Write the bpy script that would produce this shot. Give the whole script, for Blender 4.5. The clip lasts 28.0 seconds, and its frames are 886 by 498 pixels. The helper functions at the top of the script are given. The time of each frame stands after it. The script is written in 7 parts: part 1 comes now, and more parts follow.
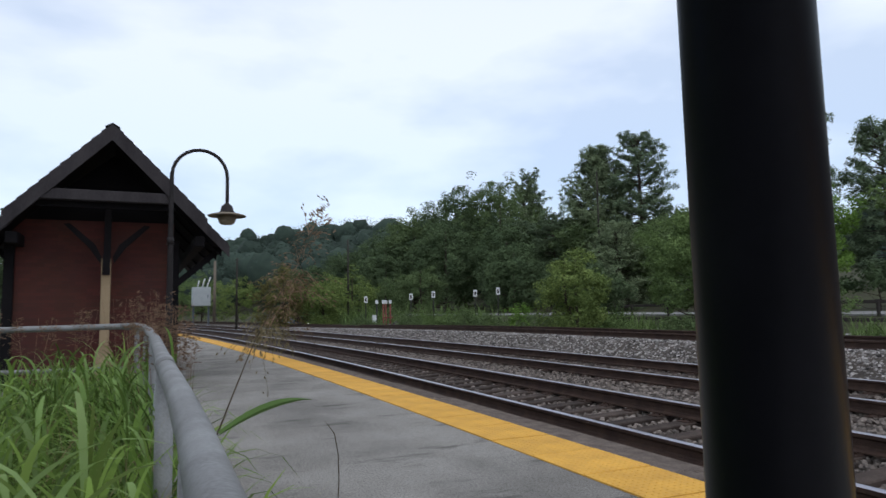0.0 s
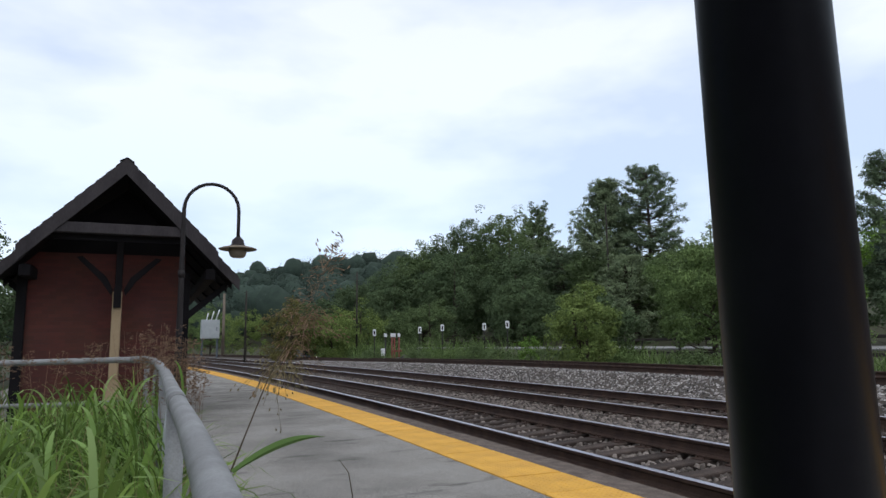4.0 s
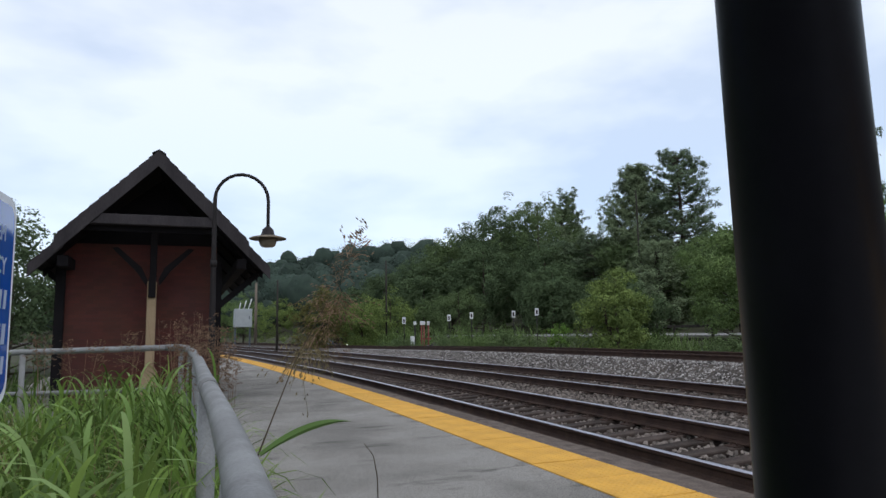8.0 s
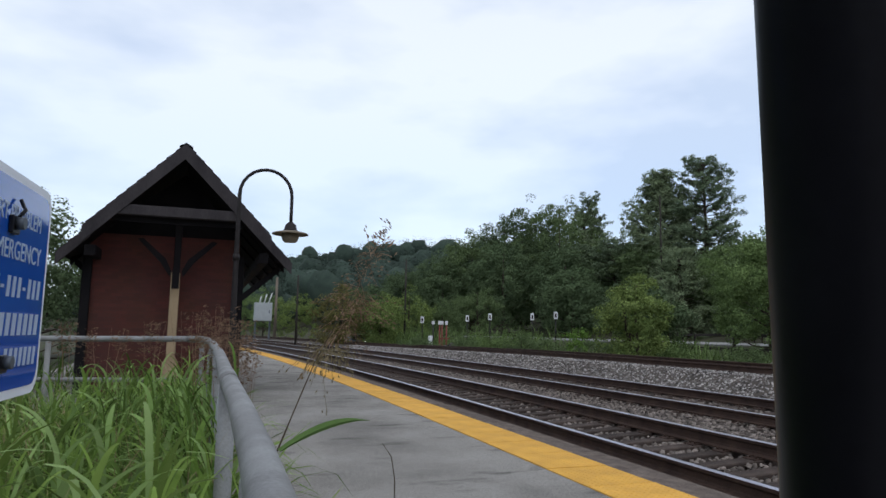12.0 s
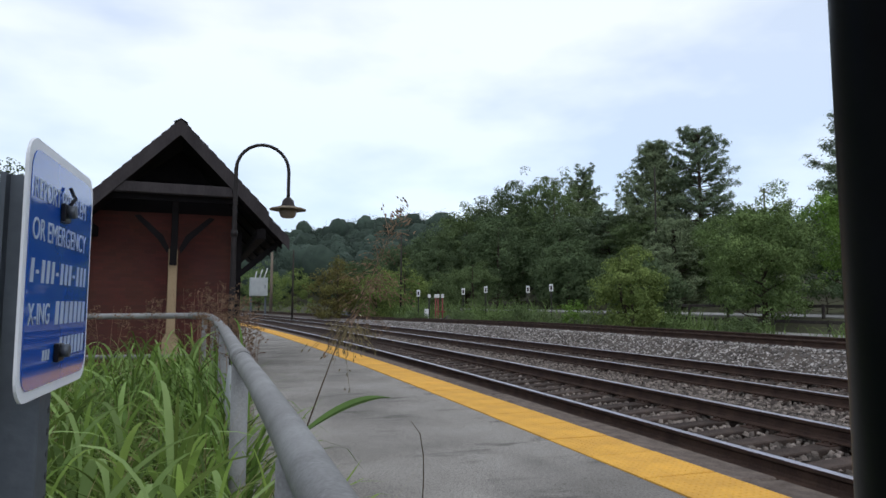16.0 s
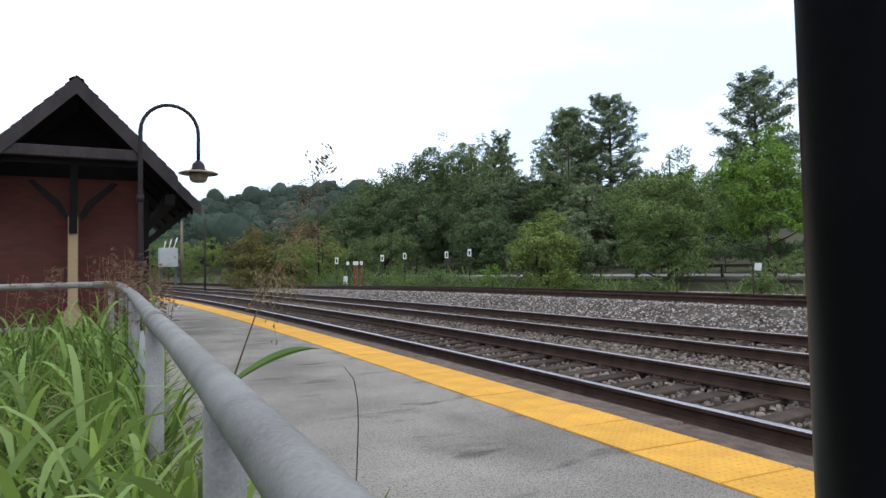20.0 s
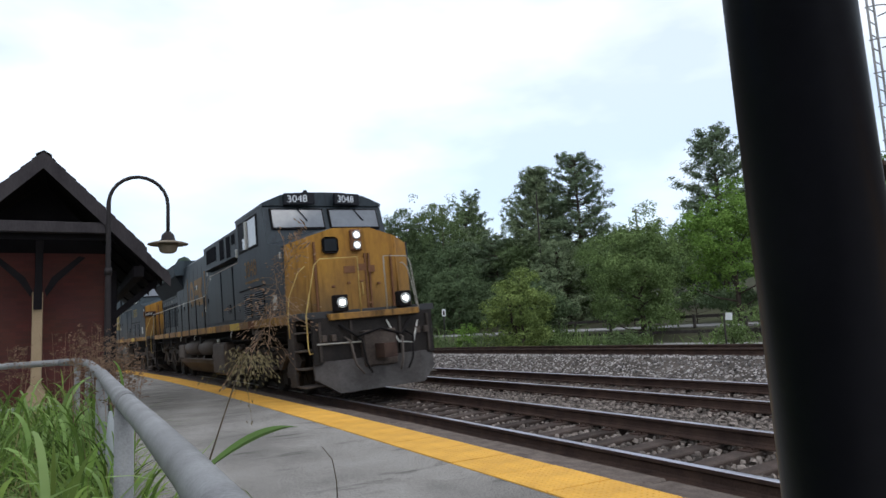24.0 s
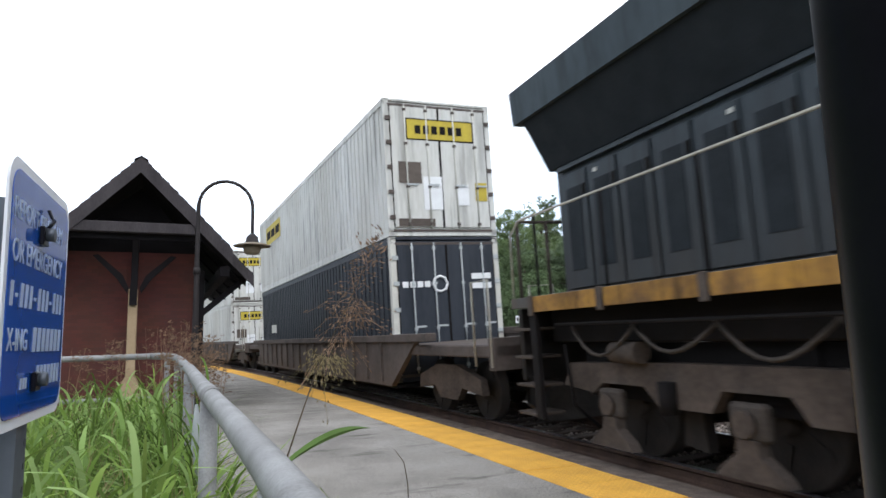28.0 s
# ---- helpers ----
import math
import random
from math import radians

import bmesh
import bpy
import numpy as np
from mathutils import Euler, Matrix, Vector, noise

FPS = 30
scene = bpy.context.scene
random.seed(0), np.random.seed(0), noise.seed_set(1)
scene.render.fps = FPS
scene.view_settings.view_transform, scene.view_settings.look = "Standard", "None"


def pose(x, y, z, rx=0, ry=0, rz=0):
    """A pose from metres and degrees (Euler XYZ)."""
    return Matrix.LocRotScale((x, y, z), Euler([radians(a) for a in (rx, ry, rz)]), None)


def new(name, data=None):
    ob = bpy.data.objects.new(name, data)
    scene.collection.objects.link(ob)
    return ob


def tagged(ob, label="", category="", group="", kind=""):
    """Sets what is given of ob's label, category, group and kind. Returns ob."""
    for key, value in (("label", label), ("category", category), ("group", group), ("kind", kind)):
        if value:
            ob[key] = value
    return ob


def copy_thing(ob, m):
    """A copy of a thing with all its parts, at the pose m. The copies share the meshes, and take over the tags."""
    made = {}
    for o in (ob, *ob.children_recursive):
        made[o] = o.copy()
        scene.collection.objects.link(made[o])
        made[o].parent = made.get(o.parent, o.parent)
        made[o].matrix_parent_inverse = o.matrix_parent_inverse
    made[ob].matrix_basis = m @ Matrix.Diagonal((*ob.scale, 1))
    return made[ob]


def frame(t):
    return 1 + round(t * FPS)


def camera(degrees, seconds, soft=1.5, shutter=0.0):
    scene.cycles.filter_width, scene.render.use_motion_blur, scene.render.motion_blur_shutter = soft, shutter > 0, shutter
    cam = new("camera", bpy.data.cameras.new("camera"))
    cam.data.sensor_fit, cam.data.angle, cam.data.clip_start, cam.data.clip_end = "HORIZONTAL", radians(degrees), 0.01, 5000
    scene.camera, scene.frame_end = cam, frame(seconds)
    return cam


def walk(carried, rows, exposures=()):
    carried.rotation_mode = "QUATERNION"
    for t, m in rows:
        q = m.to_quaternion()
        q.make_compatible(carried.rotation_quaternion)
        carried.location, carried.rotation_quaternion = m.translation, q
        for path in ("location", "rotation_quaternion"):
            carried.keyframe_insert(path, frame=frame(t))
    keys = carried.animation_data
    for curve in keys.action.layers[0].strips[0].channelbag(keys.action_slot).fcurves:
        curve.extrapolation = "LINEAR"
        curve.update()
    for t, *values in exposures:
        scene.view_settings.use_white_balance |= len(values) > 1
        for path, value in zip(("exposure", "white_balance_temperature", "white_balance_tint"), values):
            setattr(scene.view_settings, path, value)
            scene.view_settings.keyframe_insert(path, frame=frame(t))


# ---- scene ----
cam = camera(67.39, 28.0, shutter=0.18)
PATH = [
    (0, pose(0.086, -0.066, 1.315, 95.22, 0.94, -22.55)),
    (0.5, pose(0.080, -0.076, 1.321, 96.11, 1.15, -18.32)),
    (1, pose(0.076, -0.060, 1.312, 96.07, 1.40, -18.07)),
    (1.5, pose(0.072, -0.071, 1.322, 96.84, 1.83, -18.58)),
    (2, pose(0.089, -0.065, 1.333, 97.10, 1.93, -19.21)),
    (2.5, pose(0.090, -0.074, 1.324, 97.12, 3.04, -19.71)),
    (3, pose(0.092, -0.073, 1.320, 97.68, 4.31, -19.82)),
    (3.5, pose(0.071, -0.066, 1.326, 97.81, 2.11, -20.62)),
    (5.5, pose(0.075, -0.064, 1.311, 98.52, -0.14, -22.71)),
    (6, pose(0.079, -0.063, 1.313, 98.57, -0.05, -22.22)),
    (6.5, pose(0.077, -0.059, 1.313, 97.82, 0.33, -20.05)),
    (7, pose(0.071, -0.068, 1.321, 97.64, 0.27, -19.15)),
    (7.5, pose(0.077, -0.063, 1.319, 97.535, -0.184, -19.115)),
    (8, pose(0.086, -0.065, 1.316, 97.07, 1.02, -19.28)),
    (8.5, pose(0.089, -0.073, 1.321, 96.67, 2.37, -19.37)),
    (9, pose(0.087, -0.066, 1.323, 96.45, 2.65, -19.68)),
    (9.5, pose(0.084, -0.069, 1.325, 96.522, 1.748, -20.13)),
    (10, pose(0.076, -0.071, 1.320, 96.83, 1.36, -20.63)),
    (10.5, pose(0.076, -0.063, 1.310, 97.38, 0.48, -21.24)),
    (11, pose(0.073, -0.066, 1.305, 98.15, -0.71, -22.01)),
    (11.5, pose(0.078, -0.059, 1.323, 98.49, -0.82, -22.03)),
    (12, pose(0.078, -0.065, 1.323, 97.07, -0.94, -17.75)),
    (12.5, pose(0.076, -0.067, 1.323, 96.35, -0.62, -17.00)),
    (14.5, pose(0.075, -0.070, 1.322, 97.01, -0.35, -16.70)),
    (15, pose(0.074, -0.070, 1.322, 97.23, -0.32, -17.01)),
    (15.5, pose(0.063, -0.069, 1.322, 97.412, -0.284, -17.632)),
    (16, pose(0.009, -0.052, 1.336, 94.77, -0.36, -18.17)),
    (16.5, pose(-0.009, -0.047, 1.326, 93.24, -1.84, -18.87)),
    (17, pose(-0.013, -0.050, 1.320, 93.58, -1.59, -21.64)),
    (17.5, pose(-0.001, -0.043, 1.294, 93.74, -1.00, -16.37)),
    (18, pose(-0.012, 0.009, 1.291, 91.10, -1.44, -16.93)),
    (18.5, pose(-0.008, 0.010, 1.286, 90.09, 1.18, -18.80)),
    (19, pose(-0.008, 0.009, 1.286, 91.48, 1.03, -21.28)),
    (19.5, pose(-0.006, 0.004, 1.283, 92.05, 0.69, -23.54)),
    (20, pose(-0.006, -0.001, 1.282, 91.91, 0.81, -25.15)),
    (20.5, pose(0.000, 0.000, 1.281, 91.99, 1.58, -26.81)),
    (21, pose(-0.005, -0.013, 1.292, 92.47, 1.94, -28.05)),
    (21.5, pose(-0.012, -0.014, 1.298, 93.06, 1.86, -27.56)),
    (23.5, pose(-0.014, -0.022, 1.306, 96.38, 2.95, -26.88)),
    (24, pose(-0.017, -0.023, 1.310, 97.01, 3.01, -27.30)),
    (24.5, pose(-0.005, -0.025, 1.323, 97.40, 2.81, -27.77)),
    (25, pose(-0.026, -0.032, 1.314, 97.89, 2.57, -28.42)),
    (25.5, pose(-0.033, -0.040, 1.313, 98.636, 2.004, -29.179)),
    (26, pose(-0.036, -0.040, 1.318, 98.50, 2.63, -29.27)),
    (26.5, pose(-0.038, -0.049, 1.320, 98.493, 2.477, -29.556)),
    (27, pose(-0.039, -0.046, 1.323, 98.19, 2.71, -29.16)),
    (27.5, pose(-0.024, -0.035, 1.310, 97.981, 2.029, -23.454)),
    (28, pose(-0.020, -0.034, 1.314, 97.693, 1.210, -21.034)),
]
walk(cam, PATH, exposures=[(0, -0.03, 6250, 10), (1.0, 0.05, 6380, 10), (3.5, 0.06, 6380, 10), (7.0, 0.0, 6320, 10), (9.0, 0.03, 6350, 10), (10.0, 0.06, 6380, 10), (12.0, -0.04, 6280, 10), (15.0, 0.04, 6350, 10), (16.0, 0.06, 6380, 10), (17.0, 0.22, 6500, 10), (18.0, 0.33, 6500, 10), (19.0, 0.56, 6500, 10), (20.0, 0.53, 6500, 10), (21.5, 0.49, 6500, 10), (23.5, 0.27, 6350, 10), (24.5, 0.37, 6400, 10), (25.0, 0.57, 6400, 10), (26.0, 0.92, 6450, 10), (27.0, 1.06, 6480, 10), (28.0, 1.08, 6500, 10)])

# ---- the light: a bright overcast sky ----
world = bpy.data.worlds.new("overcast_sky")
scene.world = world
world.use_nodes = True
wn, wl = world.node_tree.nodes, world.node_tree.links
wn.clear()
w_out = wn.new("ShaderNodeOutputWorld")
w_geo = wn.new("ShaderNodeTexCoord")
w_sky = wn.new("ShaderNodeTexSky")
w_sky.sky_type = "NISHITA"
w_sky.sun_disc = False
w_sky.sun_elevation, w_sky.sun_rotation = radians(52), radians(200)
w_skybg = wn.new("ShaderNodeBackground")
w_skybg.inputs[1].default_value = 0.06
w_map = wn.new("ShaderNodeMapping")
w_map.inputs["Scale"].default_value = (1.0, 1.0, 2.6)
w_noise = wn.new("ShaderNodeTexNoise")
w_noise.inputs["Scale"].default_value, w_noise.inputs["Detail"].default_value, w_noise.inputs["Roughness"].default_value = 2.5, 5.0, 0.48
w_ramp = wn.new("ShaderNodeValToRGB")
w_ramp.color_ramp.elements[0].position, w_ramp.color_ramp.elements[0].color = 0.37, (0.70, 0.765, 0.87, 1)
w_ramp.color_ramp.elements[1].position, w_ramp.color_ramp.elements[1].color = 0.55, (1.02, 1.04, 1.05, 1)
w_cloud = wn.new("ShaderNodeBackground")
w_cloud.inputs[1].default_value = 0.86
w_add = wn.new("ShaderNodeAddShader")
wl.new(w_geo.outputs["Generated"], w_map.inputs["Vector"])
wl.new(w_map.outputs["Vector"], w_noise.inputs["Vector"])
wl.new(w_noise.outputs["Fac"], w_ramp.inputs["Fac"])
w_sep, w_grad, w_mul = wn.new("ShaderNodeSeparateXYZ"), wn.new("ShaderNodeMapRange"), wn.new("ShaderNodeMixRGB")
w_grad.inputs["From Min"].default_value, w_grad.inputs["From Max"].default_value = 0.35, 1.0
w_grad.inputs["To Min"].default_value, w_grad.inputs["To Max"].default_value = 0.94, 0.86
w_mul.blend_type, w_mul.inputs[0].default_value = "MULTIPLY", 1.0
wl.new(w_geo.outputs["Generated"], w_sep.inputs[0])
wl.new(w_sep.outputs["Z"], w_grad.inputs["Value"])
wl.new(w_ramp.outputs["Color"], w_mul.inputs[1])
wl.new(w_grad.outputs[0], w_mul.inputs[2])
w_low, w_haze, w_mul2 = wn.new("ShaderNodeMapRange"), wn.new("ShaderNodeMixRGB"), wn.new("ShaderNodeMixRGB")
w_low.interpolation_type = "SMOOTHSTEP"
w_low.inputs["From Min"].default_value, w_low.inputs["From Max"].default_value = 0.10, 0.42
w_haze.inputs[1].default_value, w_haze.inputs[2].default_value = (0.785, 0.832, 0.905, 1), (1, 1, 1, 1)
w_mul2.blend_type, w_mul2.inputs[0].default_value = "MULTIPLY", 1.0
wl.new(w_sep.outputs["Z"], w_low.inputs["Value"])
wl.new(w_low.outputs[0], w_haze.inputs[0])
wl.new(w_mul.outputs[0], w_mul2.inputs[1])
wl.new(w_haze.outputs[0], w_mul2.inputs[2])
wl.new(w_mul2.outputs[0], w_cloud.inputs[0])
wl.new(w_sky.outputs["Color"], w_skybg.inputs[0])
wl.new(w_skybg.outputs[0], w_add.inputs[0])
wl.new(w_cloud.outputs[0], w_add.inputs[1])
wl.new(w_add.outputs[0], w_out.inputs["Surface"])
sun = new("sun", bpy.data.lights.new("sun", "SUN"))
sun.data.energy, sun.data.angle, sun.data.color = 0.4, radians(25), (1.0, 0.97, 0.92)
sun.matrix_world = pose(0, 0, 60, 38, 0, 20)


# ---- materials ----
def mat(name, a, b=None, rough=0.8, metal=0.0, scale=8.0, fine=60.0, bump=0.15, island=0.0, spec=0.14, obrand=0.0, streak=1.0, contrast=(0.35, 0.65), translucent=0.0, gen=False):
    """A surface in two colours at two scales of noise, with fine relief."""
    m = bpy.data.materials.new(name)
    m.use_nodes = True
    n, l = m.node_tree.nodes, m.node_tree.links
    bs = n["Principled BSDF"]
    b = b or tuple(c * 0.7 for c in a)
    tc = n.new("ShaderNodeTexCoord")
    mp = n.new("ShaderNodeMapping")
    mp.inputs["Scale"].default_value = (1, 1, 1 / streak)
    l.new(tc.outputs["Object"], mp.inputs["Vector"])
    big, small = n.new("ShaderNodeTexNoise"), n.new("ShaderNodeTexNoise")
    big.inputs["Scale"].default_value, big.inputs["Detail"].default_value = scale, 5
    small.inputs["Scale"].default_value, small.inputs["Detail"].default_value = fine, 3
    for t in (big, small):
        l.new(mp.outputs["Vector"], t.inputs["Vector"])
    mix = n.new("ShaderNodeMath")
    mix.operation = "MULTIPLY_ADD"
    mix.inputs[1].default_value = 0.35
    l.new(small.outputs["Fac"], mix.inputs[0])
    sc = n.new("ShaderNodeMath")
    sc.operation = "MULTIPLY"
    sc.inputs[1].default_value = 0.65
    l.new(big.outputs["Fac"], sc.inputs[0])
    l.new(sc.outputs[0], mix.inputs[2])
    ramp = n.new("ShaderNodeValToRGB")
    ramp.color_ramp.elements[0].position, ramp.color_ramp.elements[0].color = contrast[0], (*b, 1)
    ramp.color_ramp.elements[1].position, ramp.color_ramp.elements[1].color = contrast[1], (*a, 1)
    l.new(mix.outputs[0], ramp.inputs["Fac"])
    col = ramp.outputs["Color"]
    if island or obrand:
        src = n.new("ShaderNodeNewGeometry").outputs["Random Per Island"] if island else n.new("ShaderNodeObjectInfo").outputs["Random"]
        mr = n.new("ShaderNodeMapRange")
        k = island or obrand
        mr.inputs["To Min"].default_value, mr.inputs["To Max"].default_value = 1 - k, 1 + k
        l.new(src, mr.inputs["Value"])
        hsv = n.new("ShaderNodeHueSaturation")
        l.new(mr.outputs[0], hsv.inputs["Value"])
        l.new(col, hsv.inputs["Color"])
        col = hsv.outputs["Color"]
    l.new(col, bs.inputs["Base Color"])
    bs.inputs["Roughness"].default_value, bs.inputs["Metallic"].default_value = rough, metal
    bs.inputs["Specular IOR Level"].default_value = spec
    if bump:
        bp = n.new("ShaderNodeBump")
        bp.inputs["Strength"].default_value, bp.inputs["Distance"].default_value = bump, 0.01
        l.new(small.outputs["Fac"], bp.inputs["Height"])
        l.new(bp.outputs[0], bs.inputs["Normal"])
    if translucent:
        tr = n.new("ShaderNodeBsdfTranslucent")
        l.new(col, tr.inputs["Color"])
        ms = n.new("ShaderNodeMixShader")
        ms.inputs[0].default_value = translucent
        l.new(bs.outputs[0], ms.inputs[1])
        l.new(tr.outputs[0], ms.inputs[2])
        l.new(ms.outputs[0], n["Material Output"].inputs["Surface"])
    return m


def glow(name, colour, strength):
    m = bpy.data.materials.new(name)
    m.use_nodes = True
    bs = m.node_tree.nodes["Principled BSDF"]
    bs.inputs["Base Color"].default_value = (*colour, 1)
    bs.inputs["Emission Color"].default_value, bs.inputs["Emission Strength"].default_value = (*colour, 1), strength
    return m


def stained_asphalt():
    """Worn grey surface: aggregate grain, broad wear, and long dark stains."""
    m = mat("stained_platform_asphalt", (0.40, 0.375, 0.34), (0.215, 0.20, 0.18), 0.92, scale=0.8, fine=85, bump=0.9, contrast=(0.34, 0.62))
    n, l = m.node_tree.nodes, m.node_tree.links
    bs = n["Principled BSDF"]
    base = bs.inputs["Base Color"].links[0].from_socket
    tc = n.new("ShaderNodeTexCoord")
    for scl, lo, hi, dark in (((1.1, 3.4, 1), 0.59, 0.69, 0.52), ((0.9, 0.35, 1), 0.50, 0.68, 0.78), ((34, 34, 1), 0.58, 0.70, 0.55), ((70, 70, 1), 0.51, 0.63, 0.50), ((160, 160, 1), 0.50, 0.62, 0.62)):
        mp, no, rp, mx = n.new("ShaderNodeMapping"), n.new("ShaderNodeTexNoise"), n.new("ShaderNodeValToRGB"), n.new("ShaderNodeMixRGB")
        mp.inputs["Scale"].default_value = scl
        no.inputs["Scale"].default_value, no.inputs["Detail"].default_value = 1.0, 5
        rp.color_ramp.elements[0].position, rp.color_ramp.elements[0].color = lo, (1, 1, 1, 1)
        rp.color_ramp.elements[1].position, rp.color_ramp.elements[1].color = hi, (dark, dark, dark, 1)
        mx.blend_type, mx.inputs[0].default_value = "MULTIPLY", 1.0
        l.new(tc.outputs["Object"], mp.inputs["Vector"])
        l.new(mp.outputs["Vector"], no.inputs["Vector"])
        l.new(no.outputs["Fac"], rp.inputs["Fac"])
        l.new(base, mx.inputs[1])
        l.new(rp.outputs["Color"], mx.inputs[2])
        base = mx.outputs[0]
    l.new(base, bs.inputs["Base Color"])
    return m


M_CONC = stained_asphalt()
M_YEL = mat("tactile_yellow", (0.74, 0.405, 0.07), (0.56, 0.30, 0.06), 0.75, scale=2.5, fine=40, bump=0.2, obrand=0.07)
M_TIMBER = mat("weathered_timber", (0.175, 0.14, 0.118), (0.075, 0.058, 0.048), 0.9, scale=5, fine=45, bump=0.5, obrand=0.12)
M_RAIL = mat("rusty_rail", (0.082, 0.051, 0.038), (0.038, 0.024, 0.020), 0.72, 0.2, scale=4, fine=50, bump=0.3)
M_RAILTOP = mat("polished_railhead", (0.56, 0.54, 0.60), (0.44, 0.42, 0.48), 0.30, 1.0, scale=3, fine=30, bump=0.02)
M_TIE = mat("creosoted_tie", (0.080, 0.060, 0.050), (0.038, 0.029, 0.025), 0.9, scale=5, fine=45, bump=0.6, obrand=0.25)
M_BALLAST = mat("ballast_bed", (0.125, 0.105, 0.09), (0.05, 0.042, 0.036), 0.95, scale=2.0, fine=32, bump=1.0)
M_STONE = mat("ballast_stone", (0.36, 0.335, 0.315), (0.16, 0.145, 0.135), 0.9, scale=6, fine=60, bump=0.3, island=0.95)
M_STONEB = mat("brown_track_stone", (0.225, 0.19, 0.165), (0.105, 0.088, 0.076), 0.92, scale=6, fine=60, bump=0.3, island=0.7)
M_SOIL = mat("grassy_soil", (0.070, 0.076, 0.038), (0.050, 0.046, 0.032), 0.95, scale=0.35, fine=9, bump=0.6)
M_ROAD = mat("road_surface", (0.33, 0.32, 0.31), (0.24, 0.235, 0.23), 0.9, scale=0.5, fine=30, bump=0.3)
M_GALV = mat("galvanised_pipe", (0.30, 0.30, 0.295), (0.185, 0.182, 0.178), 0.6, 0.2, scale=7, fine=120, bump=0.12)
M_BLACK = mat("black_painted_steel", (0.007, 0.007, 0.011), (0.004, 0.004, 0.007), 0.36, 0.0, scale=5, fine=60, bump=0.02, spec=0.20)
M_BRONZE = mat("dark_bronze_paint", (0.035, 0.030, 0.030), (0.022, 0.019, 0.019), 0.5, 0.2, scale=5, fine=60, bump=0.05)
M_SHADE = mat("lamp_shade_enamel", (0.24, 0.20, 0.15), (0.17, 0.14, 0.10), 0.5, scale=6, fine=50, bump=0.05)
M_ROOFB = mat("weathered_bargeboard", (0.062, 0.054, 0.056), (0.032, 0.028, 0.030), 0.85, scale=3, fine=40, bump=0.3, streak=3)
# near-black: the shade under the shelter roof is put into this wood colour
M_DARKW = mat("shade_blackened_wood", (0.011, 0.009, 0.010), (0.006, 0.005, 0.006), 0.8, scale=3, fine=40, bump=0.3)
M_SHINGLE = mat("dark_shingles", (0.05, 0.046, 0.046), (0.03, 0.027, 0.027), 0.9, scale=4, fine=30, bump=0.5)
M_CREAM = mat("cream_paint", (0.36, 0.265, 0.165), (0.27, 0.20, 0.12), 0.75, scale=3, fine=40, bump=0.15)
M_WHITE = mat("white_paint", (0.72, 0.73, 0.73), (0.6, 0.6, 0.6), 0.6, scale=3, fine=40, bump=0.05)
M_GREYBOX = mat("grey_cabinet_paint", (0.40, 0.42, 0.42), (0.32, 0.34, 0.34), 0.6, scale=2, fine=30, bump=0.05)
M_RED = mat("red_paint", (0.24, 0.07, 0.06), (0.17, 0.05, 0.045), 0.6)
M_WOODPOLE = mat("grey_wood_pole", (0.20, 0.16, 0.125), (0.13, 0.105, 0.085), 0.9, scale=3, fine=30, bump=0.4, streak=6)
M_POLE = mat("dark_weathered_pole", (0.05, 0.042, 0.036), (0.03, 0.026, 0.022), 0.9, scale=3, fine=30, bump=0.4, streak=6)
M_BARK = mat("bark", (0.085, 0.065, 0.05), (0.045, 0.036, 0.03), 0.95, scale=6, fine=30, bump=0.8, streak=3)
M_RAILWOOD = mat("guard_rail_wood", (0.055, 0.047, 0.042), (0.034, 0.029, 0.026), 0.9, scale=3, fine=30, bump=0.4)
M_BLUE = mat("blue_sign_face", (0.012, 0.085, 0.42), (0.010, 0.070, 0.36), 0.045, scale=2, fine=20, bump=0.0, spec=0.9)
M_SIGNWHITE = mat("white_sign_film", (0.75, 0.77, 0.80), (0.68, 0.70, 0.74), 0.4, scale=2, fine=20, bump=0.0)
# white lettering with the pale blue of reflected sky put into its colour
M_SIGNTEXT = mat("sky_tinted_sign_lettering", (0.40, 0.47, 0.60), (0.33, 0.40, 0.53), 0.4, scale=2, fine=20, bump=0.0)
M_STEEL = mat("dull_steel_post", (0.12, 0.135, 0.155), (0.085, 0.095, 0.11), 0.5, 0.5, scale=6, fine=60, bump=0.08)
M_STALK = mat("dry_brown_stalk", (0.085, 0.062, 0.038), (0.055, 0.042, 0.028), 0.8, scale=20, fine=90, bump=0.1)


def leafmat(name, a, b, k=0.35, tr=0.3):
    return mat(name, a, b, 0.75, scale=0.6, fine=5, bump=0.0, island=k, spec=0.08, translucent=tr)


L_GRASS = leafmat("tall_grass", (0.212, 0.300, 0.066), (0.088, 0.155, 0.034), 0.6, 0.42)
# darker copy of the grass, with the shade between blades put into its colour
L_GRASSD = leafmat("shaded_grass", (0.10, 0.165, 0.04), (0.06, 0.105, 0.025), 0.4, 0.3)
L_STRAW = leafmat("straw_blades", (0.33, 0.29, 0.14), (0.22, 0.18, 0.09), 0.35, 0.3)
L_BLADE = leafmat("pale_broad_blades", (0.30, 0.41, 0.15), (0.18, 0.28, 0.08), 0.4, 0.35)
L_LEAFD = leafmat("deep_green_leaf", (0.125, 0.205, 0.06), (0.085, 0.15, 0.04), 0.1, 0.3)
L_SEED = leafmat("seed_heads", (0.28, 0.185, 0.12), (0.18, 0.115, 0.08), 0.4, 0.3)
L_SEEDG = leafmat("green_seed_heads", (0.24, 0.195, 0.105), (0.17, 0.135, 0.075), 0.3, 0.3)
L_BROAD = leafmat("broad_leaves", (0.190, 0.262, 0.092), (0.108, 0.160, 0.058))
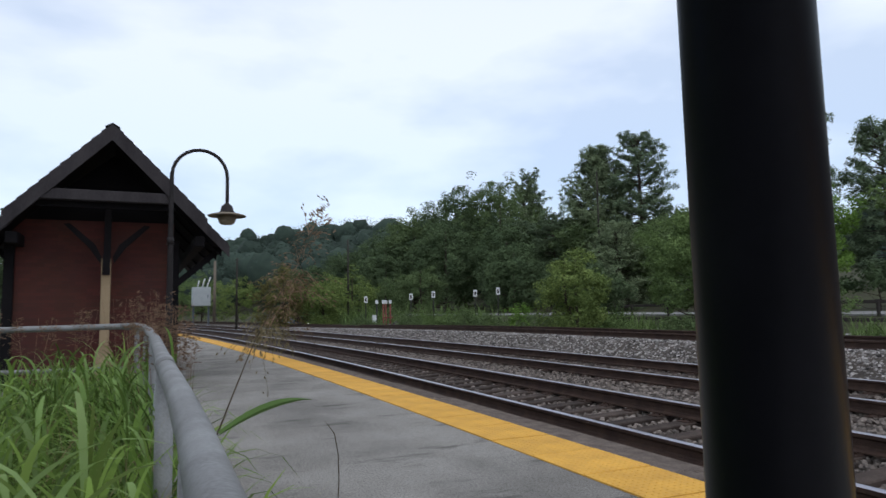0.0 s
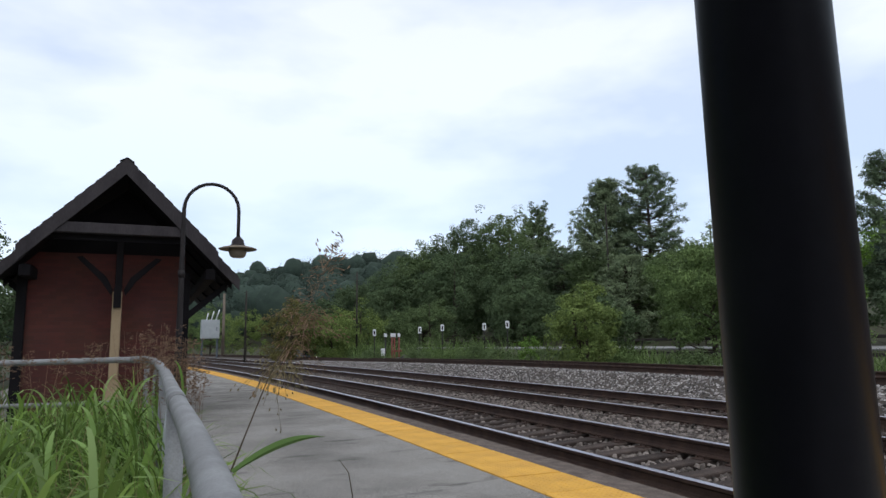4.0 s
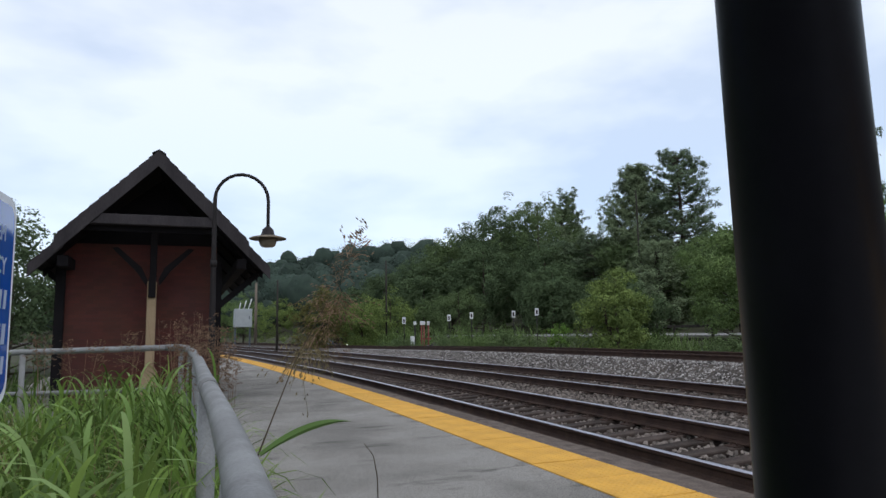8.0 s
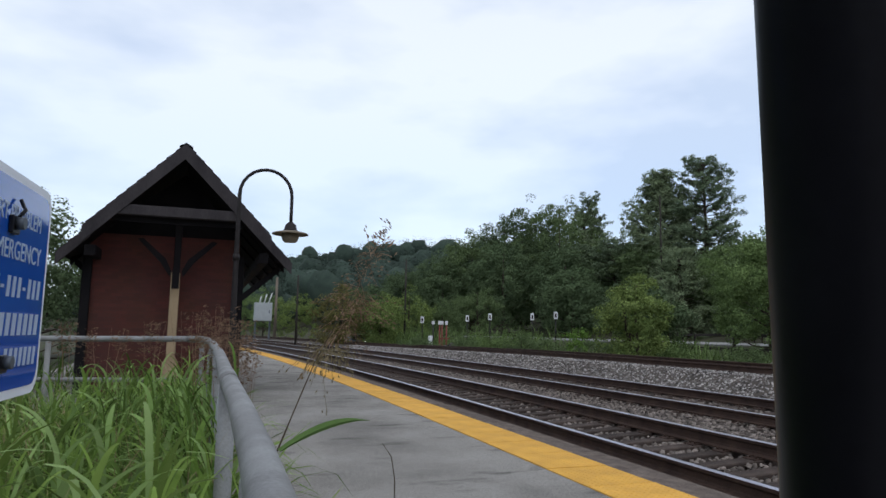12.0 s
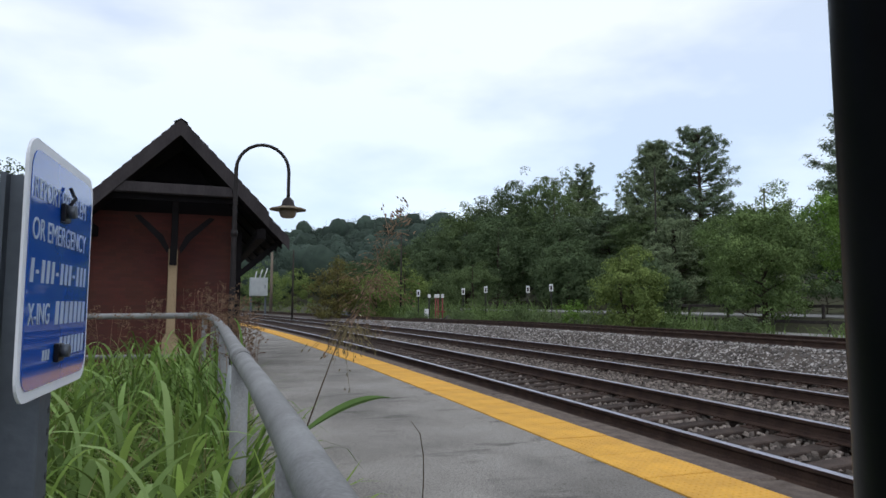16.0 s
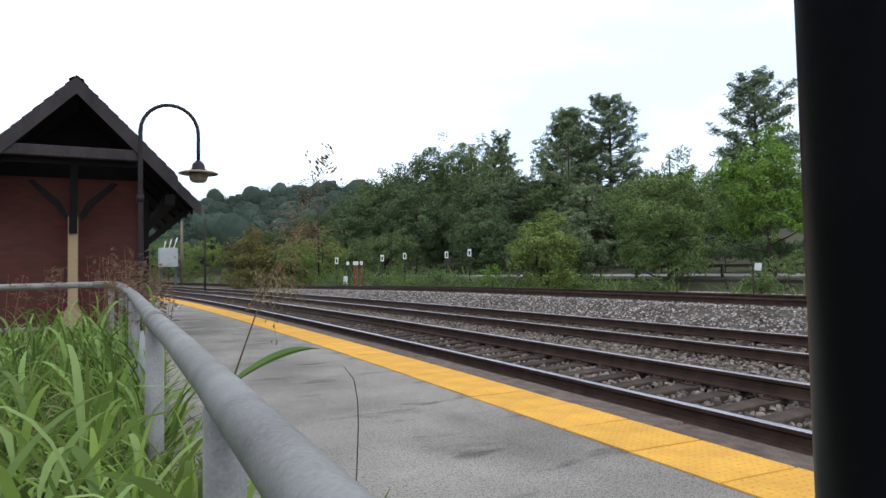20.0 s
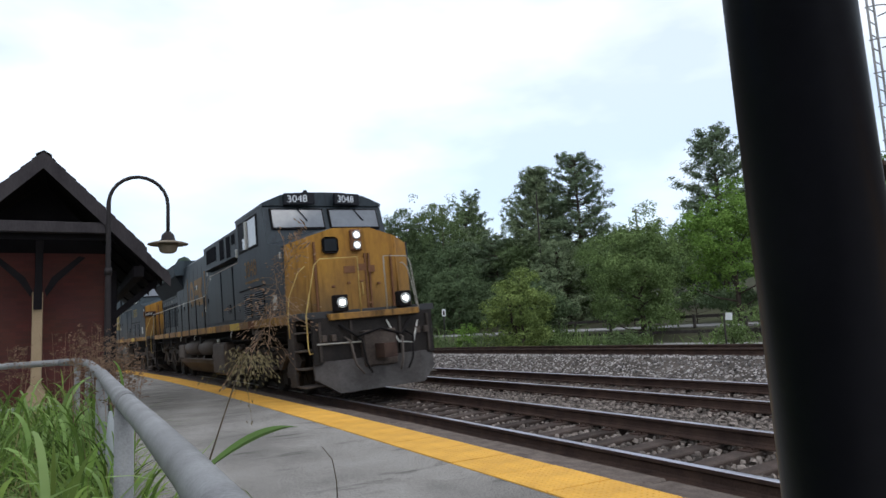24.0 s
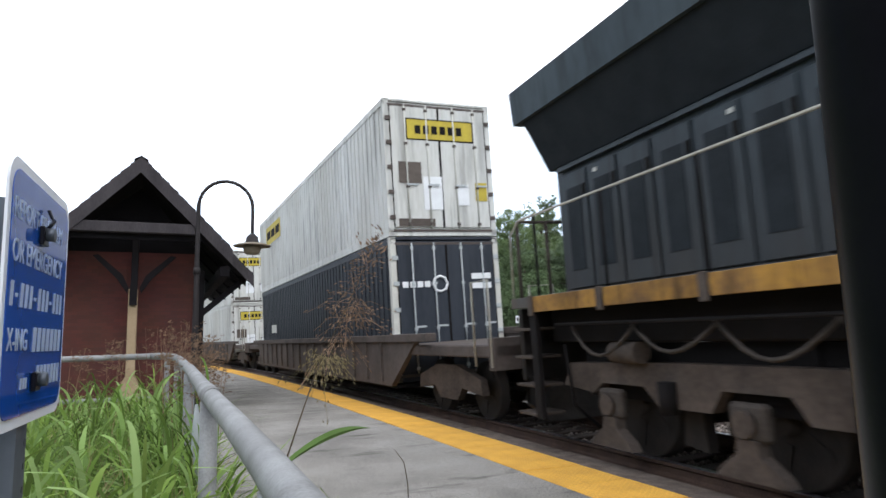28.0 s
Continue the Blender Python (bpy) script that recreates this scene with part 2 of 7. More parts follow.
L_LIGHT = leafmat("light_green_leaves", (0.220, 0.280, 0.085), (0.130, 0.180, 0.054))
L_BRIGHT = leafmat("bright_green_leaves", (0.19, 0.30, 0.065), (0.12, 0.21, 0.045))
L_PINE = leafmat("pine_needles", (0.185, 0.240, 0.140), (0.125, 0.168, 0.100), 0.25, 0.3)
L_PINEL = leafmat("grey_green_needles", (0.240, 0.295, 0.165), (0.160, 0.205, 0.115), 0.25, 0.3)
L_WOODL = leafmat("mid_green_woods", (0.146, 0.196, 0.082), (0.094, 0.134, 0.057), 0.2, 0.25)
L_WEEDS = leafmat("weed_blades", (0.175, 0.245, 0.085), (0.11, 0.165, 0.055), 0.5, 0.3)
L_WOODS = leafmat("deep_woods", (0.118, 0.162, 0.076), (0.074, 0.108, 0.054), 0.2, 0.22)
# bluer than the near leaves: distance haze is put into this colour
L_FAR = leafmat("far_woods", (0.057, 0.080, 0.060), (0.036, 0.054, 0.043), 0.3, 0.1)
L_OLIVE = leafmat("olive_leaves", (0.17, 0.17, 0.055), (0.13, 0.10, 0.04), 0.35, 0.3)


# ---- mesh helpers ----
def mesh_from(name, verts, faces, material, smooth=False):
    me = bpy.data.meshes.new(name)
    me.from_pydata([tuple(v) for v in verts], [], [tuple(f) for f in faces])
    for m in material if isinstance(material, (list, tuple)) else [material]:
        me.materials.append(m)
    if smooth:
        me.polygons.foreach_set("use_smooth", [True] * len(me.polygons))
    me.update()
    return me


def thing(name, m, label, category, group="", kind=""):
    ob = new(name)
    ob.empty_display_size = 0.2
    ob.matrix_world = m
    return tagged(ob, label, category, group, kind)


def part(name, bm, material, parent=None, label="", smooth=False):
    me = bpy.data.meshes.new(name)
    bmesh.ops.recalc_face_normals(bm, faces=bm.faces)
    bm.to_mesh(me)
    bm.free()
    for m in material if isinstance(material, (list, tuple)) else [material]:
        me.materials.append(m)
    if smooth:
        me.polygons.foreach_set("use_smooth", [True] * len(me.polygons))
    ob = new(name, me)
    if parent is not None:
        ob.parent = parent
    if label:
        ob["label"] = label
    return ob


def box(bm, x0, x1, y0, y1, z0, z1, bevel=0.0, m=None, mi=0):
    """A box between the given limits, with its edges taken off."""
    vs = [Vector((x, y, z)) for x in (x0, x1) for y in (y0, y1) for z in (z0, z1)]
    if m is not None:
        vs = [m @ v for v in vs]
    v = [bm.verts.new(p) for p in vs]
    fs = [bm.faces.new([v[i] for i in f]) for f in ((0, 1, 3, 2), (4, 6, 7, 5), (0, 4, 5, 1), (2, 3, 7, 6), (0, 2, 6, 4), (1, 5, 7, 3))]
    for f in fs:
        f.material_index = mi
    if bevel:
        es = list({e for f in fs for e in f.edges})
        bmesh.ops.bevel(bm, geom=es, offset=bevel, segments=1, affect="EDGES", profile=0.5)
    return bm


def nbox(*a, **k):
    return box(bmesh.new(), *a, **k)


def tube(bm, pts, radii, n=12, cap=True):
    """A round pipe through points."""
    pts = [Vector(p) for p in pts]
    if not isinstance(radii, (list, tuple)):
        radii = [radii] * len(pts)
    rings, side = [], None
    for i, p in enumerate(pts):
        d = (pts[min(i + 1, len(pts) - 1)] - pts[max(i - 1, 0)]).normalized()
        if side is None:
            side = d.orthogonal().normalized()
        side = (side - d * side.dot(d)).normalized()
        up = d.cross(side)
        rings.append([bm.verts.new(p + radii[i] * (math.cos(a) * side + math.sin(a) * up)) for a in (2 * math.pi * j / n for j in range(n))])
    for r, s in zip(rings, rings[1:]):
        for j in range(n):
            f = bm.faces.new((r[j], r[(j + 1) % n], s[(j + 1) % n], s[j]))
            f.smooth = True
    if cap:
        bm.faces.new(rings[0][::-1])
        bm.faces.new(rings[-1])
    return bm


def ntube(*a, **k):
    return tube(bmesh.new(), *a, **k)


def prism(bm, outline, lo, hi, axis="x", mi=0):
    """An outline drawn out along an axis. The outline is given in the other two axes, in order."""
    def at(u, v, w):
        return {"x": (w, u, v), "y": (u, w, v), "z": (u, v, w)}[axis]
    a = [bm.verts.new(at(u, v, lo)) for u, v in outline]
    b = [bm.verts.new(at(u, v, hi)) for u, v in outline]
    k = len(outline)
    fs = [bm.faces.new(a[::-1]), bm.faces.new(b)] + [bm.faces.new((a[i], a[(i + 1) % k], b[(i + 1) % k], b[i])) for i in range(k)]
    for f in fs:
        f.material_index = mi
    return bm


def nprism(*a, **k):
    return prism(bmesh.new(), *a, **k)


# ---- the plan: all lines run round one centre far to the west ----
BEND = 398.0
MID = 5.376
BANK = -2.6


def arc(d, s, z=0.0):
    """The place at d metres east of the base line, s metres along it."""
    a = s / (BEND + MID)
    return Vector((-BEND + (BEND + d) * math.cos(a), (BEND + d) * math.sin(a), z))


def arc_pose(d, s, z=0.0, bank=0.0, turn=0.0):
    p = arc(d, s, z)
    return pose(p.x, p.y, p.z, 0, bank, math.degrees(s / (BEND + MID)) + turn)


def sweep_arc(name, outline, s0, s1, step, material, parent=None, face_mats=None, jitter=0.0, closed=True, lift=None):
    """An outline of (d, z) drawn along the bend."""
    k, n = len(outline), max(2, int(round((s1 - s0) / step)) + 1)
    verts, faces, mids = [], [], []
    for i in range(n):
        s = s0 + (s1 - s0) * i / (n - 1)
        verts += [arc(d, s, z + (float(lift(d, s)) if lift else 0.0)) for d, z in outline]
    for i in range(n - 1):
        for j in range(k if closed else k - 1):
            a, b = i * k + j, i * k + (j + 1) % k
            faces.append((a, b, b + k, a + k))
            mids.append(face_mats[j] if face_mats else 0)
    if closed:
        faces += [tuple(range(k))[::-1], tuple(range((n - 1) * k, n * k))]
        mids += [0, 0]
    me = mesh_from(name, verts, faces, material)
    me.polygons.foreach_set("material_index", mids)
    bm = bmesh.new()
    bm.from_mesh(me)
    bmesh.ops.recalc_face_normals(bm, faces=bm.faces)
    bm.to_mesh(me)
    bm.free()
    ob = new(name, me)
    ob.parent = parent
    return ob


def smooth01(v):
    v = np.clip(v, 0, 1)
    return v * v * (3 - 2 * v)


def ground_height(x, y):
    """Height of the land: flat by the line, a bank and a road east of it, wooded hills behind."""
    d = np.hypot(x + BEND, y) - BEND
    h = np.where(d < 4, -0.12, -0.55)
    h = np.where(d > 4, -0.55 + 0.55 * smooth01((d - 24.5) / 2.0) + 0.75 * smooth01((d - 27) / 3.5) + 2.2 * smooth01((d - 36) / 25), h)
    h = h + 7 * smooth01((d - 60) / 90)
    h = h + np.clip(6.0 + 0.160 * x, 2.5, 27) * smooth01((y - 150) / 165) * smooth01((d - 14) / 60)
    h = h + np.where(d < -25, 8 * smooth01((-d - 25) / 150), 0)
    return h


# ground: one sheet, fine near the line and coarse far off
gx = np.concatenate([np.linspace(-1500, -160, 14), np.linspace(-140, -22, 24), np.linspace(-20, 64, 57), np.linspace(68, 460, 50), np.linspace(500, 2500, 12)])
gy = np.concatenate([np.linspace(-1500, -60, 12), np.linspace(-40, 80, 61), np.linspace(86, 460, 64), np.linspace(500, 2500, 12)])
GX, GY = np.meshgrid(gx, gy)
GZ = ground_height(GX, GY)
GZ += 0.05 * np.sin(GX * 1.3 + GY * 0.7) * np.cos(GY * 1.1)
nx, ny = len(gx), len(gy)
gfaces = [(j * nx + i, j * nx + i + 1, (j + 1) * nx + i + 1, (j + 1) * nx + i) for j in range(ny - 1) for i in range(nx - 1)]
ground = new("ground", mesh_from("ground", np.stack([GX.ravel(), GY.ravel(), GZ.ravel()], 1), gfaces, M_SOIL, True))
tagged(ground, "grassy ground rising to wooded hills beyond the line", "ground", kind="structure")

def siding_lift(d, s):
    """The siding's bank sinks gently as it runs on round the bend."""
    return -0.27 * smooth01((np.asarray(s, float) - 20) / 38) * np.interp(d, [11.2, 12.5, 15.4, 17.0], [0, 1, 1, 0])


# ballast bed under the three tracks
ballast = sweep_arc("ballast", [(3.9, -0.5), (3.95, -0.27), (4.2, -0.25), (6.9, -0.14), (7.6, -0.22), (8.3, -0.24), (11.0, -0.12), (11.5, -0.06), (12.55, 0.36), (15.3, 0.39), (16.6, 0.0), (18, -0.24), (21.6, -0.22), (25.0, -0.20), (26.2, -0.5)], -30, 320, 1.5, M_BALLAST, closed=False, lift=siding_lift)
tagged(ballast, "grey crushed stone ballast under the tracks", "ballast", kind="structure")

# platform slabs
platform = sweep_arc("platform", [(0.16, -0.5), (0.16, -0.004), (3.165, -0.004), (3.165, -0.5)], -12, 75, 1.0, M_CONC)
tagged(platform, "grey worn asphalt station platform with dark stains", "platform", kind="structure")
pad = sweep_arc("platform_pad", [(-4.2, -0.5), (-4.2, -0.006), (0.15, -0.006), (0.15, -0.5)], 9.6, 40, 1.0, M_CONC)
tagged(pad, "grey paved ground under the brick shelter", "platform", kind="structure")
edge = sweep_arc("platform_edge", [(3.165, -0.5), (3.165, -0.03), (3.86, -0.03), (3.86, -0.5)], -12, 75, 1.0, M_TIMBER)
tagged(edge, "dark concrete edge under the yellow warning tiles", "platform edge", kind="structure")

# the road and its kerb east of the line
road = sweep_arc("road", [(30.6, 0.72), (30.6, 0.80), (36.5, 0.86), (36.5, 0.72)], -30, 90, 3, M_ROAD)
tagged(road, "pale grey road behind the wooden guard rails", "road", kind="structure")
lot = sweep_arc("pavement", [(25.4, -0.2), (25.4, -0.02), (27.4, 0.06), (27.4, -0.2)], -30, 34, 2, M_ROAD)
tagged(lot, "pale strip of pavement beside the siding", "pavement", kind="structure")


def track(name, d, z, rise, label, s0, s1, ties):
    t = thing(name, Matrix.Identity(4), label, "railway track", "tracks", "structure")
    for dd, zz in ((d, z), (d + 1.505, z + rise)):
        prof = [(-0.075, -0.178), (-0.075, -0.165), (-0.018, -0.148), (-0.010, -0.120), (-0.010, -0.058), (-0.036, -0.040), (-0.037, -0.006), (-0.030, 0.0),
                (0.030, 0.0), (0.037, -0.006), (0.036, -0.040), (0.010, -0.058), (0.010, -0.120), (0.018, -0.148), (0.075, -0.165), (0.075, -0.178)]
        fm = [0] * 16
        fm[6] = fm[7] = fm[8] = 1 if ties else 0
        r = sweep_arc("rail", [(dd + a, zz + b) for a, b in prof], s0, s1, 1.5, [M_RAIL, M_RAILTOP], t, fm, lift=None if ties else siding_lift)
        r["label"] = "rusty brown steel rail with a polished head"
    return t


def joined(name, verts_list, faces_list, material, smooth=False):
    base, vs, fs = 0, [], []
    for v, f in zip(verts_list, faces_list):
        vs.append(v)
        fs += [tuple(i + base for i in q) for q in f]
        base += len(v)
    return mesh_from(name, np.concatenate(vs), fs, material, smooth)


T1 = track("track_near", 4.623, 0.041, 0.068, "main track beside the platform with rusty rails on timber ties", -30, 330, True)
T2 = track("track_far", 8.800, 0.031, 0.085, "second main track with rusty rails on timber ties", -30, 330, True)
track("siding", 13.25, 0.555, 0.02, "rusty siding track in grey ballast", -40, 200, False)


# ---- leaves, grass, trees ----
rng = np.random.default_rng(7)


def leaf_mesh(name, centres, size, material, up=0.35, aspect=0.55, face=None, wild=0.55):
    """Many small folded leaves round the given centres, as one mesh; face turns them outwards."""
    n = len(centres)
    size = np.broadcast_to(np.asarray(size, float), (n,)) * rng.uniform(0.7, 1.35, n)
    a = rng.normal(size=(n, 3))
    a[:, 2] -= up
    a /= np.linalg.norm(a, axis=1, keepdims=True)
    if face is not None:
        out_ = face + rng.normal(size=(n, 3)) * wild
        a = np.cross(out_, a)
        a /= np.linalg.norm(a, axis=1, keepdims=True)
        b = np.cross(out_, a)
    else:
        b = np.cross(a, rng.normal(size=(n, 3)))
    b /= np.linalg.norm(b, axis=1, keepdims=True)
    nrm = np.cross(a, b)
    L, Wd = size[:, None], size[:, None] * aspect
    p0 = centres - a * L * 0.5
    p1 = centres + b * Wd * 0.5 + nrm * Wd * 0.15
    p2 = centres + a * L * 0.5
    p3 = centres - b * Wd * 0.5 + nrm * Wd * 0.15
    v = np.stack([p0, p1, p2, p3], 1).reshape(-1, 3)
    me = bpy.data.meshes.new(name)
    me.vertices.add(4 * n)
    me.vertices.foreach_set("co", v.ravel())
    me.loops.add(4 * n)
    me.loops.foreach_set("vertex_index", np.arange(4 * n, dtype=np.int32))
    me.polygons.add(n)
    me.polygons.foreach_set("loop_start", np.arange(0, 4 * n, 4, dtype=np.int32))
    me.materials.append(material)
    me.update(calc_edges=True)
    return me


def clumps(n, centre, radius, per, spread, flat=1.0, low=-1.0, rough=1.0):
    """Leaf places: clumps scattered through an uneven, hollowed crown."""
    u = rng.normal(size=(n, 3))
    u /= np.linalg.norm(u, axis=1, keepdims=True)
    u = u[u[:, 2] > low]
    bumps = 1 + rough * 0.28 * np.sin(u[:, :1] * 5 + centre[0]) * np.cos(u[:, 1:2] * 4 + centre[1]) + rough * 0.2 * np.sin(u[:, 2:] * 7 + centre[0] * 3)
    c = np.array(centre) + u * np.array(radius) * bumps * rng.uniform(0.30, 0.94, (len(u), 1)) ** 0.55
    d = rng.normal(size=(len(c), per, 3))
    d /= np.linalg.norm(d, axis=2, keepdims=True)
    big = rng.uniform(0.6, 1.25, (len(c), 1, 1))
    off = d * rng.uniform(0.35, 1.0, (len(c), per, 1)) ** 0.5 * spread * big * np.array([1, 1, flat])
    face = d * 0.75 + u[:, None] * 0.45 + np.array([0, 0, 0.4])
    return (c[:, None] + off).reshape(-1, 3), face.reshape(-1, 3)


def limb_tree(name, base, height, radius, leaf, n, per, size, label, trunk_r=0.15, crown_low=0.3, spread=0.35, squash=1.0, low=-0.8, stems=1, rough=1.0):
    """A broadleaf tree or bush: tapered trunk, limbs, and a crown of clumps."""
    t = thing(name, pose(*base), label, "tree" if name == "tree" else "bush", "trees and bushes")
    bm = bmesh.new()
    mid = height * (crown_low + 1) / 2
    for k in range(stems):
        off = rng.uniform(-0.3, 0.3, 2) * (stems > 1)
        tube(bm, [(off[0], off[1], -0.3), (off[0] * 1.2 + 0.05, off[1] * 1.2, height * 0.25), (off[0] * 2, off[1] * 2 + 0.1, height * 0.55), (off[0] * 2, off[1] * 2, height * 0.85)], [trunk_r, trunk_r * 0.8, trunk_r * 0.5, trunk_r * 0.15], 8)
    for k in range(9):
        a, z = k * 2.4, height * (crown_low + 0.06 * k)
        r = radius * rng.uniform(0.5, 0.85)
        tube(bm, [(0, 0, z * 0.8), (r * 0.5 * math.cos(a), r * 0.5 * math.sin(a), z), (r * math.cos(a), r * math.sin(a), z + 0.25 * r)], [trunk_r * 0.4, trunk_r * 0.25, trunk_r * 0.08], 6)
    part("trunk", bm, M_BARK, t)
    hz = height * (1 - crown_low) / 2
    c, fc = clumps(n, (0, 0, mid), (radius * 0.92, radius * 0.92, hz * 0.94), per, spread * squash, 0.75, low, rough)
    ok = c[:, 2] > 0.1
    cr = new("crown", leaf_mesh("crown", c[ok], size, leaf, face=fc[ok], aspect=0.62))
    cr.parent = t
    return t


def pine_tree(name, base, height, radius, label, leaf, boughs=120, bare=0.2, size=0.5, seed=0, snaggy=0.0, lean=0.0, top=0.3, rise=(10, 25, 48, 72), puff=0.62, belly=0.35):
    """A white pine: straight trunk, limbs that sweep upwards, soft needle tufts towards their ends."""
    r = np.random.default_rng(seed)
    t = thing(name, pose(*base, 0, lean, 0), label, "tree", "trees and bushes")
    bm = bmesh.new()
    tube(bm, [(0, 0, -0.5), (0.05, 0, height * 0.5), (0, 0.05, height * 0.90)], [height * 0.016, height * 0.010, 0.06], 8)
    cs, fs = [], []
    for w in range(boughs):
        f = (w + r.uniform(-0.5, 0.5)) / boughs
        if r.random() < snaggy * (0.3 + 0.9 * math.sin(w * 0.31 + seed) ** 2):
            continue
        a = w * 2.4 + r.uniform(-0.5, 0.5)
        lobe = 0.82 + 0.18 * math.sin(2.0 * a + 7 * f + seed) * math.cos(9 * f + a)
        reach = radius * float(np.interp(f, [0, belly, 0.65, 0.85, 1.0], [0.85, 1.0, 0.80, 0.58, top])) * lobe * r.uniform(0.72, 1.08)
        ang = radians(float(np.interp(f, [0, 0.35, 0.75, 1], rise)) + r.uniform(-8, 8))
        z = height * (bare + (0.90 - bare) * f)
        L = min(reach / max(math.cos(ang), 0.3), 1.25 * reach + 0.5)
        dx, dz = L * math.cos(ang), L * math.sin(ang) * 0.8
        if z + dz > height:
            dz = max(0.3, height - z)
        ux, uy = math.cos(a), math.sin(a)
        tube(bm, [(0, 0, z), (0.55 * dx * ux, 0.55 * dx * uy, z + 0.35 * dz), (dx * ux, dx * uy, z + dz)], [0.065, 0.04, 0.012], 4, False)
        m = max(6, int(4.1 * L))
        g = r.uniform(0.30, 1.04, m) ** 0.7
        p = np.stack([dx * ux * g, dx * uy * g, z + dz * g ** 1.5], 1)
        spread = r.normal(size=(m, 3)) * np.array([0.13, 0.13, 0.05]) * L * g[:, None] * (1 - 0.45 * f)
        p += spread
        d = r.normal(size=(m, 20, 3)) + np.array([0.45 * ux, 0.45 * uy, 0.45])
        d /= np.linalg.norm(d, axis=2, keepdims=True)
        k = puff * (1.05 - 0.35 * f) * r.uniform(0.7, 1.25, (m, 1, 1))
        cs.append((p[:, None] + d * k * r.uniform(0.15, 1.0, (m, 20, 1)) * np.array([1, 1, 0.62])).reshape(-1, 3))
        fs.append((d * 0.6 + np.array([0.3 * ux, 0.3 * uy, 0.7])).reshape(-1, 3))
    part("trunk", bm, M_BARK, t)
    cr = new("crown", leaf_mesh("crown", np.concatenate(cs), size, leaf, aspect=0.30, face=np.concatenate(fs), wild=0.4, up=-0.5))
    cr.parent = t
    return t


def blade_mesh(name, roots, lengths, widths, heading, material, segs=6, start=None, bend=None, power=1.8):
    """Grass blades: strips that rise steeply and arch over, folded a little along the middle."""
    n = len(roots)
    start = np.radians(rng.uniform(70, 89, n)) if start is None else start
    bend = np.radians(rng.uniform(25, 135, n)) if bend is None else bend
    fwd = np.stack([np.cos(heading), np.sin(heading), np.zeros(n)], 1)
    tw = rng.uniform(-0.7, 0.7, n)
    side = np.stack([-np.sin(heading), np.cos(heading), np.zeros(n)], 1)
    side = side * np.cos(tw)[:, None] + fwd * np.sin(tw)[:, None]
    v = np.zeros((n, 2 * (segs + 1), 3))
    c = roots.copy()
    for i in range(segs + 1):
        f = i / segs
        w = widths * (0.45 + 1.5 * f - 1.95 * f * f) if i < segs else widths * 0.02
        v[:, 2 * i] = c - side * w[:, None] * 0.5
        v[:, 2 * i + 1] = c + side * w[:, None] * 0.5
        a = start - bend * (f + 0.5 / segs) ** power
        c = c + (fwd * np.cos(a)[:, None] + np.array([0, 0, 1.0]) * np.sin(a)[:, None]) * (lengths / segs)[:, None]
    me = bpy.data.meshes.new(name)
    k = 2 * (segs + 1)
    me.vertices.add(n * k)
    me.vertices.foreach_set("co", v.ravel())
    q = np.array([[2 * i, 2 * i + 1, 2 * i + 3, 2 * i + 2] for i in range(segs)])
    idx = (np.arange(n)[:, None, None] * k + q[None]).reshape(-1).astype(np.int32)
    me.loops.add(len(idx))
    me.loops.foreach_set("vertex_index", idx)
    me.polygons.add(len(idx) // 4)
    me.polygons.foreach_set("loop_start", np.arange(0, len(idx), 4, dtype=np.int32))
    me.polygons.foreach_set("use_smooth", np.ones(len(idx) // 4, dtype=bool))
    me.materials.append(material)
    me.update(calc_edges=True)
    return me


# ---- the pipe fence round the grass ----
FENCE_LABEL = "weathered galvanised pipe fence beside the platform"
fence = thing("pipe_fence", Matrix.Identity(4), FENCE_LABEL, "fence")
run = [(0.172, -2.0, 1.066), (0.166, -1.0, 1.064), (0.161, 0.0, 1.0626), (0.157, 0.5, 1.062), (0.152, 1.0, 1.061), (0.148, 1.4, 1.062), (0.128, 2.2, 1.069), (0.088, 3.15, 1.088), (0.018, 5.25, 1.131), (-0.075, 7.15, 1.168), (-0.14, 7.85, 1.18), (-0.20, 8.12, 1.186), (-0.36, 8.24, 1.188)]
part("top_rail", ntube(run, 0.0385, 24), M_GALV, fence, "grey galvanised top rail")
part("top_rail", ntube([(-0.36, 8.24, 1.188), (-1.9, 8.72, 1.165), (-4.2, 9.5, 1.13)], 0.0335, 14), M_GALV, fence)
part("lower_rail", ntube([(-0.25, 8.2, 0.72), (-1.9, 8.72, 0.70), (-4.2, 9.5, 0.68)], 0.026, 12), M_GALV, fence)
for px, py, pz in ((0.165, -0.75, 1.04), (0.150, 1.28, 1.04), (0.088, 3.15, 1.06), (0.017, 5.25, 1.10), (-0.075, 7.15, 1.14), (-0.20, 8.12, 1.16), (-1.9, 8.72, 1.14), (-3.6, 9.3, 1.12)):
    part("post", ntube([(px, py, -0.25), (px, py, pz)], 0.0385 if py < 8 else 0.03, 16), M_GALV, fence)
part("coupling", ntube([(0.0945, 3.0, 1.0850), (0.0825, 3.32, 1.0915)], 0.043, 18), M_GALV, fence)
wrap = bmesh.new()
tube(wrap, [(0.062, 4.05, 0.45), (0.078, 4.03, 0.60), (0.066, 4.02, 0.74), (0.055, 4.0, 0.86), (0.050, 4.0, 0.98)], [0.010, 0.030, 0.040, 0.024, 0.008], 9)
rag = part("plastic_strip", wrap, M_GREYBOX)
tagged(rag, "crumpled white plastic strip caught on the fence", "litter")

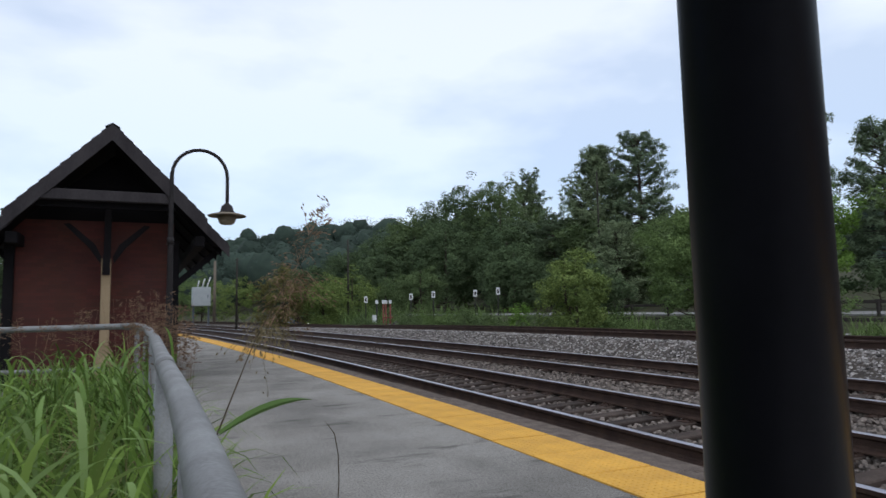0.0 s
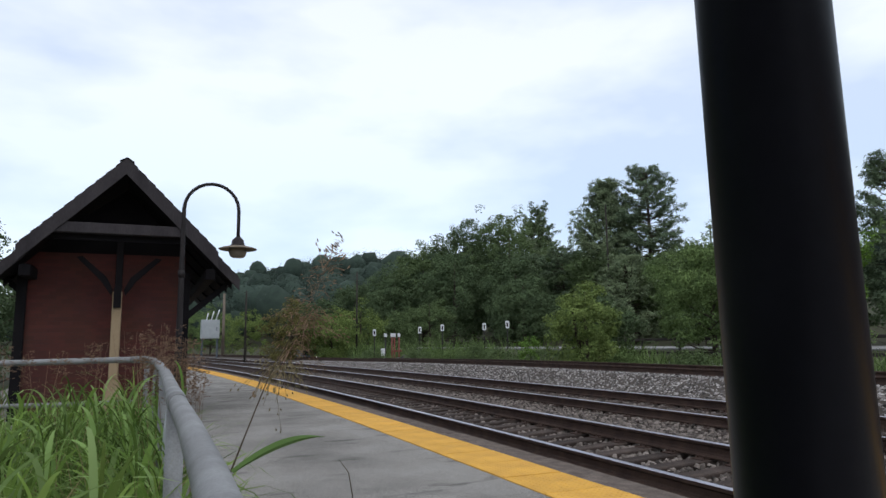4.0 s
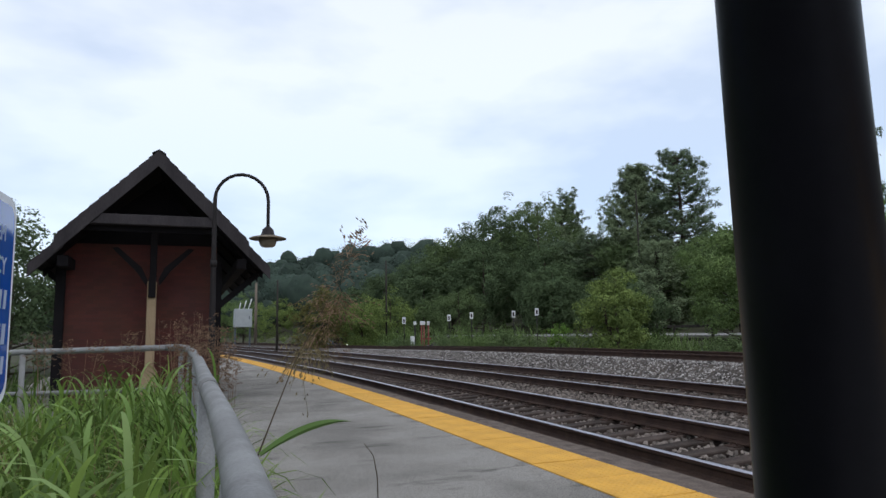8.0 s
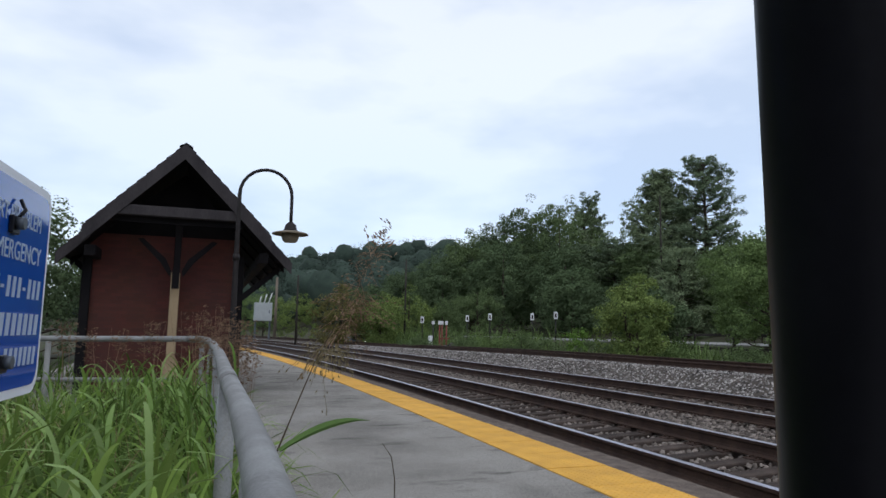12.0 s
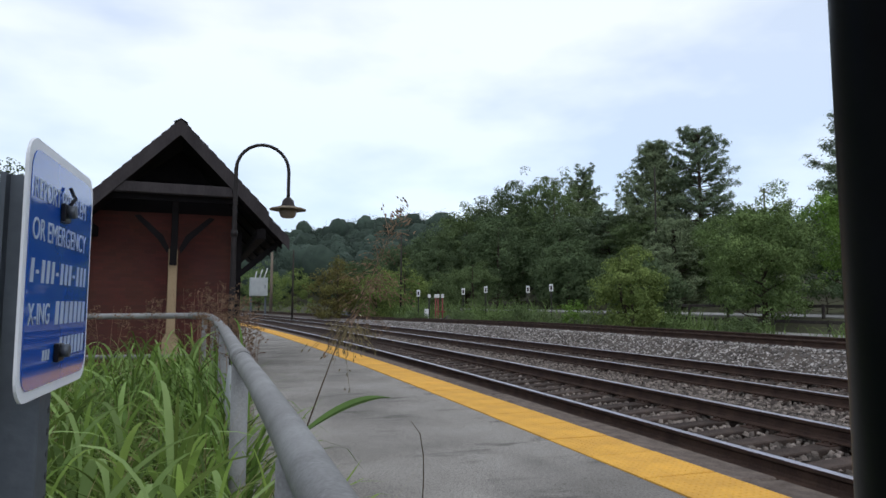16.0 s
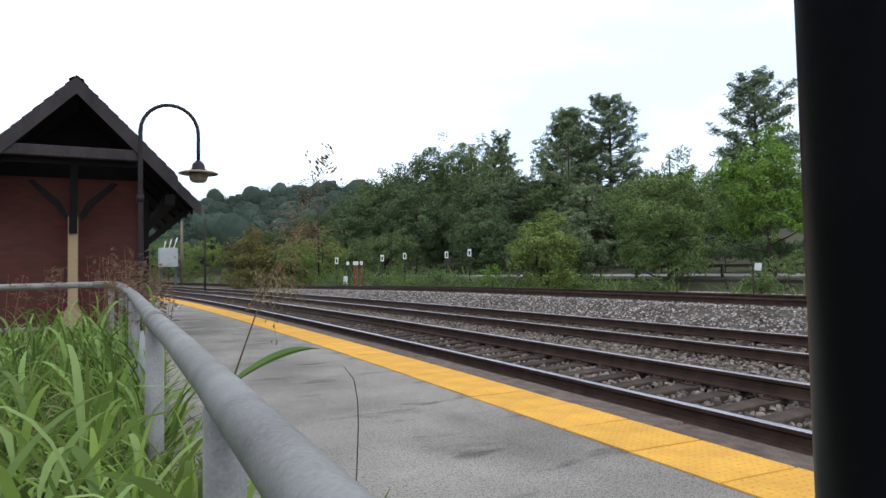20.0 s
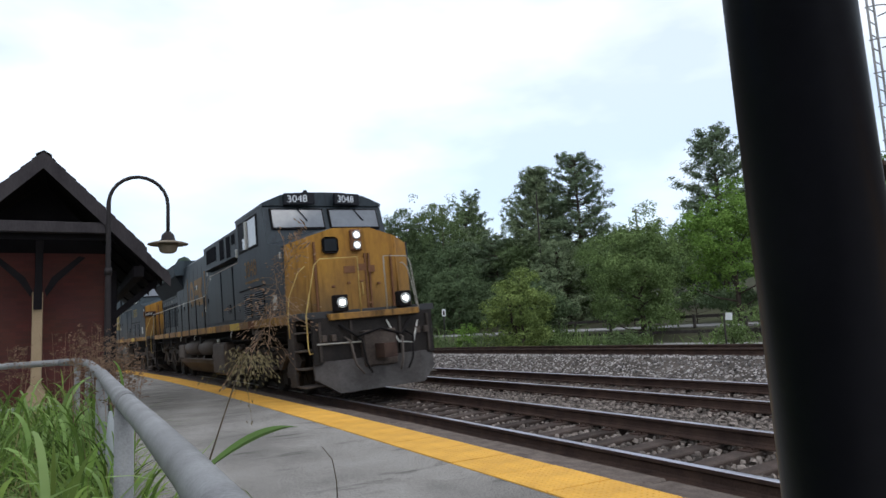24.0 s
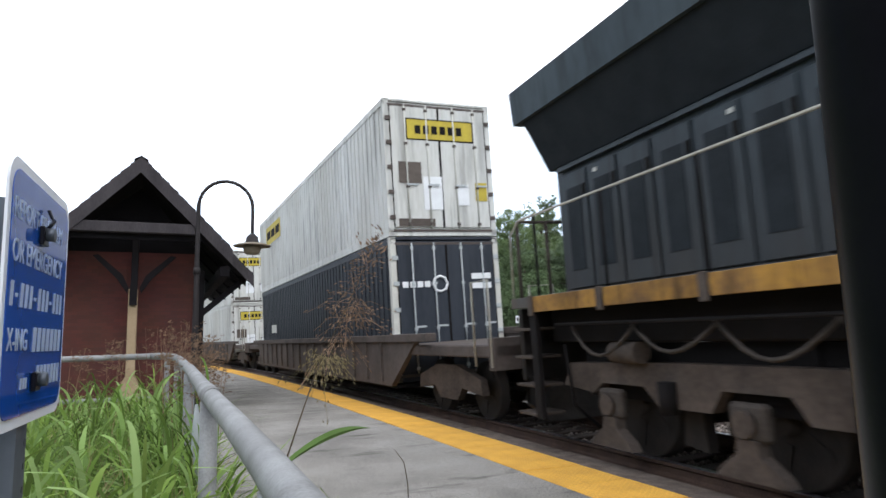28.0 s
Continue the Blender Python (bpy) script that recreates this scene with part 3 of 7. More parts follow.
# ---- the black lamp post close to the camera ----
near_post = thing("lamp_post", pose(0.522, 0.322, 1.278, -0.68, 0.05, 0), "thick glossy black painted steel post", "lamp post")
part("shaft", ntube([(0, 0, -1.35), (0, 0, 4.2)], 0.0519, 48), M_BLACK, near_post)
part("base", ntube([(0, 0, -1.36), (0, 0, -1.2), (0, 0, -1.12)], [0.13, 0.12, 0.06], 32), M_BLACK, near_post)

# ---- the blue notice on its post ----
SIGN = pose(-0.189, 0.73, 1.371, 90, 0, 88.23)
notice = thing("notice_sign", SIGN, "blue and white railway crossing notice on a grey steel post", "sign")


def rounded(w, h, r, n=6):
    pts = []
    for cx, cy, a0 in ((w / 2 - r, h / 2 - r, 0), (-w / 2 + r, h / 2 - r, 90), (-w / 2 + r, -h / 2 + r, 180), (w / 2 - r, -h / 2 + r, 270)):
        pts += [(cx + r * math.cos(radians(a0 + 90 * i / n)), cy + r * math.sin(radians(a0 + 90 * i / n))) for i in range(n + 1)]
    return pts


def shifted(pts, dx, dy):
    return [(x + dx, y + dy) for x, y in pts]


def words(name, text, size, place, material, parent, depth=0.0004, align="LEFT", squeeze=1.0):
    """Lettering as a flat mesh of its own."""
    cu = bpy.data.curves.new(name, "FONT")
    cu.body, cu.size, cu.extrude, cu.align_x = text, size, depth, align
    tmp = bpy.data.objects.new(name, cu)
    scene.collection.objects.link(tmp)
    me = bpy.data.meshes.new_from_object(tmp.evaluated_get(bpy.context.evaluated_depsgraph_get()))
    bpy.data.objects.remove(tmp)
    me.materials.append(material)
    ob = new(name, me)
    ob.parent = parent
    ob.matrix_local = place @ Matrix.Diagonal((squeeze, 1, 1, 1))
    return ob


# the sheet lies in its own x (along the line), y (up); its face looks east
part("sheet", nprism(shifted(rounded(0.301, 0.284, 0.03), 0.1505, 0.0), -0.003, 0.0, "z"), M_SIGNWHITE, notice, "white-bordered aluminium sheet")
part("face", nprism(shifted(rounded(0.279, 0.260, 0.024), 0.1505, 0.0), 0.0002, 0.0012, "z"), M_BLUE, notice, "blue printed face")
words("line_of_text", "REPORT PROBLEM", 0.031, pose(0.018, 0.078, 0.0016), M_SIGNTEXT, notice, squeeze=0.93)
words("line_of_text", "OR EMERGENCY", 0.034, pose(0.020, 0.033, 0.0016), M_SIGNTEXT, notice, squeeze=0.96)
words("line_of_text", "X-ING", 0.034, pose(0.020, -0.060, 0.0016), M_SIGNTEXT, notice, squeeze=0.86)
for bx0, bx1, by0, by1, k, fill in ((0.020, 0.278, -0.014, 0.012, 13, 0.52), (0.124, 0.280, -0.062, -0.034, 7, 0.62), (0.150, 0.280, -0.102, -0.078, 7, 0.58), (0.080, 0.112, -0.102, -0.090, 3, 0.6)):
    for i in range(k):
        w = (bx1 - bx0) / k
        lean = 0.10 * (by1 - by0)
        x0_, x1_ = bx0 + i * w, bx0 + (i + fill) * w
        if k == 13 and i in (1, 5, 9):
            part("bar", nbox(x0_, x1_, by0 + 0.010, by0 + 0.014, 0.0014, 0.0020), M_SIGNTEXT, notice)
            continue
        part("bar", nprism([(x0_, by0), (x1_, by0), (x1_ + lean, by1), (x0_ + lean, by1)], 0.0014, 0.0020, "z"), M_SIGNTEXT, notice)
for by in (0.076, -0.094):
    clamp = part("clamp", nbox(0.126, 0.152, by - 0.013, by + 0.009, 0.0016, 0.007, 0.001), M_BLACK, notice, "dark clamp plate")
    part("bolt", ntube([(0.139, by, 0.007), (0.139, by, 0.016)], 0.008, 8), M_STEEL, clamp, "dull hexagonal bolt")
part("wire_tie", ntube([(0.140, 0.084, 0.008), (0.146, 0.094, 0.013), (0.152, 0.098, 0.009), (0.150, 0.108, 0.005)], 0.0022, 6), M_BLACK, notice, "twisted black wire")
# ribbed channel post behind the sheet
hat = [(0.078, -0.050), (0.100, -0.050), (0.108, -0.010), (0.142, -0.010), (0.150, -0.050), (0.172, -0.050), (0.172, -0.044), (0.156, -0.044), (0.148, -0.004), (0.102, -0.004), (0.094, -0.044), (0.078, -0.044)]
channel = part("post", nprism(hat, -1.50, 0.112, "y"), M_STEEL, notice, "grey steel channel post")
for i in range(14):
    part("post_hole", ntube([(0.142, -0.165 - 0.026 * i, -0.0045), (0.142, -0.165 - 0.026 * i, -0.0035)], 0.0042, 8), M_BLACK, channel)

# ---- the gooseneck lamp ----
lamp = thing("platform_lamp", pose(0.135, 12.15, 0), "dark bronze gooseneck platform lamp with a bell shade", "lamp")
neck = [(0, 0, 0), (0, 0, 1.3), (0, 0, 2.6), (0, 0, 3.70)] + [(0.455 - 0.455 * math.cos(radians(a)), -0.06 * (a / 180), 3.70 + 0.47 * math.sin(radians(a))) for a in range(15, 181, 15)] + [(0.91, -0.06, 3.42), (0.91, -0.06, 3.20)]
part("pole", ntube(neck, [0.055, 0.055, 0.045, 0.036] + [0.030] * (len(neck) - 4), 12), M_BRONZE, lamp)
part("base", ntube([(0, 0, 0), (0, 0, 0.25), (0, 0, 0.6), (0, 0, 0.7)], [0.14, 0.12, 0.075, 0.056], 16), M_BRONZE, lamp)
part("collar", ntube([(0, 0, 2.5), (0, 0, 2.62)], [0.058, 0.058], 14), M_BRONZE, lamp)
part("cap", ntube([(0.91, -0.06, 3.240), (0.91, -0.06, 3.180), (0.91, -0.06, 3.100), (0.91, -0.06, 3.070)], [0.04, 0.10, 0.115, 0.15], 18), M_BRONZE, lamp)
part("shade", ntube([(0.91, -0.06, 3.080), (0.91, -0.06, 3.045), (0.91, -0.06, 3.025), (0.91, -0.06, 3.010)], [0.12, 0.27, 0.325, 0.32], 28, False), M_SHADE, lamp, "tan enamelled flared shade")
part("globe", ntube([(0.91, -0.06, 3.070), (0.91, -0.06, 2.980), (0.91, -0.06, 2.900), (0.91, -0.06, 2.870)], [0.15, 0.16, 0.135, 0.10], 18), M_SHADE, lamp, "tan glass globe")

# ---- the brick shelter ----
brick_m = bpy.data.materials.new("red_brickwork")
brick_m.use_nodes = True
bn, bl = brick_m.node_tree.nodes, brick_m.node_tree.links
b_tc, b_map, b_tex, b_bump, b_noise, b_mix = bn.new("ShaderNodeTexCoord"), bn.new("ShaderNodeMapping"), bn.new("ShaderNodeTexBrick"), bn.new("ShaderNodeBump"), bn.new("ShaderNodeTexNoise"), bn.new("ShaderNodeMixRGB")
b_map.inputs["Rotation"].default_value = (radians(90), 0, 0)
b_tex.inputs["Scale"].default_value = 4.6
b_tex.inputs["Color1"].default_value, b_tex.inputs["Color2"].default_value, b_tex.inputs["Mortar"].default_value = (0.105, 0.024, 0.016, 1), (0.078, 0.019, 0.013, 1), (0.060, 0.023, 0.018, 1)
b_tex.inputs["Mortar Size"].default_value, b_tex.inputs["Row Height"].default_value, b_tex.inputs["Brick Width"].default_value = 0.012, 0.31, 0.93
b_noise.inputs["Scale"].default_value = 1.5
b_mix.blend_type = "MULTIPLY"
b_mix.inputs[0].default_value = 0.5
bl.new(b_tc.outputs["Object"], b_map.inputs["Vector"])
bl.new(b_map.outputs["Vector"], b_tex.inputs["Vector"])
bl.new(b_tc.outputs["Object"], b_noise.inputs["Vector"])
bl.new(b_tex.outputs["Color"], b_mix.inputs[1])
bl.new(b_noise.outputs["Color"], b_mix.inputs[2])
bl.new(b_mix.outputs[0], bn["Principled BSDF"].inputs["Base Color"])
bl.new(b_tex.outputs["Fac"], b_bump.inputs["Height"])
b_bump.inputs["Strength"].default_value, b_bump.inputs["Distance"].default_value = 0.4, -0.008
bl.new(b_bump.outputs[0], bn["Principled BSDF"].inputs["Normal"])
bn["Principled BSDF"].inputs["Roughness"].default_value = 0.85

shelter = thing("station_shelter", pose(-0.86, 13.0, 0, 0, 0, 1.8), "red brick station shelter with a steep dark timber roof", "shelter")
AP, EV, HW = 4.74, 2.661, 2.04
SL = (AP - EV) / HW
LEN = 9.5
WL, WR, WY = -1.66, 1.10, 1.05
# brick walls: the gable end, the back and the far end; the track side stands open behind posts
part("wall", nbox(WL, WR, WY, WY + 0.22, 0, 3.10), brick_m, shelter, "dark red brick end wall")
part("wall", nbox(WL, WL + 0.22, WY + 0.222, LEN - 0.6, 0, 2.75), brick_m, shelter)
part("wall", nbox(WL, WR, LEN - 0.598, LEN - 0.38, 0, 2.75), brick_m, shelter)
# the gable's shadow is put into its black colour
part("gable_wall", nprism([(WL + 0.02, 3.104), (WR - 0.02, 3.104), (WR - 0.02, 3.16), (0, AP - 0.35), (WL + 0.16, 3.16)], WY + 0.03, WY + 0.12, "y"), M_DARKW, shelter, "boarded gable coloured near-black for the shade under the roof")
for cx in (WL - 0.07, WR - 0.06):
    part("corner_post", nbox(cx, cx + 0.16, WY - 0.10, WY - 0.003, 0, 2.76, 0.01), M_DARKW, shelter)
# roof slopes with thickness, shingled in courses
for sgn in (-1, 1):
    courses = 13
    slope = part("roof_slope", nprism([(sgn * 0.01, AP - 0.05), (sgn * HW, EV - 0.03), (sgn * HW, EV - 0.07), (sgn * 0.01, AP - 0.09)][::sgn], 0.44, LEN - 0.01, "y"), M_DARKW, shelter, "dark shingled roof slope")
    for c in range(courses):
        u0, u1 = c / courses, (c + 1) / courses + 0.012
        x0, x1 = sgn * HW * u0, sgn * HW * u1
        z0, z1 = AP - SL * HW * u0 + 0.02, AP - SL * HW * u1 + 0.045
        q = [(x0, z0), (x1, z1), (x1, z1 - 0.05), (x0, z0 - 0.05)]
        part("shingle_course", nprism(q[::sgn], 0.02 if c < 10 else 0.42, LEN, "y"), M_SHINGLE, slope)
    # barge boards: the upper pair at the front, a short lower pair set back
    for y0, u0, u1, t in ((-0.05, 0.0, 0.80, 0.30), (0.36, 0.76, 1.02, 0.22)):
        q = [(sgn * HW * u0, AP - SL * HW * u0), (sgn * HW * u1, AP - SL * HW * u1), (sgn * HW * u1, AP - SL * HW * u1 - t), (sgn * HW * u0, AP - SL * HW * u0 - t)]
        part("barge_board", nprism(q if sgn > 0 else q[::-1], y0, y0 + 0.06, "y"), M_ROOFB, shelter, "grey-black weathered barge board")
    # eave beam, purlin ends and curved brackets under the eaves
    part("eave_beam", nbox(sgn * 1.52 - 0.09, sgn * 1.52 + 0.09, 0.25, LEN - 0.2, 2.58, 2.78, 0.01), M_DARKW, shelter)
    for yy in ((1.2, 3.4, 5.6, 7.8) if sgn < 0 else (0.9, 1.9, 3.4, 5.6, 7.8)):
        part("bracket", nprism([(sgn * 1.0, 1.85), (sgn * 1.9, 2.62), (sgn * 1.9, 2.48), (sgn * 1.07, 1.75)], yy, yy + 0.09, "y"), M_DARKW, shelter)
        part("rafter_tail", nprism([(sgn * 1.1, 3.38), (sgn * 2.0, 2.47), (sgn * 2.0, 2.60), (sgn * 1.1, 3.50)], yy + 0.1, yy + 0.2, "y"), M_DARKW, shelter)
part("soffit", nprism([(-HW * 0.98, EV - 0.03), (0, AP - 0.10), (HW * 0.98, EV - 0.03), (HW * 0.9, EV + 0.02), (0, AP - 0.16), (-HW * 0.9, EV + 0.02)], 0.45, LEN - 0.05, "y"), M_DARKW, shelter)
part("ridge_cap", nprism([(-0.12, AP - 0.06), (0, AP + 0.012), (0.12, AP - 0.06), (0, AP - 0.01)], -0.06, LEN, "y"), M_SHINGLE, shelter)
part("tie_beam", nbox(-1.12, 0.96, -0.02, 0.12, 3.33, 3.52, 0.012), M_ROOFB, shelter, "grey-black horizontal tie beam")
# dark strip that stands in for shade below the tie beam
part("gable_shade_strip", nbox(-1.22, 1.08, 0.14, 0.20, 3.23, 3.33), M_DARKW, shelter)
part("king_post", nbox(-0.12, -0.0, 0.62, 0.74, 2.35, 3.4, 0.008), M_DARKW, shelter)
for sgn in (-1, 1):
    part("curved_brace", nprism([(-0.06 + sgn * 0.09, 2.38), (-0.06 + sgn * 0.2, 2.62), (-0.06 + sgn * 0.62, 3.0), (-0.06 + sgn * 0.72, 2.98), (-0.06 + sgn * 0.3, 2.55), (-0.06 + sgn * 0.12, 2.28)], 0.63, 0.73, "y"), M_DARKW, shelter)
part("post", nbox(-0.15, 0.01, 0.60, 0.76, 0.75, 2.36, 0.012), M_CREAM, shelter, "cream painted timber post")
part("post_base", nprism([(-0.21, 0), (0.07, 0), (0.07, 0.64), (0.01, 0.75), (-0.15, 0.75), (-0.21, 0.64)], 0.54, 0.82, "y"), M_CREAM, shelter, "flared cream post base")
part("post_cap", nbox(-0.13, 0.0, 0.56, 0.60, 2.05, 2.42), M_DARKW, shelter)

# ---- tall grass and weeds inside the fence ----
def fence_side(y):
    return np.interp(y, [0, 1.3, 2.2, 3.15, 5.2, 7.1, 8.2, 9.5], [0.13, 0.12, 0.10, 0.06, -0.01, -0.10, -0.24, -0.3])


def not_by_camera(p):
    """Leaves the notice's post and the spot under the camera free."""
    return ~((np.abs(p[:, 0] + 0.235) < 0.085) & (np.abs(p[:, 1] - 0.98) < 0.14)) & (np.hypot(p[:, 0], p[:, 1]) > 0.62)


def plants(count, seed, tallest):
    """Grass plants: each a stem with broad leaves arching off it at several heights."""
    r = np.random.default_rng(seed)
    y = 0.6 + 7.8 * r.random(count) ** 1.15
    x = fence_side(y) + 0.04 - 3.9 * r.random(count) ** 1.35
    root = np.stack([x, y, np.full(count, -0.1)], 1)
    root = root[not_by_camera(root)]
    k = len(root)
    high = tallest * r.uniform(0.62, 1.0, k) * (0.93 + 0.10 * np.sin(root[:, 0] * 3.1 + root[:, 1] * 1.7)) * np.interp(root[:, 1], [0.6, 1.6, 4.0], [0.82, 0.95, 1.0]) * (1 - 0.22 * np.clip((root[:, 1] - 3.5) / 3, 0, 1) * np.clip((-0.5 - root[:, 0]) / 1.0, 0, 1))
    tilt = r.normal(size=(k, 2)) * 0.09
    leaves = 7
    f = np.linspace(0.22, 1.0, leaves)[None] + r.uniform(-0.06, 0.06, (k, leaves))
    stem_z = f * high[:, None]
    at = np.stack([root[:, :1] + tilt[:, :1] * stem_z, root[:, 1:2] + tilt[:, 1:] * stem_z, root[:, 2:] + stem_z], -1).reshape(-1, 3)
    head = (r.uniform(0, 6.28, (k, 1)) + np.arange(leaves)[None] * 3.0 + r.uniform(-0.6, 0.6, (k, leaves))).ravel()
    out = at[:, 0] + 0.3 * np.cos(head) > fence_side(at[:, 1]) + 0.04
    head = np.where(out & (r.random(len(head)) < 0.72), math.pi - head, head)
    n_ = k * leaves
    long = r.uniform(0.30, 0.62, n_) * np.tile(np.linspace(1.1, 0.80, leaves), k)
    wide = r.uniform(0.010, 0.040, n_)
    begin = np.radians(r.uniform(56, 88, n_))
    droop = np.radians(r.uniform(60, 175, n_))
    return at, long, wide, head, begin, droop, root, high, tilt


at, long_, wide, head, begin, droop, root_, high_, tilt_ = plants(1350, 31, 0.98)
pale = np.random.default_rng(5).random(len(at)) < 0.25
grass = new("tall_grass", blade_mesh("tall_grass", at[~pale], long_[~pale], wide[~pale], head[~pale], L_GRASS, 9, begin[~pale], droop[~pale], 2.1))
tagged(grass, "thick tall green grass growing up through the fence", "grass", kind="stuff")
pale_grass = new("pale_grass", blade_mesh("pale_grass", at[pale], 1.1 * long_[pale], 1.15 * wide[pale], head[pale], L_BLADE, 9, begin[pale], droop[pale], 2.0))
tagged(pale_grass, "paler broad grass blades arching over the rest", "grass", kind="stuff")
culms = new("grass_stems", blade_mesh("grass_stems", root_, high_, np.full(len(root_), 0.009), np.arctan2(tilt_[:, 1], tilt_[:, 0]), L_GRASS, 4, np.radians(90 - 57.3 * np.hypot(tilt_[:, 0], tilt_[:, 1])), np.full(len(root_), 0.02)))
tagged(culms, "upright green stems of the tall grass", "grass", kind="stuff")
ne = 700
ye = 1.1 + 6.4 * rng.random(ne) ** 1.3
edge_roots = np.stack([fence_side(ye) + rng.uniform(-0.30, 0.10, ne), ye, np.full(ne, -0.1)], 1)
edge_roots = edge_roots[not_by_camera(edge_roots)]
ne = len(edge_roots)
fringe = new("fence_grass", blade_mesh("fence_grass", edge_roots, rng.uniform(0.75, 1.25, ne) * (0.9 + 0.16 * np.clip((edge_roots[:, 1] - 1) / 3, 0, 1)), rng.uniform(0.018, 0.042, ne), rng.uniform(0, 6.28, ne), L_GRASS, 8, np.radians(rng.uniform(74, 89, ne)), np.radians(rng.uniform(60, 160, ne))))
tagged(fringe, "broad green grass blades growing round the fence posts", "grass", kind="stuff")
n2 = 6000
y2 = 0.55 + 8.6 * rng.random(n2)
roots2 = np.stack([fence_side(y2) - 4.4 * rng.random(n2) ** 1.2, y2, np.full(n2, -0.1)], 1)
roots2 = roots2[not_by_camera(roots2)]
n2 = len(roots2)
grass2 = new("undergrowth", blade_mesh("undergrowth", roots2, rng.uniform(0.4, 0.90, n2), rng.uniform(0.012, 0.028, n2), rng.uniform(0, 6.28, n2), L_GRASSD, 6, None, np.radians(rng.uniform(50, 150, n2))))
tagged(grass2, "dense grass low down behind the fence, coloured darker for shade", "grass", kind="stuff")
# rough growth behind the far fence, beside the shelter
nb = 2600
back = np.stack([rng.uniform(-8.5, -2.6, nb), 8.7 + 9.0 * rng.random(nb), np.full(nb, -0.15)], 1)
back = back[~((back[:, 0] > -3.3) & (back[:, 1] > 11.5))]
nb = len(back)
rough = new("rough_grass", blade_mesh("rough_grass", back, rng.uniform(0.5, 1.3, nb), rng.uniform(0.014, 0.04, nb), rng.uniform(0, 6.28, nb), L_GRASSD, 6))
tagged(rough, "rough grass and weeds beside the shelter, in the shaded grass colour", "grass", kind="stuff")
# dry blades among the green
n3 = 1500
y3 = 0.7 + 7.4 * rng.random(n3)
roots3 = np.stack([fence_side(y3) - 2.6 * rng.random(n3) ** 1.3, y3, np.full(n3, -0.1)], 1)
roots3 = roots3[not_by_camera(roots3)]
n3 = len(roots3)
dry = new("dry_grass", blade_mesh("dry_grass", roots3, rng.uniform(0.7, 1.25, n3), rng.uniform(0.005, 0.013, n3), rng.uniform(0, 6.28, n3), L_STRAW, 6))
tagged(dry, "straw-coloured dry blades among the green grass", "grass", kind="stuff")
# a few broad arching leaves that stand out over the rest
for i, (x, y, z, ln_, hd, st, bd, w) in enumerate(((-0.30, 1.62, 0.72, 0.58, -0.25, 70, 92, 0.036), (-0.62, 1.35, 0.75, 0.62, 0.2, 70, 100, 0.034), (-0.14, 1.25, 0.50, 0.60, 2.2, 84, 80, 0.030), (-0.62, 2.3, 0.78, 0.60, 0.1, 66, 80, 0.030), (-0.06, 1.65, 0.40, 0.75, 0.6, 85, 110, 0.028), (-0.42, 1.9, 0.55, 0.70, 3.4, 80, 110, 0.032), (0.02, 2.4, 0.45, 0.62, 0.2, 80, 120, 0.026))):
    leaf = thing("broad_grass_leaf", Matrix.Identity(4), "broad arching pale green grass leaf", "grass", "broad grass leaves")
    lf = new("blade", blade_mesh("blade", np.array([(x, y, z)]), np.array([ln_]), np.array([w]), np.array([hd]), L_BLADE, 12, np.radians([st]), np.radians([bd])))
    lf.parent = leaf
    part("stalk", ntube([(x, y, -0.1), (x, y, z)], [0.006, 0.004], 6), L_GRASS, leaf)


def panicle(bm, root, tip, n, size, droop, seed, reach=0.12):
    """A loose seed head: thin branches with small grains hanging from them."""
    r = np.random.default_rng(seed)
    root, tip = np.array(root, float), np.array(tip, float)
    grains = []
    for i in range(n):
        f = (i + 0.5) / n
        p = root + (tip - root) * f
        d = r.normal(size=3) * [1, 1, 0.5]
        d /= np.linalg.norm(d)
        L = reach * (1.15 - 0.8 * f) * r.uniform(0.6, 1.2)
        e = p + d * L + np.array([0, 0, L * 0.3 - droop * L])
        tube(bm, [tuple(p), tuple((p + e) / 2 + [0, 0, 0.15 * L]), tuple(e)], [0.0009, 0.0007, 0.0005], 4, False)
        for k in range(5):
            g = p + (e - p) * r.uniform(0.35, 1.05) + r.normal(size=3) * 0.008
            grains.append((g, d))
    for g, d in grains:
        u = np.array([d[0] * 0.5, d[1] * 0.5, -0.7 * droop + 0.5 * (1 - droop)])
        u = u / np.linalg.norm(u) * size
        w = np.cross(u, [0.3, 0.5, 0.2])
        w = w / np.linalg.norm(w) * size * 0.15
        vs = [bm.verts.new(Vector(q)) for q in (g - u * 0.5, g + w, g + u * 0.5, g - w)]
        bm.faces.new(vs)
    return bm


# the weed that leans over the fence: stem, one long leaf, seed heads
weed = thing("johnson_grass", Matrix.Identity(4), "tall weed leaning over the fence with a long leaf and loose seed heads", "weed", "weeds by the fence")
stem = [(0.15, 1.44, -0.05), (0.165, 1.47, 0.5), (0.188, 1.52, 0.93), (0.196, 1.534, 1.041), (0.237, 1.595, 1.127), (0.29, 1.67, 1.236), (0.339, 1.728, 1.316), (0.406, 1.797, 1.423), (0.465, 1.86, 1.524), (0.52, 1.90, 1.60)]
part("stem", ntube(stem, [0.0034, 0.0032, 0.0026, 0.0022, 0.0018, 0.0014, 0.0010, 0.0008, 0.0007, 0.0005], 6), M_STALK, weed)
lb = bmesh.new()
prev = None
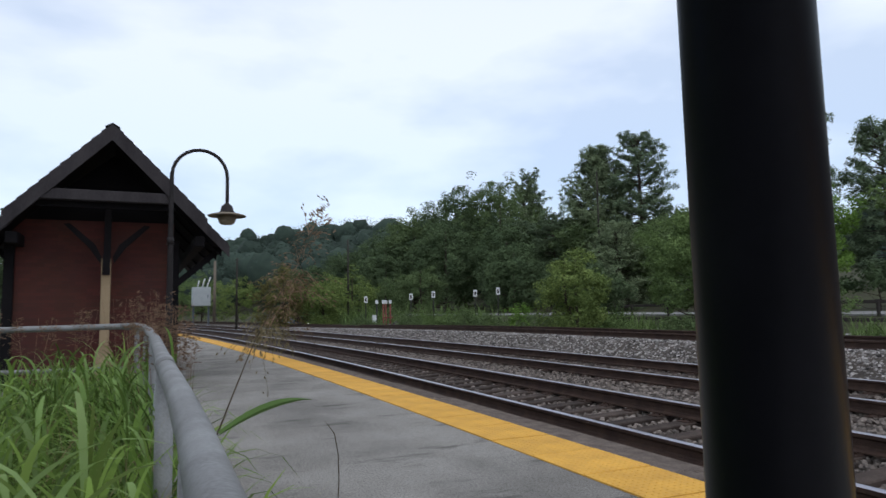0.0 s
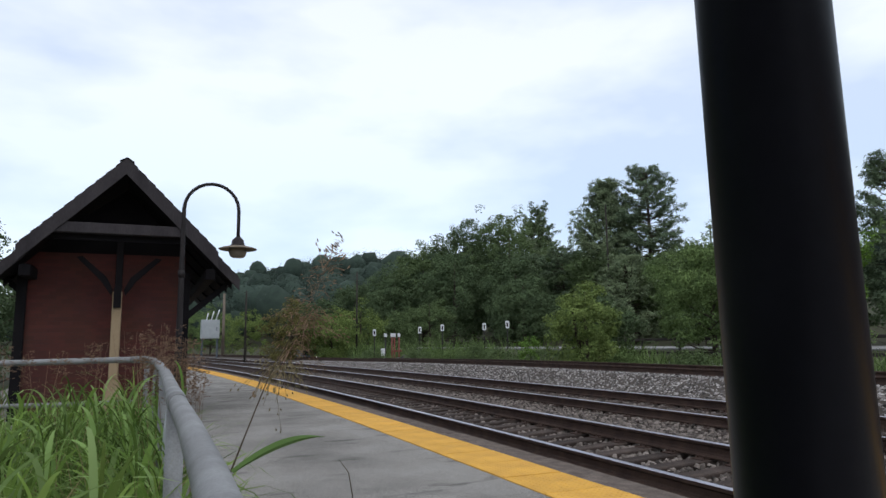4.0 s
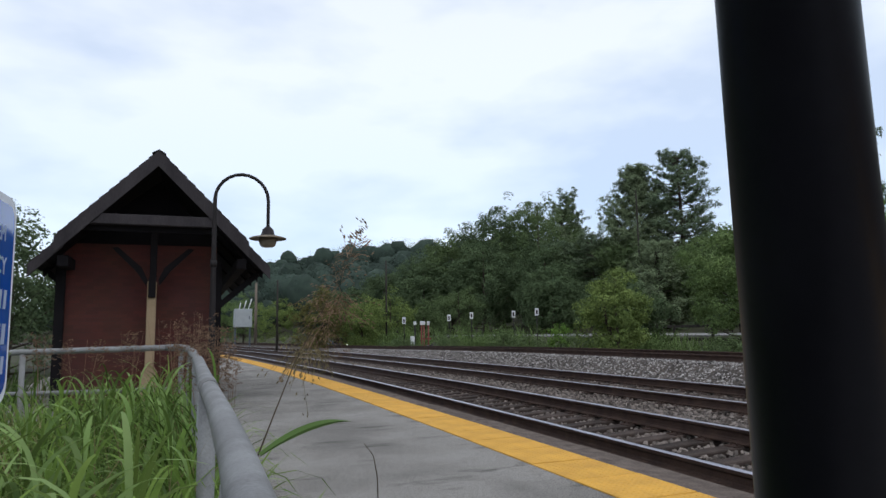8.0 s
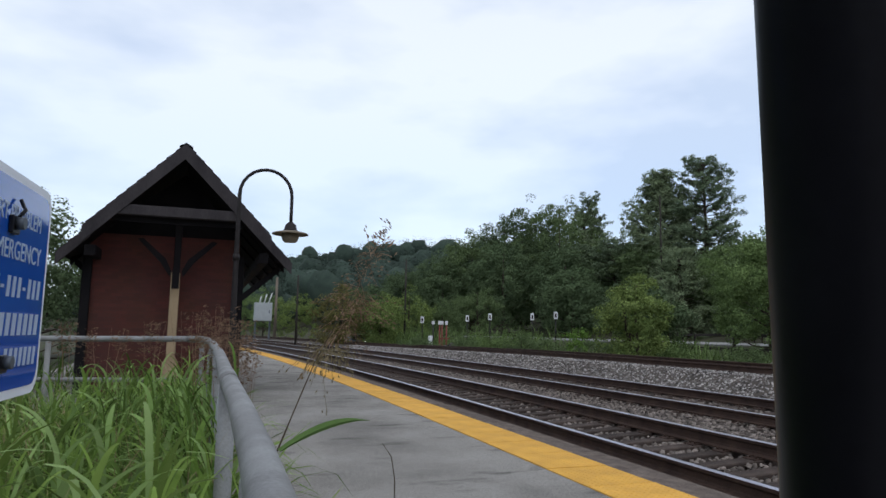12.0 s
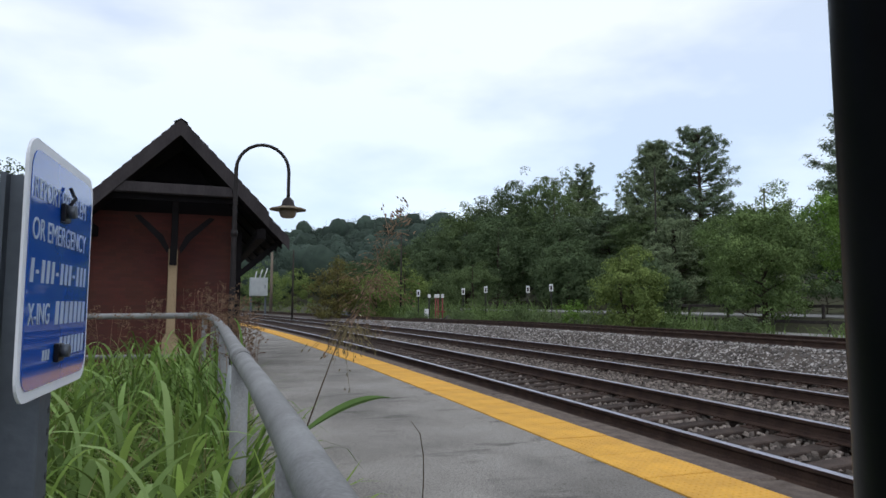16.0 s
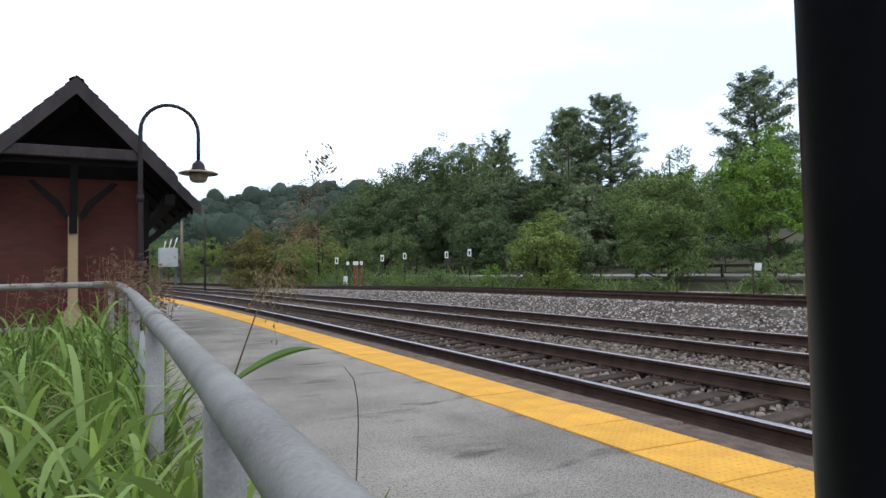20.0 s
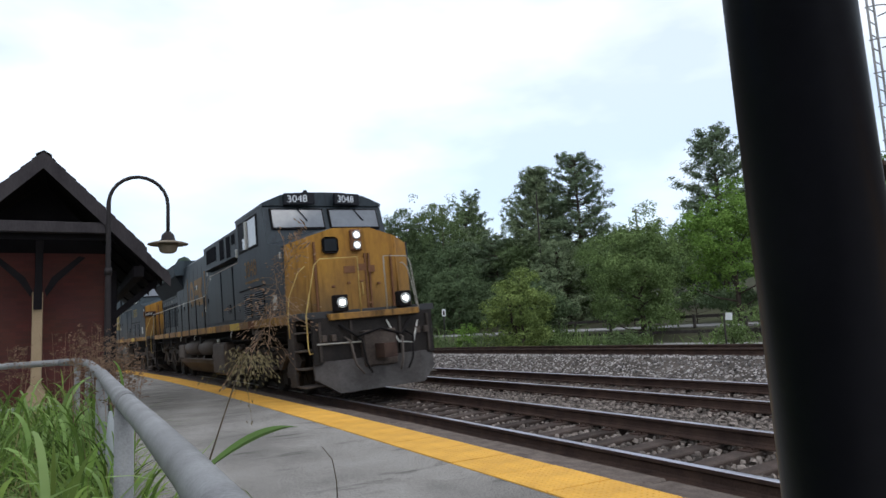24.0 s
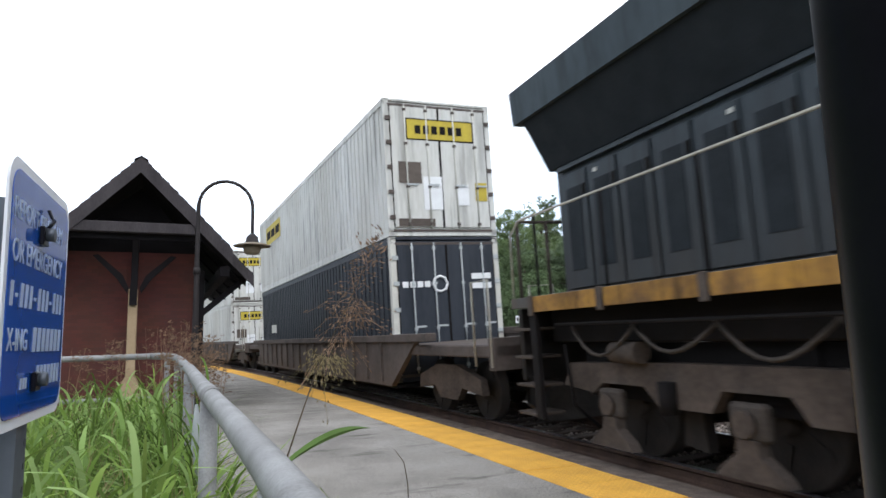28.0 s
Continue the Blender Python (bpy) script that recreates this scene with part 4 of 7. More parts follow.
for i in range(11):
    f = i / 10
    c = Vector((0.199 + 0.27 * f - 0.01 * f * f, 1.533 + 0.25 * f, 1.046 + 0.125 * f - 0.095 * f * f))
    w = 0.018 * (math.sin(math.pi * min(1, f * 0.85 + 0.12)) ** 0.8) * (1 - f ** 6) + 0.001
    sd = Vector((-0.20, 0.25, 0.95)).normalized() * w * 0.5
    cur = (lb.verts.new(c - sd), lb.verts.new(c + Vector((0.004, -0.006, 0)) * 1), lb.verts.new(c + sd))
    if prev:
        lb.faces.new((prev[0], cur[0], cur[1], prev[1]))
        lb.faces.new((prev[1], cur[1], cur[2], prev[2]))
    prev = cur
part("leaf", lb, L_LEAFD, weed, "long pointed green leaf")
for r0, r1, cnt, gs, dr, sd, rc, lm, lab in (((0.455, 1.85, 1.52), (0.545, 1.92, 1.645), 12, 0.016, 0.05, 3, 0.075, L_SEED, "dark grains of the top seed head"), ((0.40, 1.86, 1.36), (0.50, 1.95, 1.58), 36, 0.012, 0.5, 4, 0.12, L_SEED, "brown loose seed head"), ((0.36, 1.80, 1.30), (0.47, 1.92, 1.44), 40, 0.012, 0.8, 8, 0.11, L_SEED, "brown drooping seed head"), ((0.30, 1.70, 1.27), (0.37, 1.78, 1.27), 40, 0.012, 1.0, 5, 0.10, L_SEEDG, "pale drooping seed head")):
    bm = bmesh.new()
    panicle(bm, r0, r1, cnt, gs, dr, sd, rc)
    part("seed_head", bm, lm, weed, lab)
stalk = thing("dry_stalk", Matrix.Identity(4), "thin dry grass stalk bending beside the fence", "weed", "weeds by the fence")
part("stem", ntube([(0.38, 1.40, -0.05), (0.42, 1.395, 0.5), (0.440, 1.391, 0.95), (0.437, 1.384, 1.005), (0.428, 1.381, 1.052), (0.408, 1.385, 1.080)], [0.0018, 0.0016, 0.0013, 0.0012, 0.0010, 0.0005], 6), M_STALK, stalk)
TUFTS = ((-0.05, 7.3, 1.05, 1.55), (-0.18, 7.6, 1.05, 1.45), (0.06, 7.1, 0.95, 1.38), (-0.75, 8.0, 1.0, 1.38), (0.10, 5.2, 0.9, 1.24), (-1.1, 7.4, 0.95, 1.3), (0.22, 6.6, 0.8, 1.20), (-2.0, 7.8, 0.95, 1.3), (-0.02, 6.3, 1.0, 1.40), (-0.30, 7.0, 1.05, 1.48), (-0.12, 5.6, 0.95, 1.26), (0.16, 7.5, 1.0, 1.42), (0.30, 7.2, 0.8, 1.22), (-3.0, 7.6, 0.9, 1.3), (-3.3, 6.5, 0.9, 1.35), (-1.5, 7.9, 1.0, 1.36))
for i, (tx_, ty_, tz0, tz1) in enumerate(TUFTS):
    tuft = thing("seeding_grass", Matrix.Identity(4), "reddish brown seeding grass by the fence corner", "weed", "weeds by the fence")
    bm = bmesh.new()
    for k in range(4):
        o = rng.uniform(-0.12, 0.12, 2)
        tube(bm, [(tx_ + o[0] * 0.3, ty_ + o[1] * 0.3, -0.1), (tx_ + o[0], ty_ + o[1], tz0), (tx_ + 1.6 * o[0], ty_ + 1.6 * o[1], tz1)], [0.003, 0.002, 0.001], 5, False)
    part("stems", bm, L_SEED, tuft)
    bm = bmesh.new()
    for k in range(4):
        o = rng.uniform(-0.12, 0.12, 2)
        panicle(bm, (tx_ + o[0], ty_ + o[1], tz0), (tx_ + 1.6 * o[0], ty_ + 1.6 * o[1], tz1), 15, 0.028, 0.3, 20 + 5 * i + k, 0.13)
    part("seed_heads", bm, L_SEED, tuft)

# ---- east of the line: bushes, trees, guard rails, signs ----
def gz(x, y):
    return float(ground_height(np.array(x), np.array(y)))


def on_ground(x, y, dz=0.0):
    return (x, y, gz(x, y) + dz)


SHRUBS = ((17.2, 34.0, 1.3, 1.2, L_WOODL), (15.6, 37.5, 1.1, 1.3, L_BROAD), (16.4, 35.8, 1.5, 1.0, L_WOODL), (18.8, 31.2, 1.2, 1.3, L_WOODL), (19.4, 29.6, 1.0, 1.1, L_BROAD), (21.8, 23.8, 1.1, 1.0, L_WOODL), (24.2, 19.8, 1.2, 0.9, L_BROAD), (14.6, 41.0, 1.2, 1.3, L_WOODL), (27.5, 21.0, 1.4, 1.3, L_BROAD), (20.6, 27.0, 0.9, 1.0, L_BROAD), (12.8, 45.0, 1.1, 1.3, L_WOODL))
limb_tree("bush", (18.4, 27.3, gz(18.4, 27.3) + 0.2), 4.7, 1.95, L_LIGHT, 150, 90, 0.12, "light green rounded bush beside the siding", 0.09, 0.04, 0.42, low=-0.98, stems=3)
limb_tree("tree", on_ground(27.4, 28.4), 7.3, 3.3, L_BROAD, 380, 80, 0.13, "broad leafy green tree by the guard rail", 0.16, 0.02, 0.50, low=-0.97, rough=0.8)
limb_tree("tree", on_ground(33.6, 26.9), 8.5, 3.2, L_BRIGHT, 270, 80, 0.15, "bright green young maple tree", 0.16, 0.14, 0.52)
limb_tree("tree", on_ground(23.2, 33.5), 5.4, 2.4, L_WOODS, 150, 70, 0.16, "dark green leafy tree behind the bush", 0.12, 0.06, 0.5, rough=0.6)
limb_tree("tree", on_ground(41.0, 22.0), 9.5, 4.5, L_BROAD, 210, 50, 0.26, "leafy green tree by the road", 0.2, 0.2, 0.7)
pine_tree("pine_tree", on_ground(49.4, 60.0), 19.9, 6.4, "tall dark white pine with upswept limbs", L_PINE, 170, 0.05, 0.32, 1, 0.12, top=0.14, rise=(0, 8, 24, 52), belly=0.28)
pine_tree("pine_tree", on_ground(45.8, 63.0), 17.8, 5.6, "tall grey-green white pine with a rounded top", L_PINEL, 190, 0.04, 0.34, 2, 0.0, top=0.42, rise=(15, 35, 55, 74), belly=0.45)
pine_tree("pine_tree", on_ground(51.9, 42.6), 17.2, 5.2, "tall dark white pine with gaps in its crown", L_PINE, 130, 0.16, 0.34, 3, 0.30, top=0.42, rise=(0, 10, 32, 62), puff=0.80)
pine_tree("pine_tree", on_ground(56.9, 37.4), 14.2, 5.0, "dark white pine beside the road", L_PINE, 120, 0.08, 0.34, 9, 0.15, top=0.4, rise=(0, 10, 32, 62), puff=0.75)
pine_tree("pine_tree", on_ground(50.3, 84.0), 19.8, 3.0, "thin half-bare old pine", L_PINE, 46, 0.48, 0.36, 4, 0.25, -4, top=0.6, rise=(30, 40, 50, 65), puff=0.55)
pine_tree("pine_tree", on_ground(47.4, 83.0), 16.6, 4.4, "grey-green pine among the woods", L_PINEL, 90, 0.2, 0.36, 5, 0.1, top=0.8, rise=(15, 35, 50, 65))
pine_tree("pine_tree", on_ground(38.5, 68.0), 10.5, 4.2, "dark pine with drooping boughs at the edge of the woods", L_PINE, 100, 0.02, 0.34, 6, 0.1, rise=(-8, 0, 14, 50))
pine_tree("pine_tree", on_ground(41.6, 66.0), 11.0, 4.2, "dark pine with drooping boughs at the edge of the woods", L_PINE, 100, 0.02, 0.34, 7, 0.1, rise=(-8, 0, 14, 50))
pine_tree("pine_tree", on_ground(38.6, 50.4), 8.0, 3.6, "pale grey-green pine before the tall pines", L_PINEL, 130, 0.02, 0.26, 8, 0.0, top=0.45, rise=(5, 20, 40, 60), puff=0.5)
for i, (x, y, h, r) in enumerate(((34.0, 80.0, 14.6, 6.0), (40.5, 77.0, 16.2, 6.4), (46.5, 75.0, 8.6, 5.0), (27.0, 84.0, 10.6, 5.0), (29.5, 80.0, 12.6, 4.6), (37.5, 82.0, 15.9, 6.0), (36.5, 68.0, 10.0, 4.6), (44.2, 63.0, 9.6, 4.4), (22.5, 88.0, 8.0, 4.5), (30.5, 72.0, 10.2, 4.6), (47.5, 52.0, 8.2, 4.2), (18.0, 92.0, 6.8, 4.0), (57.0, 50.0, 8.0, 4.5), (42.5, 50.5, 7.2, 3.6), (52.0, 56.0, 8.4, 4.4), (33.0, 60.0, 6.6, 3.6), (43.5, 86.0, 16.0, 5.0), (25.0, 78.0, 8.0, 4.2))):
    limb_tree("tree", on_ground(x, y), h * 1.14, r * 1.05, (L_WOODS, L_WOODL, L_WOODS)[i % 3], 290, 66, 0.23, "dense dark green tree at the edge of the woods", 0.25, 0.02, 0.80, low=-0.95, rough=0.45)
for x, y, h, r, lf in ((9.4, 58.0, 6.0, 2.6, L_OLIVE), (12.6, 57.0, 5.2, 2.2, L_LIGHT), (8.6, 90.0, 7.0, 3.6, L_LIGHT), (4.6, 97.0, 8.4, 4.0, L_BROAD), (16.5, 62.0, 6.0, 3.0, L_LIGHT), (-0.5, 101.0, 9.0, 4.6, L_BROAD), (20.5, 64.0, 4.6, 2.8, L_WOODL), (25.0, 66.0, 5.6, 3.0, L_WOODL)):
    limb_tree("tree", on_ground(x, y), h, r, lf, 140, 60, 0.16, "leafy tree beside the curve of the line", 0.12, 0.03, 0.55, low=-0.95)
for x, y, h, r, lf in ((-7.0, 29.0, 5.0, 2.6, L_WOODS), (-10.0, 26.0, 6.4, 3.2, L_WOODS), (-13.5, 23.0, 7.8, 3.6, L_WOODL), (-17.5, 21.0, 10.5, 4.2, L_WOODS), (-22.0, 23.0, 12.0, 4.5, L_WOODS), (-14.5, 29.0, 8.0, 4.0, L_WOODS), (-21.0, 15.5, 11.0, 4.4, L_WOODL), (-26.0, 10.0, 12.0, 4.8, L_WOODS), (-5.6, 36.0, 5.4, 2.8, L_WOODS), (-9.0, 33.0, 6.0, 3.2, L_WOODS), (-11.5, 19.0, 4.8, 2.6, L_WOODS), (-16.2, 22.2, 9.2, 3.4, L_WOODS)):
    limb_tree("tree", on_ground(x, y), h * 1.24, r * 1.1, lf, 170, 52, 0.15, "dense leafy tree behind the brick shelter", 0.12, 0.03, 0.55, low=-0.95, rough=0.6)
limb_tree("bush", on_ground(20.0, 35.6), 2.5, 0.9, L_BRIGHT, 50, 30, 0.12, "small bright green bush near the far platform", 0.04, 0.1, 0.26)
for x, y, h, r, lf in SHRUBS:
    limb_tree("bush", on_ground(x, y), h + 0.6, r, lf, 60, 40, 0.10, "low leafy green shrub beside the siding", 0.03, 0.0, 0.28, low=-0.3)

# added row of dark bushes, standing in for the shade under the trees
for i in range(16):
    s_, d_ = 10.0 + 2.7 * i, 38.5 + 2.2 * math.sin(i * 1.9)
    q_ = arc(d_, s_)
    limb_tree("bush", on_ground(q_.x, q_.y), 2.6 + 0.6 * math.sin(i * 2.7), 2.1, L_WOODS, 70, 40, 0.20, "dark bushes added beneath the roadside trees to stand for shade", 0.05, 0.0, 0.5, low=-0.2)
# low growth along the siding
n = 9000
ys = 16 + 52 * rng.random(n)
dd = 25.3 - 6.0 * smooth01((ys - 18) / 35.0) + rng.normal(size=n) * 0.9
pts = np.array([tuple(arc(d, s)) for d, s in zip(dd + 0.4, ys)])
clump = (np.sin(ys * 1.3) + np.sin(ys * 0.47 + 1) + rng.normal(size=n) * 0.5) > 0.1
pts = pts[clump]
pts[:, 2] = -0.25
n = len(pts)
hh = rng.uniform(0.4, 1.1, n) * (1 + 0.9 * smooth01((pts[:, 1] - 26) / 8))
aa = rng.uniform(0, 6.28, n)
weeds = new("trackside_weeds", blade_mesh("trackside_weeds", pts, hh * 1.25, rng.uniform(0.03, 0.07, n), aa, L_WEEDS, 4))
tagged(weeds, "green weeds and long grass along the siding", "weeds", kind="stuff")

# far woods on the hills: uneven rounded crowns, fringed with leaves
def crown_lumps(places, heights, material):
    """Lumpy crowns of several lobes for trees seen from far off, as one mesh."""
    nu, nv = 8, 6
    th = np.linspace(0, 2 * np.pi, nu, endpoint=False)
    ph = np.linspace(-0.45 * np.pi, 0.5 * np.pi, nv)
    grid = np.stack([np.outer(np.cos(ph), np.cos(th)), np.outer(np.cos(ph), np.sin(th)), np.outer(np.sin(ph), np.ones(nu))], -1).reshape(-1, 3)
    quads = np.array([(j * nu + i, j * nu + (i + 1) % nu, (j + 1) * nu + (i + 1) % nu, (j + 1) * nu + i) for j in range(nv - 1) for i in range(nu)])
    lobes = 2
    n = len(places) * lobes
    c = np.repeat(places, lobes, 0)
    h = np.repeat(heights, lobes)
    off = rng.normal(size=(n, 3)) * np.stack([0.15 * h, 0.15 * h, 0.12 * h], 1)
    c = c + off + np.stack([0 * h, 0 * h, 0.55 * h], 1)
    rad = np.stack([0.27 * h, 0.27 * h, 0.32 * h], 1) * rng.uniform(0.7, 1.15, (n, 1))
    bump = rng.uniform(0.72, 1.10, (n, len(grid), 1))
    bump[:, -nu:] = 0.92
    v = c[:, None] + grid[None] * rad[:, None] * bump
    idx = (np.arange(n)[:, None, None] * len(grid) + quads[None]).reshape(-1).astype(np.int32)
    me = bpy.data.meshes.new("far_woods")
    me.vertices.add(n * len(grid))
    me.vertices.foreach_set("co", v.ravel())
    me.loops.add(len(idx))
    me.loops.foreach_set("vertex_index", idx)
    me.polygons.add(len(idx) // 4)
    me.polygons.foreach_set("loop_start", np.arange(0, len(idx), 4, dtype=np.int32))
    me.polygons.foreach_set("use_smooth", np.ones(len(idx) // 4, dtype=bool))
    me.materials.append(material)
    me.update(calc_edges=True)
    return me


spots, tall = [], []
# the last two patches are unseen woods, added to block low sky light
for x0, x1, y0, y1, cnt, sz in ((60, 330, 70, 420, 620, 1.15), (-40, 90, 150, 420, 900, 1.38), (20, 60, 92, 150, 170, 0.75), (-160, -45, 60, 330, 260, 0.9), (-60, -20, -70, 5, 90, 1.0), (-30, 60, -120, -60, 80, 1.0)):
    x, y = rng.uniform(x0, x1, cnt), rng.uniform(y0, y1, cnt)
    d = np.hypot(x + BEND, y) - BEND
    ok = (np.abs(d - 8) > 24) & ~((x > 40) & (x < 58) & (y < 70))
    x, y = x[ok], y[ok]
    spots.append(np.stack([x, y, ground_height(x, y)], 1))
    tall.append(rng.uniform(7, 12, len(x)) * sz)
spots, tall = np.concatenate(spots), np.concatenate(tall)
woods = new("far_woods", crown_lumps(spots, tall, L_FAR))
tagged(woods, "dense green woods on the far hills, and unseen woods added behind the camera", "woods", kind="stuff")
u = rng.normal(size=(len(spots), 110, 3))
u /= np.linalg.norm(u, axis=2, keepdims=True)
u[..., 2] = np.abs(u[..., 2])
edge_leaves = spots[:, None] + np.array([0, 0, 1.0]) * (0.58 * tall)[:, None, None] + u * np.stack([0.38 * tall, 0.38 * tall, 0.46 * tall], 1)[:, None] * rng.uniform(0.8, 1.05, (len(spots), 110, 1))
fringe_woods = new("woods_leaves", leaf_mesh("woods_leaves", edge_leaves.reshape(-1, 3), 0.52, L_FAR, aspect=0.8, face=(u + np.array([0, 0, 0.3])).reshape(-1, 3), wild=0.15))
tagged(fringe_woods, "leafy edges of the far woods and of the unseen woods behind the camera", "woods", kind="stuff")


# wooden guard rails by the road
def guard_rail(d, s0, s1, top, label):
    g = thing("guard_rail", Matrix.Identity(4), label, "guard rail", "guard rails")
    s = s0
    while s < s1:
        z = gz(*arc(d, s).xy)
        m = arc_pose(d, s, z)
        part("post", nbox(-0.065, 0.065, -0.065, 0.065, -0.2, top, 0.01, m), M_RAILWOOD, g)
        part("beam", nbox(-0.115, -0.067, 0.0, 2.98, top - 0.19, top - 0.03, 0.008, m), M_RAILWOOD, g)
        s += 3.0
    return g


guard_rail(27.9, 8, 40, 0.58, "low brown wooden guard rail beside the siding")
guard_rail(30.2, 4, 40, 0.74, "brown wooden guard rail along the road")


def platform_sign(x, y, top, w, h, label):
    s = thing("platform_sign", pose(*on_ground(x, y), 0, 0, -20), label, "sign", "signs on the far platform")
    hgt = top - gz(x, y)
    part("post", ntube([(0, 0, -0.2), (0, 0, hgt)], 0.035, 8), M_BRONZE, s)
    part("panel", nbox(-w / 2, w / 2, -0.05, -0.036, hgt - h, hgt, 0.006), M_WHITE, s)
    part("mark", nbox(-w * 0.22, w * 0.22, -0.056, -0.052, hgt - h * 0.8, hgt - h * 0.25), M_BRONZE, s, "dark lettering block")


for x, y, top in ((13.8, 47.9, 2.40), (16.9, 46.6, 2.55), (18.3, 45.6, 2.68), (20.0, 42.0, 2.66), (20.4, 39.3, 2.72)):
    platform_sign(x, y, top, 0.25, 0.48, "small white platform sign on a dark post")
# the red and white stand with lamps
stand = thing("signal_stand", pose(*on_ground(14.6, 46.2), 0, 0, -18), "dark posts with white caps and a small red box", "signal")
for dx in (-0.45, 0.02, 0.20, 0.52):
    part("post", ntube([(dx, 0, -0.2), (dx, 0, 2.40)], 0.05, 8), M_RED if dx > 0 else M_BRONZE, stand, "faded red steel post" if dx > 0 else "dark post")
    part("cap", nbox(dx - 0.10, dx + 0.10, -0.08, 0.08, 2.36, 2.62, 0.01), M_WHITE, stand, "white cap")
part("cabinet", nbox(-0.78, -0.48, -0.15, 0.2, 0.7, 1.55, 0.02), M_WHITE, stand, "white cabinet")
part("cross_bar", nbox(0.0, 0.72, -0.03, 0.03, 1.32, 1.40), M_RED, stand)
part("cross_bar", nbox(0.0, 0.72, -0.03, 0.03, 0.78, 0.86), M_RED, stand)
heap = bmesh.new()
for i in range(40):
    a, r = rng.uniform(0, 6.28), rng.uniform(0, 1.3)
    s_ = rng.uniform(0.12, 0.28)
    box(heap, -s_, s_, -s_, s_, -s_ * 0.6, s_ * 0.6, 0.03, pose(15.4 + r * math.cos(a), 45.6 + r * math.sin(a), gz(15.4, 45.6) + 0.8 * (1 - r / 1.4), *rng.uniform(0, 90, 3)))
stones = part("stone_heap", heap, M_STONE)
tagged(stones, "heap of pale broken stone", "stone heap", kind="stuff")

# white marker board by the siding
wm = thing("marker_board", pose(*on_ground(23.0, 19.2), 0, 0, -50), "white square marker board on a short post", "sign")
hz_ = 1.42 - gz(23.0, 19.2)
part("post", ntube([(0, 0, -0.2), (0, 0, hz_)], 0.035, 8), M_RAILWOOD, wm, "thin grey post")
part("panel", nbox(-0.13, 0.13, -0.06, -0.045, hz_ - 0.28, hz_ + 0.02, 0.006, pose(0, 0, 0, 0, 6, 0)), M_WHITE, wm)

# equipment cabinet on legs, poles, far lights
cab_ = thing("equipment_cabinet", pose(*on_ground(3.7, 79.2), 0, 0, 4), "pale grey equipment cabinet on tall legs beside the line", "cabinet")
cz = 2.16 - gz(3.7, 79.2)
part("body", nbox(-0.96, 0.96, -0.6, 0.6, cz, cz + 2.1, 0.04), M_GREYBOX, cab_)
part("door", nbox(-0.84, 0.84, -0.63, -0.603, cz + 0.12, cz + 2.0, 0.008), M_GREYBOX, cab_)
part("handle", nbox(0.60, 0.68, -0.67, -0.632, cz + 0.9, cz + 1.25), M_STEEL, cab_)
for dx in (-0.8, 0.8):
    part("leg", nbox(dx - 0.09, dx + 0.09, -0.09, 0.09, -0.2, cz), M_STEEL, cab_)
for i in range(3):
    part("antenna", ntube([(-0.4 + 0.5 * i, 0, cz + 2.1), (-0.24 + 0.6 * i, 0, cz + 2.85 + 0.2 * i)], 0.06, 6), M_WHITE, cab_)


def pole(x, y, h, r, label, arm=False, wood=None):
    p = thing("utility_pole", pose(*on_ground(x, y)), label, "pole", "poles")
    part("shaft", ntube([(0, 0, -0.3), (0, 0, h)], [r, r * 0.7], 10), wood or M_POLE, p)
    if arm:
        part("cross_arm", nbox(-1.1, 1.1, -0.06, 0.06, h - 0.5, h - 0.36, 0, pose(0, 0, 0, 0, 0, 25)), M_WOODPOLE, p)
        for dx in (-0.95, -0.4, 0.4, 0.95):
            q = pose(0, 0, 0, 0, 0, 25) @ Vector((dx, 0, h - 0.36))
            part("insulator", ntube([q, q + Vector((0, 0, 0.2))], 0.05, 6), M_GREYBOX, p)


pole(5.3, 82.0, 8.0, 0.2, "pale wooden pole beside the cabinet", wood=M_WOODPOLE)
pole(5.2, 54.5, 6.2, 0.09, "thin dark pole by the curve")
pole(14.8, 57.0, 8.2, 0.09, "thin dark pole before the trees")
pole(40.0, 55.0, 13.8, 0.10, "tall dark wooden pole among the pines")
pole(61.2, 63.0, 12.5, 0.14, "wooden utility pole with a cross arm", True)

car = thing("parked_car", pose(*on_ground(11.3, 64.0), 0, 0, 10), "dark parked car facing the line with its headlights on", "car")
prof = [(-0.9, 0.35), (-0.9, 0.85), (-0.75, 0.95), (-0.6, 1.45), (0.6, 1.45), (0.75, 0.95), (0.9, 0.85), (0.9, 0.35)]
part("body", nprism(prof, -2.0, 2.0, "y"), M_STEEL, car)
part("windscreen", nbox(-0.58, 0.58, -2.02, -2.001, 0.97, 1.38), M_BLACK, car)
LAMP = glow("headlight_glow", (1.0, 0.95, 0.85), 2.5)
for dx in (-0.66, 0.66):
    part("headlight", ntube([(dx, -2.0, 0.72), (dx, -2.06, 0.72)], 0.08, 10), LAMP, car)
    for dy in (-1.3, 1.3):
        part("wheel", ntube([(dx * 1.2 - 0.1, dy, 0.33), (dx * 1.2 + 0.1, dy, 0.33)], 0.33, 16), M_BLACK, car)

